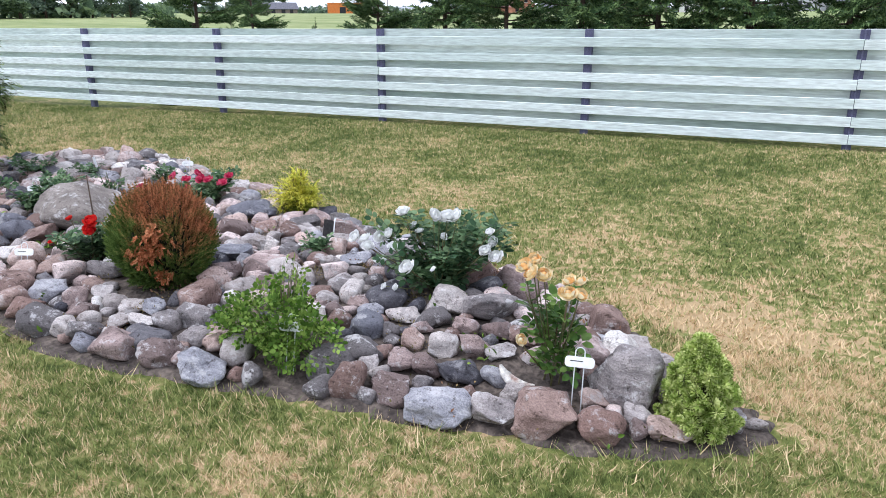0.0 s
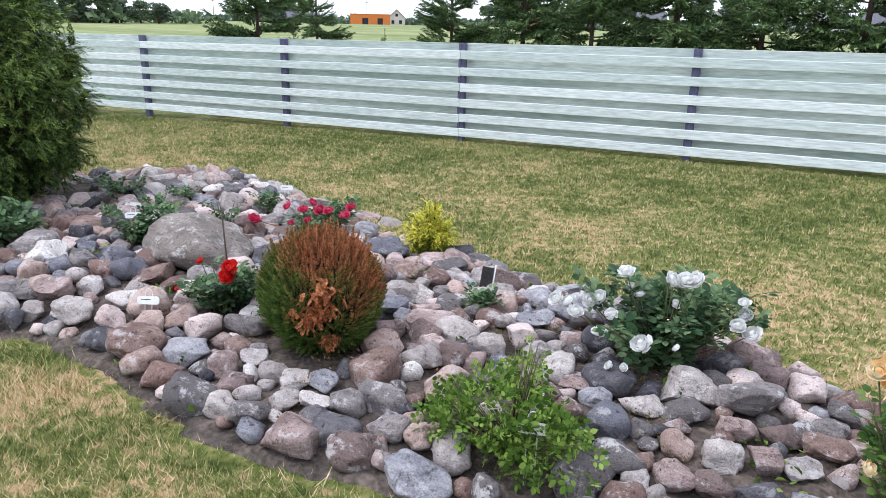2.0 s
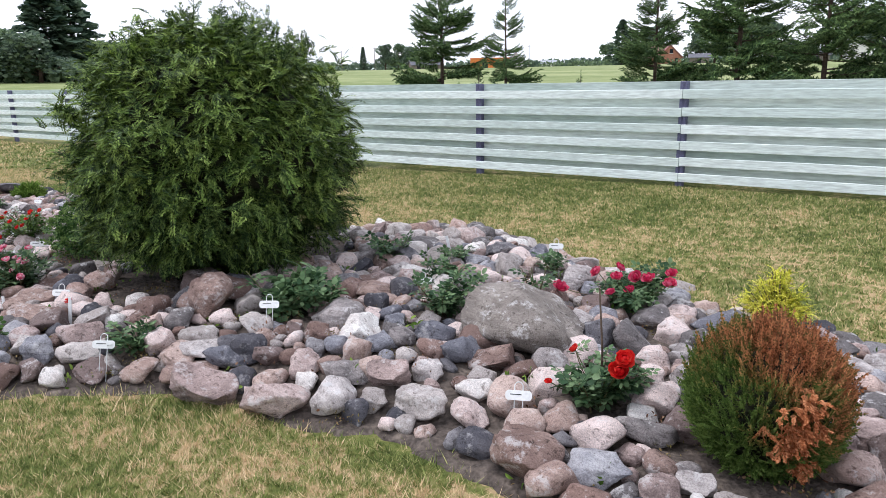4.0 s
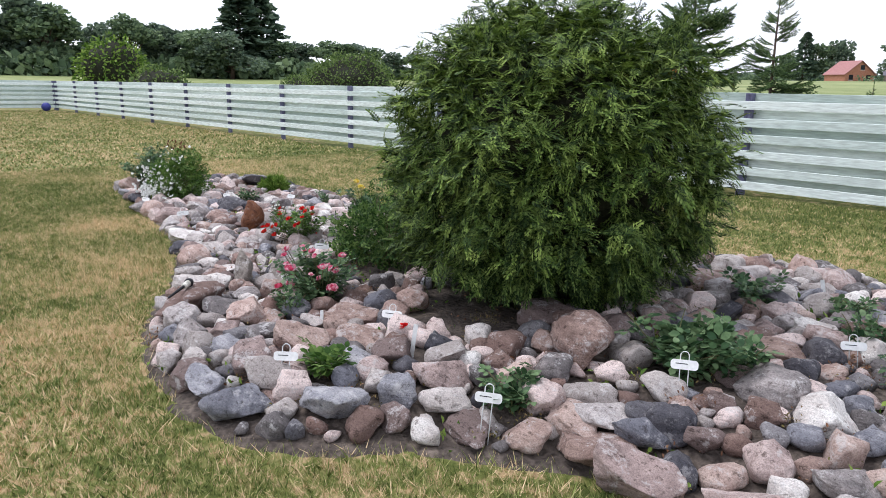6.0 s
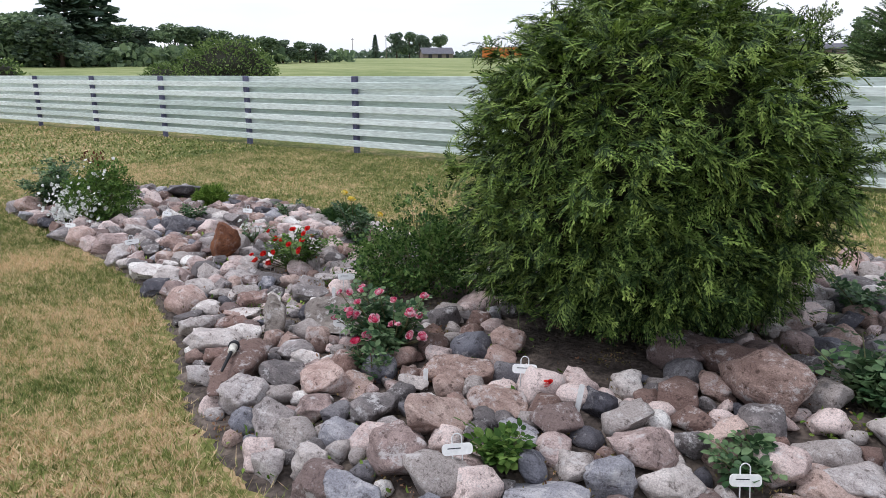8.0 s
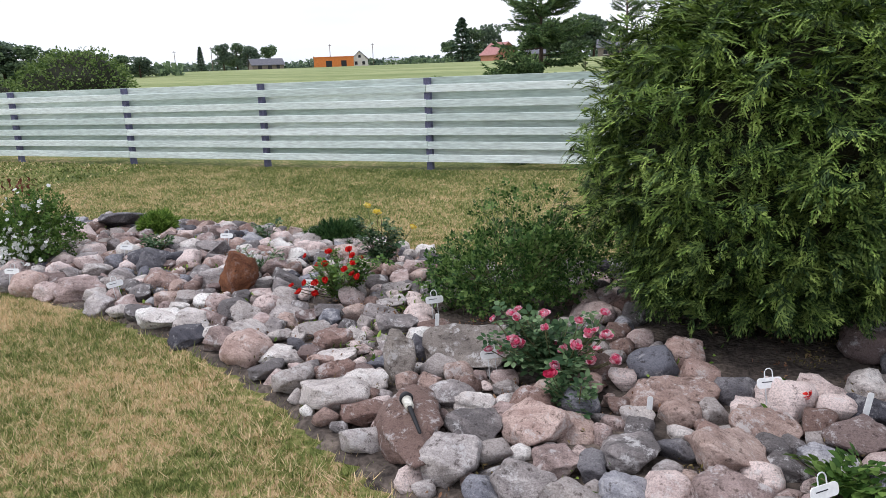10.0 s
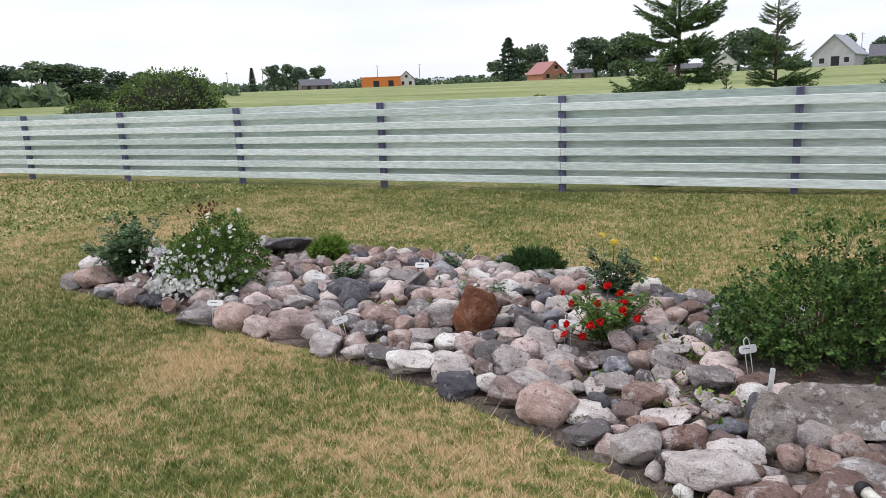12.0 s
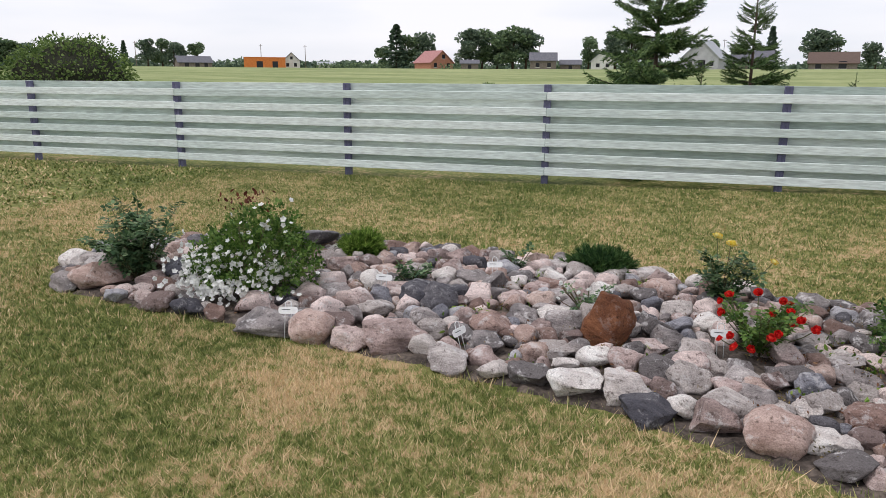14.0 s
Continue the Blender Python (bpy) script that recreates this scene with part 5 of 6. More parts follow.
rose(-9.32, 2.92, 0.54, 0.31, "rose bush with orange-red blooms behind the rust stone", "red",
     [(x, y, z, s) for x, y, z, s in cluster(ROSE_RNG, 18, 0.6, 0.31, 0.40, 0.022, 0.25, 0.04)], leaves=190, leaf=0.07, canes=13, seed=40, material=M_ROSE_LIGHT, bloom_label="orange-red bloom")
rose(-9.45, 3.72, 0.40, 0.43, "tall rose with a few yellow blooms at the top", "yellow", [(-0.05, -0.04, 0.44, 0.030), (0.02, -0.05, 0.40, 0.034), (0.24, 0, 0.30, 0.026)], leaves=120, leaf=0.08, canes=8, seed=41, bloom_label="yellow bloom")
rose(-10.23, 3.27, 0.36, 0.2, "small rose with fading whitish buds", "white", [(x, y, z, 0.013) for x, y, z, s in cluster(ROSE_RNG, 12, 0.36, 0.2, 0.2, 1, 0.5, 0.0)], leaves=60, leaf=0.055, canes=9, seed=42)
rose(-13.36, 3.14, 0.58, 0.56, "tall dark rose bush without blooms at the bed's end", leaves=380, leaf=0.09, canes=18, seed=43, spread=0.95)


def leafy_bush(name, x, y, blobs, n, leaf, material, label, category, seed, stems=10, droop=0.0, leaf_shape=None, group=""):
    """A bush of single leaves on thin stems; blobs: centre and radii of its masses."""
    t = thing(name, x, y, soil_at(x, y), label, category, group)
    rng = np.random.default_rng(seed)
    P, W, bits = [], [], []
    for cx, cy, cz, rx, ry, rz, share in blobs:
        m = int(n * share)
        D, Q = ball_points(m, rng, 0.3)
        Q = Q * wobble(D, seed + cx, 0.3, 2.5)[:, None] * [rx, ry, rz] + [cx, cy, cz]
        P.append(Q)
        W.append(D + rng.normal(size=D.shape) * 0.6 + [0, 0, 0.3 - droop])
        for k in range(stems):
            a = rng.uniform(0, 6.28)
            top = np.array([cx + rx * 0.8 * math.cos(a), cy + ry * 0.8 * math.sin(a), cz + rz * rng.uniform(0.2, 0.95)])
            bits.append(tube([(0, 0, -0.03), top * [0.5, 0.5, 0.55], top], 0.004, 4, 0.4))
    P, W = np.concatenate(P), np.concatenate(W)
    k = P[:, 2] > 0.01
    V, F = scatter(*(leaf_shape or leaf_template()), P[k], frames_along(W[k], rng), rng.uniform(0.7, 1.3, k.sum()) * leaf)
    part("stem", mesh_np("stem", *merge(bits)), M_STEM, t)["kind"] = "stuff"
    part("leaves", mesh_np("leaves", V, F), material, t)
    return t


leafy_bush("cinquefoil", -1.93, 2.16, [(-0.05, 0, 0.16, 0.22, 0.16, 0.13, 0.6), (0.12, -0.06, 0.10, 0.17, 0.12, 0.10, 0.28), (0.02, 0.05, 0.30, 0.05, 0.05, 0.12, 0.06), (-0.22, -0.02, 0.10, 0.12, 0.1, 0.08, 0.1)],
           620, 0.055, M_FRESH, "bright green low shrub with small leaves over stones", "shrub", 51, leaf_shape=rose_leaf())
leafy_bush("shrub_rose", -8.26, 3.02, [(0.0, 0, 0.24, 0.46, 0.36, 0.24, 0.62), (0.28, 0.1, 0.32, 0.30, 0.3, 0.22, 0.28), (0.1, 0.1, 0.55, 0.34, 0.25, 0.16, 0.06), (-0.3, 0, 0.15, 0.2, 0.25, 0.15, 0.12)],
           2600, 0.055, M_SHRUB, "dense dark green shrub rose beside the cypress", "shrub", 52, stems=16, leaf_shape=rose_leaf())


def white_rambler():
    t = leafy_bush("ground_cover_rose", -12.44, 3.08, [(0.08, 0.02, 0.24, 0.42, 0.32, 0.22, 0.7), (-0.2, 0.1, 0.2, 0.24, 0.25, 0.16, 0.2), (0.1, 0.1, 0.45, 0.24, 0.18, 0.12, 0.12)],
                   1500, 0.065, M_ROSE_LIGHT, "ground-cover rose covered in small white blossoms", "rose bush", 53, stems=14, leaf_shape=rose_leaf(), group="roses")
    rng = np.random.default_rng(54)
    P = []
    for cx, cy, cz, rx, ry, rz, n in ((-0.28, -0.12, 0.16, 0.14, 0.1, 0.12, 130), (-0.02, -0.28, 0.10, 0.34, 0.06, 0.07, 150), (0.3, -0.2, 0.2, 0.1, 0.1, 0.08, 40), (0.05, -0.2, 0.3, 0.3, 0.1, 0.12, 60), (0.25, 0.0, 0.5, 0.2, 0.1, 0.08, 14)):
        P.append(rng.normal(size=(n, 3)) * [rx * 0.6, ry * 0.7, rz * 0.6] + [cx, cy, cz])
    P = np.concatenate(P)
    P[:, 2] = np.maximum(P[:, 2], 0.01)
    tv, tf = leaf_template(0.95, 0.10, -0.28)
    petals = []
    for ring, (count, size, lift) in enumerate(((5, 1.0, 0.25), (4, 0.62, 0.75))):
        for k in range(count):
            a = 2 * math.pi * k / count + ring * 0.5
            turn = np.array([[math.cos(a), -math.sin(a), 0], [math.sin(a), math.cos(a), 0], [0, 0, 1]])
            v = tv * size
            v[:, 2] += v[:, 1] * lift
            petals.append(((v @ turn.T)[:, [0, 2, 1]] * [1, 1, -1], tf))
    V, F = scatter(*merge(petals), P, frames_along(rng.normal(size=P.shape) * 0.6 + [0.25, -0.7, 0.5], rng), rng.uniform(0.015, 0.025, len(P)))
    ob = part("blossoms", mesh_np("blossoms", V, F), M_WHITE, t, "small white double blossoms")
    ob["kind"] = "stuff"
    Q = rng.normal(size=(40, 3)) * [0.13, 0.1, 0.03] + [0.0, 0.05, 0.62]
    V, F = scatter(*leaf_template(), Q, frames_along(rng.normal(size=Q.shape) + [0, 0, 0.8], rng), rng.uniform(0.025, 0.045, 40))
    part("young_shoots", mesh_np("young_shoots", V, F), M_TWIG_RED, t, "young dark red shoot tips")["kind"] = "stuff"


white_rambler()


# ---- spruces behind the fence ----
def spruce_branch(rng, n_twigs):
    """One branch of length one along +y: a drooping bough with paired twigs, all set with needles."""
    tufts_p, tufts_d, wood = [], [], []
    bend = lambda y: -0.30 * y + 0.28 * y * y
    ys = np.linspace(0, 1, 7)
    wood.append(tube(np.stack([ys * 0, ys, bend(ys)], 1), 0.014, 4, 0.3))
    for y in np.linspace(0.10, 1.0, 14):
        tufts_p.append((0, y, bend(y)))
        tufts_d.append((0, 1, 0.1))
    for k in range(n_twigs):
        y = 0.14 + 0.76 * k / n_twigs
        for sgn in (-1, 1):
            ln = (0.42 - 0.30 * y) * rng.uniform(0.7, 1.2)
            d = unit(np.array([sgn * 0.8, 0.75, -0.25]))
            for s in np.linspace(0.25, 1, max(2, int(ln / 0.065))):
                tufts_p.append(np.array([0, y, bend(y)]) + d * ln * s)
                tufts_d.append(d)
    P, D = np.array(tufts_p, float), np.array(tufts_d, float)
    R = frames_along(D + rng.normal(size=D.shape) * 0.12, rng)
    return merge(wood), scatter(*needle_tuft(6, 0.62, 5, 0.095), P, R, rng.uniform(0.14, 0.19, len(P)))


def spruce_meshes(height, radius, whorls, seed, sparse=0.0):
    rng = np.random.default_rng(seed)
    wood, green = [tube([(0, 0, 0), (0.01, 0, height * 0.5), (0, 0.01, height)], height * 0.014, 7, 0.15)], []
    kinds = [spruce_branch(rng, 9) for _ in range(3)]
    for k in range(whorls):
        f = k / (whorls - 1)
        z = 0.15 + (height - 0.22) * f ** 0.95
        ln = min(radius * (1 - f) ** 0.85 + 0.10, 0.92 if z < 1.35 else 9.0)
        for j in range(2 if z < 0.8 else int(rng.integers(4, 6)) if rng.random() > sparse else 3):
            a = rng.uniform(0, 2 * np.pi)
            lift = 0.12 + 0.75 * f * f + rng.uniform(-0.16, 0.16)
            d = np.array([[math.cos(a), math.sin(a), lift]])
            R = frames_along(d, rng, up=np.array([0, 0, 1.0]))
            (wv, wf), (gv, gf) = kinds[int(rng.integers(3))]
            s = ln * rng.uniform(0.72, 1.12)
            p = np.array([0, 0, z + rng.uniform(-0.12, 0.12)])
            wood.append((wv * s @ R[0].T + p, wf))
            green.append((gv * s @ R[0].T + p, gf))
    top = np.array([[0, 0, height - 0.25 + 0.09 * i] for i in range(5)])
    green.append(scatter(*needle_tuft(10, 0.5, 5, 0.06), top, frames_along(np.tile([[0, 0.0, 1.0]], (5, 1)), rng), np.full(5, 0.13)))
    a = mesh_np("trunk", *merge(wood))
    a.materials.append(M_BARK)
    b = mesh_np("needles", *merge(green))
    b.materials.append(M_SPRUCE)
    return a, b


def spruce(x, y, meshes, label, rz, s):
    t = thing("spruce", x, y, float(land(x, y)), label, "spruce tree", "spruces behind the fence", rz=rz, s=s)
    part("trunk", meshes[0], None, t)
    part("crown", meshes[1], None, t, "dark green needled branches")


TALL, SLIM, DENSE = spruce_meshes(3.6, 1.30, 25, 61, 0.4), spruce_meshes(2.8, 0.72, 23, 62, 0.4), spruce_meshes(4.2, 1.25, 28, 63)
spruce(-10.08, 10.45, TALL, "young open-branched spruce behind the fence", 20, 1.0)
spruce(-8.75, 10.4, SLIM, "slim young spruce with upright tip behind the fence", 70, 1.0)
spruce(-9.4, 10.6, SLIM, "very small spruce just topping the fence", 170, 0.55)
spruce(-7.4, 10.4, SLIM, "very small spruce just topping the fence", 200, 0.5)
for i, (x, y, s) in enumerate(((-6.35, 10.7, 0.72), (-5.25, 11.0, 0.95), (-4.1, 10.8, 0.85), (-2.95, 11.0, 1.0), (-1.8, 10.8, 0.92), (-0.6, 11.0, 1.0), (0.6, 10.8, 0.9), (1.9, 11.0, 1.0), (3.2, 10.9, 0.95))):
    spruce(x, y, DENSE, "dense dark green spruce in a row behind the fence", i * 67, s)


# ---- shrubs behind the fence ----
def field_shrub(x, y, w, h, material, label, seed, n=2600, leaf=0.11):
    t = thing("field_shrub", x, y, float(land(x, y)), label, "shrub")
    rng = np.random.default_rng(seed)
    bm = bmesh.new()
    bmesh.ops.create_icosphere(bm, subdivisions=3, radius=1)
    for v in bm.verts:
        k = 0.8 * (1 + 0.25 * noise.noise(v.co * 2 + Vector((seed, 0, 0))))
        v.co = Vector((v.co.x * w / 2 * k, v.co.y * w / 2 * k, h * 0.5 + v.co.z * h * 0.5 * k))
    # solid near-black core, painted as the shrub's shaded inside
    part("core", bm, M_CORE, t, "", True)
    D, Q = ball_points(n, rng, 0.75)
    Q = Q * wobble(D, seed, 0.22, 2.2)[:, None] * [w / 2, w / 2, h * 0.5] + [0, 0, h * 0.5]
    V, F = scatter(*leaf_template(0.6), Q, frames_along(D + rng.normal(size=D.shape) * 0.6 + [0, 0, -0.3], rng), rng.uniform(0.7, 1.3, n) * leaf)
    part("leaves", mesh_np("leaves", V, F), material, t)


M_LILAC = leafy("lilac_leaves", [(0.07, 0.12, 0.035), (0.14, 0.21, 0.06), (0.22, 0.30, 0.10)])
field_shrub(-24.1, 13.7, 3.1, 2.45, M_LILAC, "broad rounded lilac shrub behind the fence", 71, 7000, 0.088)
field_shrub(-27.4, 13.7, 2.0, 1.75, M_LILAC, "low rounded lilac shrub behind the fence", 72, 2800, 0.088)
field_shrub(-42.5, 14.2, 3.2, 2.2, M_LILAC, "low light green shrub behind the fence", 73, 1500, 0.16)
field_shrub(-50.5, 14.5, 4.2, 4.0, M_FRESH, "tall loose yellow-green shrub behind the fence", 74, 2000, 0.22)
field_shrub(-37.8, -1.2, 1.1, 0.95, M_LILAC, "small dark shrub standing on the lawn", 75, 600, 0.09)


def sapling(x, y):
    t = thing("sapling", x, y, float(land(x, y)), "small round-headed sapling standing in the meadow", "tree")
    part("trunk", mesh_np("trunk", *tube([(0, 0, 0), (0, 0, 0.9)], 0.015, 6)), M_BARK, t)
    rng = np.random.default_rng(76)
    D, Q = ball_points(420, rng, 0.3)
    V, F = scatter(*leaf_template(), Q * [0.24, 0.24, 0.22] + [0, 0, 1.12], frames_along(D + rng.normal(size=D.shape) * 0.5, rng), rng.uniform(0.05, 0.09, 420))
    part("crown", mesh_np("crown", V, F), M_LILAC, t)


sapling(-13.6, 14.4)


# ---- far trees ----
# leaf greens lightened and blued: the haze over the field is painted into them
M_FAR = [leafy("far_leaves_a", [(0.088, 0.136, 0.080), (0.152, 0.224, 0.120), (0.240, 0.320, 0.168)], through_light=0.3),
         leafy("far_leaves_b", [(0.080, 0.120, 0.088), (0.136, 0.192, 0.128), (0.208, 0.272, 0.176)], through_light=0.3)]
M_FAR_DARK = leafy("far_conifer", [(0.040, 0.072, 0.048), (0.080, 0.128, 0.080), (0.144, 0.200, 0.128)], through_light=0.2)
QUAD = (np.array([(-0.5, 0, 0), (0.5, 0, 0.1), (0.4, 1, 0), (-0.35, 0.9, 0.15)]), np.array([(0, 1, 2), (0, 2, 3)]))


def broad_tree_meshes(seed):
    """A tree one unit tall: tapered trunk with limbs, crown of clumps with gaps."""
    rng = np.random.default_rng(seed)
    wood = [tube([(0, 0, 0), (0.01, 0, 0.25), (0, 0.01, 0.6)], 0.028, 7, 0.35)]
    P, W = [], []
    for k in range(11):
        a, r = rng.uniform(0, 6.28), rng.uniform(0.0, 0.28)
        c = np.array([r * math.cos(a), r * math.sin(a), rng.uniform(0.32, 0.86) - r * 0.35])
        wood.append(tube([(0, 0, c[2] * 0.5), (c[0] * 0.5, c[1] * 0.5, c[2] * 0.8), c], 0.010, 4, 0.4))
        D, Q = ball_points(190, rng, 0.45)
        P.append(Q * rng.uniform(0.11, 0.19) * [1, 1, 0.8] + c)
        W.append(D + rng.normal(size=D.shape) * 0.7)
    P, W = np.concatenate(P), np.concatenate(W)
    g = scatter(*QUAD, P, frames_along(W, rng), rng.uniform(0.03, 0.055, len(P)))
    a, b = mesh_np("trunk", *merge(wood)), mesh_np("crown", *g)
    a.materials.append(M_BARK)
    b.materials.append(M_FAR[seed % 2])
    return a, b


def far_spruce_meshes(seed, wide):
    rng = np.random.default_rng(seed)
    n = 1900
    z = rng.uniform(0.06, 1, n)
    a = rng.uniform(0, 6.28, n)
    r = wide * (1 - z) ** 0.8 * (0.72 + 0.28 * np.sin(z * 60)) * rng.uniform(0.35, 1.05, n) + 0.004
    P = np.stack([r * np.cos(a), r * np.sin(a), z - r * 0.25], 1)
    W = np.stack([np.cos(a), np.sin(a), np.full(n, -0.25)], 1) + rng.normal(size=(n, 3)) * 0.3
    b = mesh_np("crown", *scatter(*QUAD, P, frames_along(W, rng), rng.uniform(0.025, 0.05, n)))
    a = mesh_np("trunk", *tube([(0, 0, 0), (0, 0, 0.9)], 0.02, 6, 0.1))
    a.materials.append(M_BARK)
    b.materials.append(M_FAR_DARK)
    return a, b


BROAD = [broad_tree_meshes(80 + i) for i in range(4)]
FIR = [far_spruce_meshes(90, 0.22), far_spruce_meshes(91, 0.30)]
OUT = (-7.5, -0.6)
FIELD = 1.75   # the houses and trees past the field stand this much farther out and larger than their rows say


def outward(az, dist):
    a = radians(az)
    x, y = OUT[0] - dist * math.sin(a), OUT[1] + dist * math.cos(a)
    return x, y, float(land(x, y))


def far_tree(az, dist, h, kind, i, width=1.0):
    if dist > 150:
        dist, h = dist * FIELD, h * FIELD
    x, y, z = outward(az, dist)
    fir = kind == "fir"
    t = new("far_spruce" if fir else "far_tree")
    t.matrix_basis = pose(x, y, z - 0.1, 0, 0, i * 77) @ Matrix.Diagonal((h * width, h * width, h, 1))
    tagged(t, "tall dark spruce standing across the field" if fir else "leafy broad-crowned tree standing across the field", "tree", "far trees")
    ms = FIR[i % 2] if fir else BROAD[i % 4]
    part("trunk", ms[0], None, t)
    part("crown", ms[1], None, t)


TREE_RNG = random.Random(5)
for i, (az, d, h, k, w) in enumerate(((90, 100, 9, "b", 1), (87.5, 108, 9, "b", 1.1), (83, 112, 10, "b", 1), (79, 112, 9.5, "b", 1.1), (75.8, 108, 9.5, "b", 1), (68.8, 116, 8.2, "b", 1.1), (66.2, 116, 7.6, "b", 1.1), (85, 105, 9.5, "b", 1), (81, 108, 8.5, "b", 1.1), (77.2, 110, 11.5, "b", 1), (74.5, 112, 8, "b", 1.1), (72.3, 118, 8.5, "b", 1), (70.3, 110, 8.8, "b", 1),
                                      (67.6, 112, 7.6, "b", 1.1), (65.0, 108, 7.5, "b", 1.2), (63.2, 105, 7.2, "b", 1.3), (62.6, 112, 13.6, "fir", 1.75), (61.0, 115, 12.6, "fir", 1.5), (59.2, 112, 6.2, "b", 1.2), (57.5, 118, 6.4, "b", 1.1),
                                      (55.6, 115, 6.3, "b", 1.2), (53.9, 118, 6.2, "b", 1.2), (52.3, 116, 5.6, "b", 1.2), (50.8, 120, 5.2, "b", 1.2), (49.3, 122, 4.6, "b", 1.3), (47.9, 124, 4.2, "b", 1.3), (46.6, 126, 4.0, "b", 1.3), (45.4, 128, 3.8, "b", 1.3),
                                      (41.2, 190, 6.0, "fir", 1), (39.6, 235, 9.0, "b", 1), (38.6, 240, 9.5, "b", 1), (37.8, 235, 8.5, "b", 1), (36.2, 250, 8.6, "b", 1.1),
                                      (21.3, 235, 14.0, "fir", 1.1), (20.6, 238, 12.0, "b", 1), (19.6, 240, 13.5, "b", 0.9), (22.3, 245, 8.0, "b", 1), (15.6, 225, 13.0, "b", 1), (14.6, 228, 13.5, "b", 0.9), (13.4, 232, 12.0, "b", 1.0), (12.2, 220, 13.0, "b", 1.1),
                                      (11.2, 222, 13.0, "b", 1.1), (6.4, 230, 11.0, "b", 1), (4.4, 225, 13.0, "b", 1), (3.2, 228, 12.5, "b", 1.1), (2.0, 230, 11.0, "b", 1), (-2.6, 215, 9.0, "b", 1), (-4.6, 220, 8.0, "b", 1), (-6.4, 200, 10.5, "fir", 1), (-9.4, 210, 11.0, "b", 1.1), (-10.6, 212, 9, "b", 1.1), (-13, 220, 8, "b", 1), (-16, 220, 9, "b", 1))):
    far_tree(az, d, h, k, i, w * TREE_RNG.uniform(0.92, 1.08) * (1.35 if d < 130 else 1.15))


def far_woods():
    """A thin belt of woods along the horizon and low brush along the fields' edges."""
    rng = np.random.default_rng(95)
    P = []
    for az in np.arange(-24, 62, 0.05):
        x, y, z = outward(az, 760 + rng.uniform(-30, 30))
        h = 5.5 + 3.0 * noise.noise(Vector((az * 0.35, 0, 0))) + 1.5 * noise.noise(Vector((az * 2, 3, 0)))
        for k in range(9):
            P.append((x + rng.uniform(-2, 2), y + rng.uniform(-2, 2), z + 1.75 * rng.uniform(-0.5, max(0.5, h))))
    P = np.array(P)
    V, F = scatter(*QUAD, P, frames_along(rng.normal(size=P.shape), rng), rng.uniform(2.0, 4.0, len(P)))
    tagged(part("far_woods", mesh_np("far_woods", V, F), M_FAR[1]), "thin belt of woods along the horizon", "woods", kind="stuff")
    P = []
    for az, d, h, n in ((26, 225, 1.6, 300), (23.5, 225, 1.8, 200), (16.5, 215, 1.6, 160), (9, 210, 1.5, 200), (-4.8, 185, 1.6, 200), (48, 135, 1.8, 500), (60, 108, 2.4, 800), (70, 108, 2.6, 800), (80, 105, 2.6, 700), (53, 122, 2.0, 500)):
        if d > 150:
            d, h = d * FIELD, h * FIELD
        for _ in range(n):
            x, y, z = outward(az + rng.uniform(-1, 1) * (5.5 if d < 140 else 1.5), d + rng.uniform(-3, 3))
            P.append((x, y, z + rng.uniform(0, h)))
    P = np.array(P)
    V, F = scatter(*QUAD, P, frames_along(rng.normal(size=P.shape), rng), rng.uniform(0.5, 1.1, len(P)))
    tagged(part("field_brush", mesh_np("field_brush", V, F), M_FAR[0]), "low brush along the far edge of the field", "brush", kind="stuff")


far_woods()


# ---- houses across the field ----
M_ORANGE = mat("orange_block_wall", [(0.62, 0.18, 0.045), (0.75, 0.25, 0.07)], scale=1.5, bump=0, fine=0.15)
M_WALL = mat("pale_plaster", [(0.62, 0.61, 0.58), (0.74, 0.73, 0.70)], scale=1.0, bump=0, fine=0.1)
M_BRICK = mat("red_brick_wall", [(0.38, 0.16, 0.10), (0.50, 0.24, 0.16)], scale=1.5, bump=0, fine=0.2)
M_TIMBER = mat("grey_timber", [(0.16, 0.13, 0.11), (0.27, 0.23, 0.20)], scale=2, bump=0, fine=0.3)
M_SLATE = mat("grey_roof", [(0.10, 0.10, 0.12), (0.18, 0.18, 0.20)], scale=1.5, bump=0, fine=0.2)
M_ROOF_RED = mat("red_roof", [(0.34, 0.16, 0.15), (0.46, 0.24, 0.23)], scale=1.5, bump=0, fine=0.2)
M_TIN = mat("pale_tin_roof", [(0.34, 0.36, 0.39), (0.46, 0.48, 0.51)], scale=1.5, bump=0, fine=0.1)
M_DARK = mat("dark_opening", [(0.015, 0.015, 0.02), (0.03, 0.03, 0.035)], bump=0, rough=0.2)


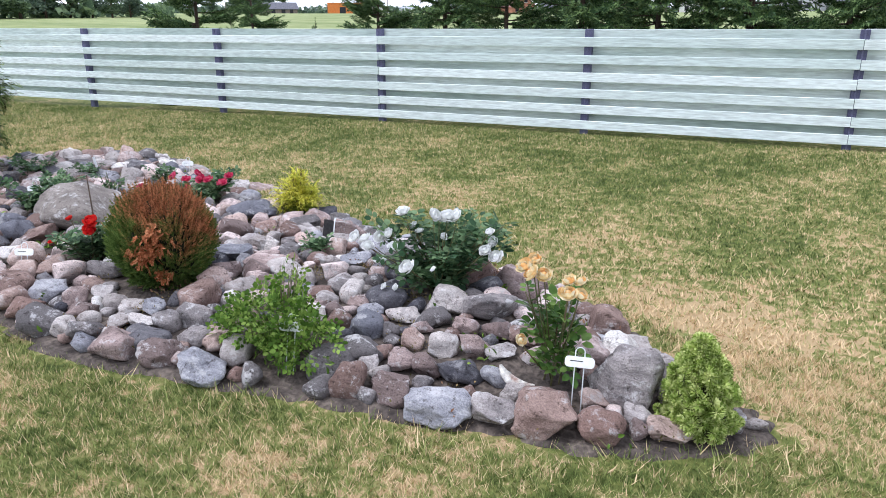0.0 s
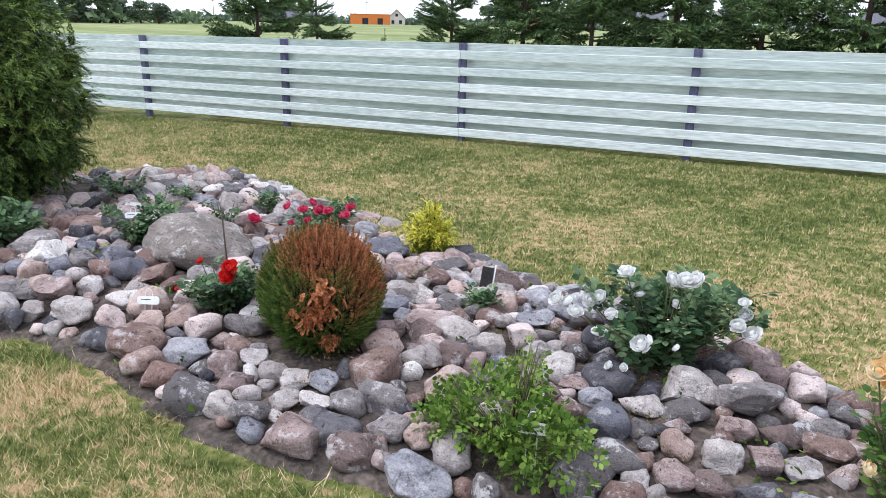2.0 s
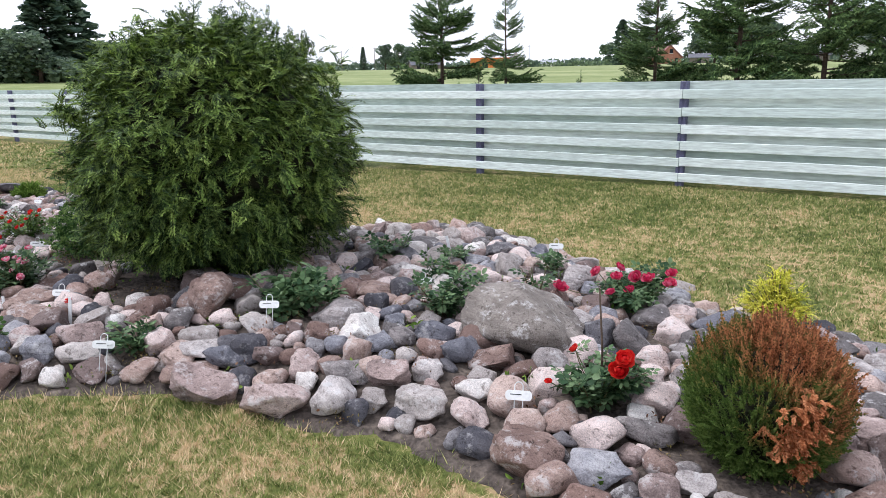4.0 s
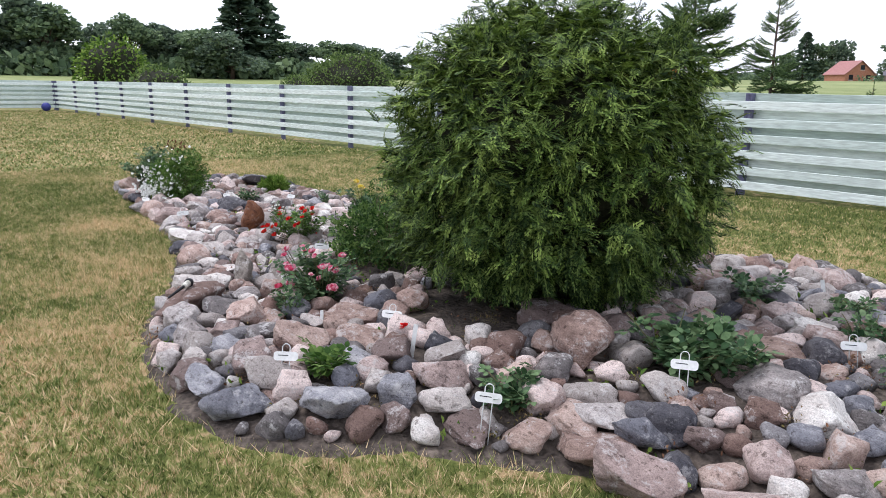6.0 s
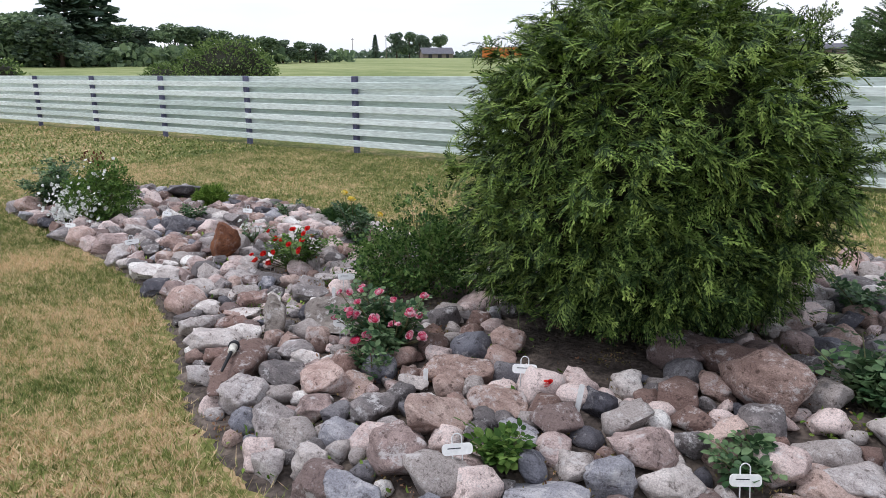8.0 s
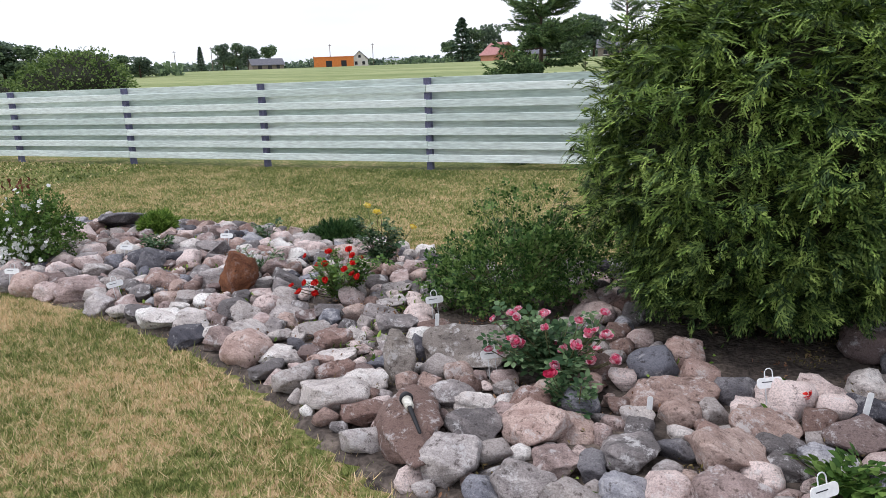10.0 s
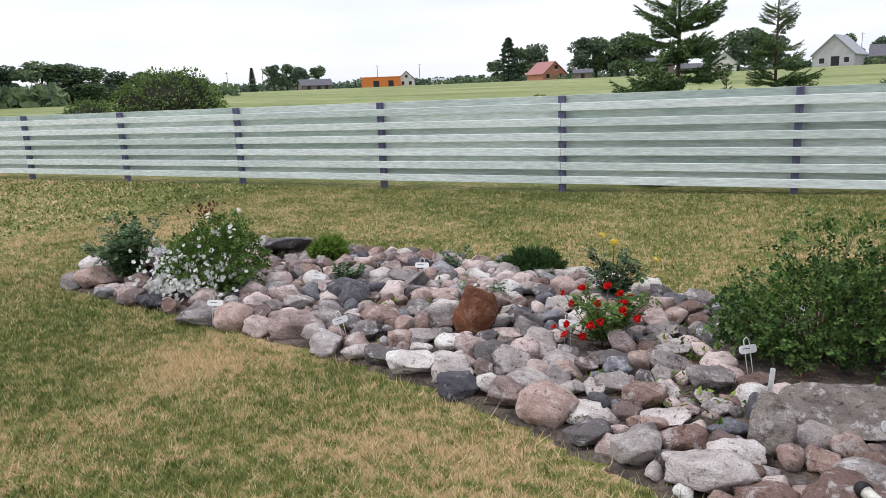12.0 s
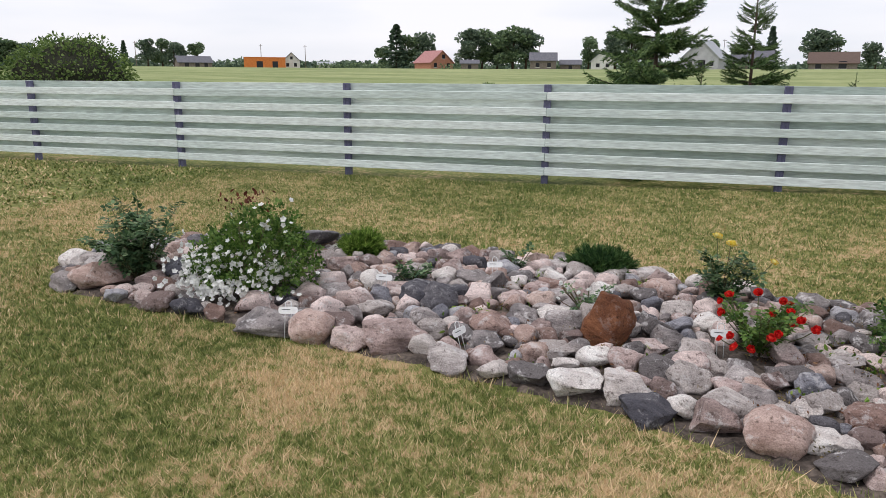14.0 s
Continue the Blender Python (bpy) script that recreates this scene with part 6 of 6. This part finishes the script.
def house(az, dist, w, depth, wall_h, roof_h, wall, roof, label, windows, turn=0.0, gable=False, overhang=0.4, category="house"):
    """A house that faces the garden; gable: its gable end faces it. windows: (x, z, width, height) on that face."""
    x, y, z = outward(az, dist * FIELD)
    t = thing("house", x, y, z - 0.2, label, category, "houses across the field", rz=az + turn, s=FIELD)
    bm = bmesh.new()
    box(bm, -w / 2, w / 2, -depth / 2, depth / 2, 0, wall_h)
    if roof_h:
        a, b = (w / 2, depth / 2)
        if gable:
            v = [bm.verts.new(p) for p in ((-a, -b, wall_h), (a, -b, wall_h), (0, -b, wall_h + roof_h), (-a, b, wall_h), (a, b, wall_h), (0, b, wall_h + roof_h))]
        else:
            v = [bm.verts.new(p) for p in ((-a, b, wall_h), (-a, -b, wall_h), (-a, 0, wall_h + roof_h), (a, b, wall_h), (a, -b, wall_h), (a, 0, wall_h + roof_h))]
        bm.faces.new((v[0], v[1], v[2]))
        bm.faces.new((v[5], v[4], v[3]))
    part("wall", bm, wall, t)
    bm = bmesh.new()
    if roof_h:
        a, b, o = w / 2, depth / 2, overhang
        if gable:
            pts = [((-a - o, -b - o), (0, -b - o), (0, b + o), (-a - o, b + o)), ((0, -b - o), (a + o, -b - o), (a + o, b + o), (0, b + o))]
            height = lambda px, py: wall_h + roof_h * (1 - abs(px) / a)
        else:
            pts = [((-a - o, -b - o), (a + o, -b - o), (a + o, 0), (-a - o, 0)), ((-a - o, 0), (a + o, 0), (a + o, b + o), (-a - o, b + o))]
            height = lambda px, py: wall_h + roof_h * (1 - abs(py) / b)
        for quad in pts:
            up = [bm.verts.new((px, py, height(px, py) + 0.22)) for px, py in quad]
            dn = [bm.verts.new((px, py, height(px, py) + 0.04)) for px, py in quad]
            bm.faces.new(up)
            bm.faces.new(dn[::-1])
            for i in range(4):
                bm.faces.new((up[i], dn[i], dn[(i + 1) % 4], up[(i + 1) % 4]))
    else:
        box(bm, -w / 2 - 0.1, w / 2 + 0.1, -depth / 2 - 0.1, depth / 2 + 0.1, wall_h, wall_h + 0.2)
    part("roof", bm, roof, t)
    for px, pz, ww, hh in windows:
        bm = bmesh.new()
        box(bm, px - ww / 2, px + ww / 2, -depth / 2 - 0.03, -depth / 2 + 0.05, pz, pz + hh)
        win = part("window", bm, M_DARK, t)
        bm = bmesh.new()
        box(bm, px - ww / 2 - 0.1, px + ww / 2 + 0.1, -depth / 2 - 0.06, -depth / 2 - 0.032, pz - 0.12, pz)
        part("sill", bm, M_WALL, win)
    return t


house(36.5, 230, 9.5, 6, 1.7, 1.7, M_TIMBER, M_SLATE, "old open timber barn with grey gabled roof", [(-2.5, 0.3, 1.2, 1.3), (0.5, 0.3, 1.2, 1.3), (3, 0.3, 1.0, 1.3)], turn=12, category="barn")
house(31.35, 228, 12.0, 8, 3.2, 0, M_ORANGE, M_ORANGE, "unfinished orange block house shell without a roof", [(-1.5, 0.2, 1.8, 2.0), (3.0, 0.2, 1.6, 2.0)])
house(29.35, 240, 5.2, 9, 2.6, 2.4, M_WALL, M_SLATE, "small white house with grey gabled roof", [(-1.2, 0.8, 0.9, 1.1), (1.2, 0.8, 0.9, 1.1), (0, 3.0, 0.8, 0.9)], gable=True)
house(26.8, 240, 4.5, 4, 1.5, 0.8, M_WALL, M_TIN, "low white shed at the field's edge", [(0, 0.5, 0.8, 0.6)], category="shed")
house(18.4, 222, 8.5, 8, 2.2, 3.3, M_BRICK, M_ROOF_RED, "brick house with steep red roof across the field", [(-2.5, 0.7, 1.2, 1.3), (2.5, 0.7, 1.2, 1.3), (0.6, 3.3, 1.2, 1.2)], gable=True, turn=38)
house(15.6, 212, 5.0, 4, 1.8, 0.9, M_TIMBER, M_SLATE, "low grey shed beside the brick house", [(0, 0.3, 1.0, 1.2)], category="shed")
house(9.9, 205, 7.0, 6, 2.6, 2.0, M_TIMBER, M_SLATE, "grey timber house with grey roof", [(-1.5, 0.8, 1.0, 1.1), (1.6, 0.8, 1.0, 1.1)])
house(7.8, 208, 5.5, 4, 1.6, 1.1, M_TIMBER, M_SLATE, "low grey outbuilding at the field's edge", [(0, 0.3, 1.0, 1.0)], category="shed")
house(5.4, 205, 6.0, 6, 2.4, 2.6, M_WALL, M_TIN, "pale house behind the young spruces", [(-1.2, 0.8, 1.0, 1.0), (1.4, 0.8, 1.0, 1.0)], gable=True)
house(-2.0, 182, 8.2, 10, 2.7, 3.9, mat("grey_plaster", [(0.36, 0.36, 0.38), (0.48, 0.48, 0.50)], scale=0.6, bump=0, fine=0.15), M_TIN, "white house with pale roof and grey gable", [(-2.2, 0.8, 1.0, 1.1), (0.4, 0.2, 1.6, 2.0), (2.6, 0.8, 0.9, 1.1)], gable=True, turn=-14)
house(-5.2, 192, 9.0, 7, 2.0, 2.4, M_TIMBER, M_SLATE, "long dark barn with low grey roof", [(0, 0.3, 1.4, 1.4)], category="barn")
house(-10.4, 195, 10.0, 8, 1.6, 2.4, M_TIMBER, mat("brown_roof", [(0.10, 0.07, 0.06), (0.16, 0.11, 0.09)], bump=0), "long barn with dark brown roof", [(-3, 0.3, 1.2, 1.2), (2, 0.3, 1.6, 1.7)], category="barn")


def pole(az, dist, h):
    x, y, z = outward(az, dist * FIELD)
    h *= FIELD
    t = thing("utility_pole", x, y, z, "thin wooden utility pole across the field", "pole", "poles across the field")
    part("shaft", mesh_np("shaft", *tube([(0, 0, 0), (0, 0, h)], 0.2, 6, 0.7)), M_TIMBER, t)
    bm = bmesh.new()
    box(bm, -1.0, 1.0, -0.1, 0.1, h - 0.9, h - 0.7)
    part("crossarm", bm, M_TIMBER, t)


for az, d, h in ((31.6, 225, 7), (28.3, 228, 7), (40.4, 220, 7), (10.2, 215, 7), (43.0, 230, 6.5), (-3.3, 230, 9)):
    pole(az, d, h)


# ---- plant labels ----
M_PLATE = mat("white_label_plate", [(0.84, 0.85, 0.83), (0.90, 0.90, 0.89)], scale=20, bump=0, rough=0.4, fine=0.08)
M_WIRE = mat("white_wire", [(0.66, 0.68, 0.68), (0.78, 0.79, 0.79)], scale=20, bump=0, rough=0.35, fine=0.08)
M_INK = mat("dark_ink", [(0.03, 0.03, 0.04), (0.06, 0.06, 0.07)], bump=0)


def plant_label(x, y, z, facing, lean=0.0, tilt=0.0):
    """A rounded plate on a bent wire hairpin, with a line of small handwriting; z: the plate's middle."""
    ground = soil_at(x, y)
    t = thing("plant_label", x, y, ground, "small white plant label on a bent wire hairpin", "plant label", "plant labels")
    t.matrix_basis = pose(x, y, ground, lean, tilt, facing)
    h = max(0.10, z - ground)
    g = 0.017
    top = h + 0.052
    pts = [(-g, 0.002, -0.03), (-g, 0.002, h), (-g, 0.002, top - 0.015)] + [(-g * math.cos(a), 0.002, top - 0.015 + g * math.sin(a)) for a in np.linspace(0.3, 2.84, 6)] + [(g, 0.002, top - 0.015), (g, 0.002, h), (g, 0.002, -0.03)]
    part("wire", mesh_np("wire", *tube(pts, 0.0024, 5)), M_WIRE, t, "bent white wire")
    bm = bmesh.new()
    box(bm, -0.054, 0.054, -0.004, 0.0, h - 0.02, h + 0.02)
    bmesh.ops.bevel(bm, geom=[e for e in bm.edges if abs(e.verts[0].co.y - e.verts[1].co.y) > 0.003], offset=0.014, segments=4, affect="EDGES", profile=0.5)
    plate = part("plate", bm, M_PLATE, t, "rounded white plate")
    bm = bmesh.new()
    box(bm, -0.035, 0.012, -0.0046, -0.0042, h + 0.002, h + 0.0055)
    part("lettering", bm, M_INK, plate, "illegible line of small lettering")


for row in ((-1.83, 2.06, 0.085, 12), (-0.63, 2.17, 0.12, 14), (-5.43, 2.38, 0.165, 30), (-5.87, 1.68, 0.070, 40), (-6.72, 1.29, 0.085, 45), (-9.50, 2.84, 0.03, 15), (-8.53, 2.62, 0.075, 50),
            (-5.10, 3.31, 0.12, 30), (-3.88, 2.33, 0.063, 25), (-8.00, 2.04, 0.05, 40), (-11.80, 2.47, 0.03, 20), (-11.55, 3.28, 0.03, 15), (-10.90, 3.72, 0.06, 15), (-10.77, 2.50, 0.02, 70), (-4.88, 4.64, 0.095, 20), (-6.86, 1.98, 0.10, 35)):
    plant_label(*row, lean=-16, tilt=(row[0] * 37) % 7 - 3)


def stake(x, y, h, tilt, label):
    t = thing("plant_stake", x, y, soil_at(x, y), label, "plant stake", "plant stakes")
    t.matrix_basis = pose(x, y, soil_at(x, y), 0, tilt, 20)
    bm = bmesh.new()
    box(bm, -0.011, 0.011, -0.0015, 0.0015, -0.03, h)
    bmesh.ops.bevel(bm, geom=[e for e in bm.edges if abs(e.verts[0].co.y - e.verts[1].co.y) > 0.002], offset=0.006, segments=2, affect="EDGES", profile=0.5)
    part("blade", bm, M_PLATE, t)


for x, y, h, a in ((-6.58, 1.90, 0.17, 8), (-5.58, 4.28, 0.15, -12), (-8.45, 2.42, 0.16, 4), (-7.30, 1.85, 0.10, 3)):
    stake(x, y, h, a, "narrow white plastic plant stake in the soil")


def photo_label():
    x, y = -2.62, 3.52
    t = thing("picture_label", x, y, soil_at(x, y), "dark picture plant label with red edge beside a white stake", "plant label")
    t.matrix_basis = pose(x, y, soil_at(x, y), -8, 6, 12)
    bm = bmesh.new()
    box(bm, -0.035, 0.03, -0.001, 0.001, 0.04, 0.16)
    part("card", bm, mat("dark_card", [(0.03, 0.03, 0.03), (0.07, 0.06, 0.06)], bump=0, rough=0.4), t)
    bm = bmesh.new()
    box(bm, -0.035, 0.03, -0.0015, 0.0015, 0.0, 0.0395)
    part("card_foot", bm, mat("red_card", [(0.5, 0.06, 0.03), (0.6, 0.12, 0.05)], bump=0, rough=0.4), t)
    part("stake", mesh_np("stake", *tube([(0.037, 0, -0.03), (0.037, 0, 0.18)], 0.004, 6)), M_WIRE, t)


photo_label()


# ---- small loose things ----
def garden_lamp(x, y, z):
    """A solar spike lamp that lies tipped over on a stone: dark cap, white lens, dark spike."""
    t = thing("solar_lamp", x, y, z, "tipped-over solar garden lamp lying on a flat stone", "garden lamp")
    t.matrix_basis = pose(x, y, z, 0, 0, -52) @ pose(0, 0, 0, 0, 97, 0) @ Matrix.Scale(0.78, 4)
    dark = mat("black_plastic", [(0.01, 0.01, 0.012), (0.022, 0.022, 0.025)], bump=0, rough=0.6)
    lens = mat("frosted_plastic", [(0.55, 0.53, 0.46), (0.70, 0.68, 0.60)], scale=20, bump=0, rough=0.35)

    def lathe(prof, n=14):
        V = [(r * math.cos(a), r * math.sin(a), h) for r, h in prof for a in np.arange(n) * 2 * np.pi / n]
        F = [(i * n + j, i * n + (j + 1) % n, (i + 1) * n + (j + 1) % n, (i + 1) * n + j) for i in range(len(prof) - 1) for j in range(n)]
        return np.array(V), np.array(F)

    part("spike", mesh_np("spike", *lathe([(0.001, 0.10), (0.008, 0.09), (0.012, -0.10), (0.012, -0.12), (0.001, -0.121)]), True), dark, t)
    part("lens", mesh_np("lens", *lathe([(0.012, -0.12), (0.022, -0.125), (0.026, -0.19), (0.02, -0.195)]), True), lens, t, "frosted white lens")
    part("cap", mesh_np("cap", *lathe([(0.018, -0.188), (0.034, -0.190), (0.035, -0.205), (0.028, -0.225), (0.001, -0.228)]), True), dark, t, "black cap with solar cell")


garden_lamp(-8.06, 1.345, soil_at(-8.08, 1.38) + 0.175)


def tile_shard(x, y):
    t = thing("tile_shard", x, y, soil_at(x, y) + 0.03, "curved shard of white and rust pottery on the soil", "pottery shard")
    t.matrix_basis = pose(x, y, soil_at(x, y) + 0.035, 55, 8, 25)
    V, F = [], []
    n = 12
    for i in range(n + 1):
        a = radians(200 + 90 * i / n)
        w = 0.022 * math.sin(math.pi * (0.08 + 0.84 * i / n))
        for r in (0.11 - w, 0.11 + w):
            for q in (0, 0.008):
                V.append((r * math.cos(a), r * math.sin(a) + 0.1, q))
    for i in range(n):
        b = i * 4
        F += [(b, b + 2, b + 6, b + 4), (b + 1, b + 5, b + 7, b + 3), (b, b + 4, b + 5, b + 1), (b + 2, b + 3, b + 7, b + 6)]
    part("shard", mesh_np("shard", V, F, True), mat("glazed_shard", [(0.30, 0.10, 0.06), (0.62, 0.58, 0.52), (0.72, 0.70, 0.66)], scale=26, bump=0.1, rough=0.4), t)


tile_shard(-0.86, 2.28)


def ball(x, y, r):
    t = new("ball")
    t.matrix_basis = pose(x, y, GROUND + r)
    bm = bmesh.new()
    bmesh.ops.create_uvsphere(bm, u_segments=16, v_segments=10, radius=r)
    me = bpy.data.meshes.new("ball")
    bm.to_mesh(me)
    bm.free()
    me.shade_smooth()
    me.materials.append(mat("blue_rubber", [(0.03, 0.04, 0.22), (0.06, 0.07, 0.32)], bump=0, rough=0.5))
    t2 = part("shell", me, None, t)
    tagged(t, "deep blue ball lying on grass at the fence corner", "ball")


ball(POSTS[0] + 0.9, FENCE_Y - 0.7, 0.2)


# ---- grass ----
def grass():
    """Single blades over the lawn, thick near the path and thinner and coarser towards the fence, with longer tufts along the bed."""
    rng = np.random.default_rng(99)
    zones = [(-15, 2.5, -5, 0.7, 800, 0.036, 0.008), (-12.7, 1.7, 0.55, 3.2, 14500, 0.030, 0.0024), (-9.6, -5.2, -1.6, 0.7, 9500, 0.030, 0.0027), (-13.7, -9.4, -0.8, 0.7, 10500, 0.030, 0.0027), (-16.7, 2.4, 2.9, 9.0, 3000, 0.030, 0.0048), (-16.7, -12.4, -0.4, 3.1, 6500, 0.032, 0.0036), (-42, -16.5, -3, 9.0, 230, 0.042, 0.018), (2.2, 6.0, 2.5, 9.0, 1200, 0.036, 0.008)]
    Ps, Hs, Ws = [], [], []
    for x0, x1, y0, y1, dens, h, w in zones:
        n = int((x1 - x0) * (y1 - y0) * dens)
        p = np.stack([rng.uniform(x0, x1, n), rng.uniform(y0, y1, n)], 1)
        keep = np.ones(n, bool)
        band = (p[:, 0] > -15) & (p[:, 0] < 0.8) & (p[:, 1] < 6)
        d = inside_by(p[band, 0], p[band, 1]) if band.any() else np.zeros(0)
        keep[np.where(band)[0]] = d < -0.05 + rng.normal(size=len(d)) * 0.055
        edge = np.minimum(np.minimum(p[:, 0] - x0, x1 - p[:, 0]), p[:, 1] - y0)
        keep &= rng.uniform(0, 0.25, n) < edge + 0.02
        p = p[keep]
        Ps.append(p)
        Hs.append(h * rng.uniform(0.45, 1.35, len(p)))
        Ws.append(np.full(len(p), w))
    t = rng.integers(0, len(LOOP), 420)
    for i in t:
        c = LOOP[i] + rng.normal(size=2) * 0.10
        if float(inside_by(np.array([c[0]]), np.array([c[1]]))[0]) > -0.01:
            continue
        m = int(rng.integers(14, 40))
        Ps.append(c + rng.normal(size=(m, 2)) * 0.05)
        Hs.append(rng.uniform(0.02, 0.075, m))
        Ws.append(np.full(m, 0.0035))
    P, H, W = np.concatenate(Ps), np.concatenate(Hs), np.concatenate(Ws)
    n = len(P)
    a = rng.uniform(0, 2 * np.pi, n)
    side = np.stack([np.cos(a), np.sin(a), np.zeros(n)], 1) * W[:, None]
    lean = rng.normal(size=(n, 2)) * 0.58
    base = np.stack([P[:, 0], P[:, 1], land(P[:, 0], P[:, 1]) - 0.004], 1)
    tip = base + np.stack([lean[:, 0] * H, lean[:, 1] * H, H], 1)
    V = np.stack([base - side, base + side, tip], 1).reshape(-1, 3)
    F = np.arange(n * 3).reshape(-1, 3)
    tagged(part("grass", mesh_np("grass", V, F), M_BLADE), "short mown grass, green with dry straw-coloured blades", "grass", kind="stuff")


grass()


# ---- weeds, moss and litter between the stones ----
M_MOSS = leafy("dry_moss", [(0.10, 0.085, 0.03), (0.20, 0.17, 0.06), (0.30, 0.22, 0.10)])
M_LITTER = leafy("brown_leaf_litter", [(0.12, 0.06, 0.035), (0.24, 0.12, 0.07), (0.36, 0.22, 0.13)])


def ground_tufts(name, count, most, spread, leaf, rise, material, label, seed):
    """Clumps of small leaves scattered over the bed's soil."""
    rng = np.random.default_rng(seed)
    bits = []
    X, Y = rng.uniform(-14, 0, count), rng.uniform(0.9, 4.9, count)
    for x, y in np.stack([X, Y], 1)[inside_by(X, Y) > 0.05]:
        m = int(rng.integers(most // 4 + 1, most))
        P = np.array([x, y, soil_at(x, y) + rise]) + rng.normal(size=(m, 3)) * [spread, spread, 0.012]
        bits.append(scatter(*leaf_template(0.5), P, frames_along(rng.normal(size=(m, 3)) + [0, 0, 0.7], rng), rng.uniform(0.6, 1.4, m) * leaf))
    tagged(part(name, mesh_np(name, *merge(bits)), material), label, name, kind="stuff")


ground_tufts("weeds", 210, 22, 0.05, 0.032, 0.03, M_FRESH, "small yellow-green weeds sprouting between the stones", 101)
ground_tufts("moss", 420, 60, 0.045, 0.013, 0.035, M_MOSS, "dry olive moss in the joints between the stones", 102)
ground_tufts("litter", 260, 34, 0.055, 0.017, 0.04, M_LITTER, "brown dead leaves lying between the stones", 103)
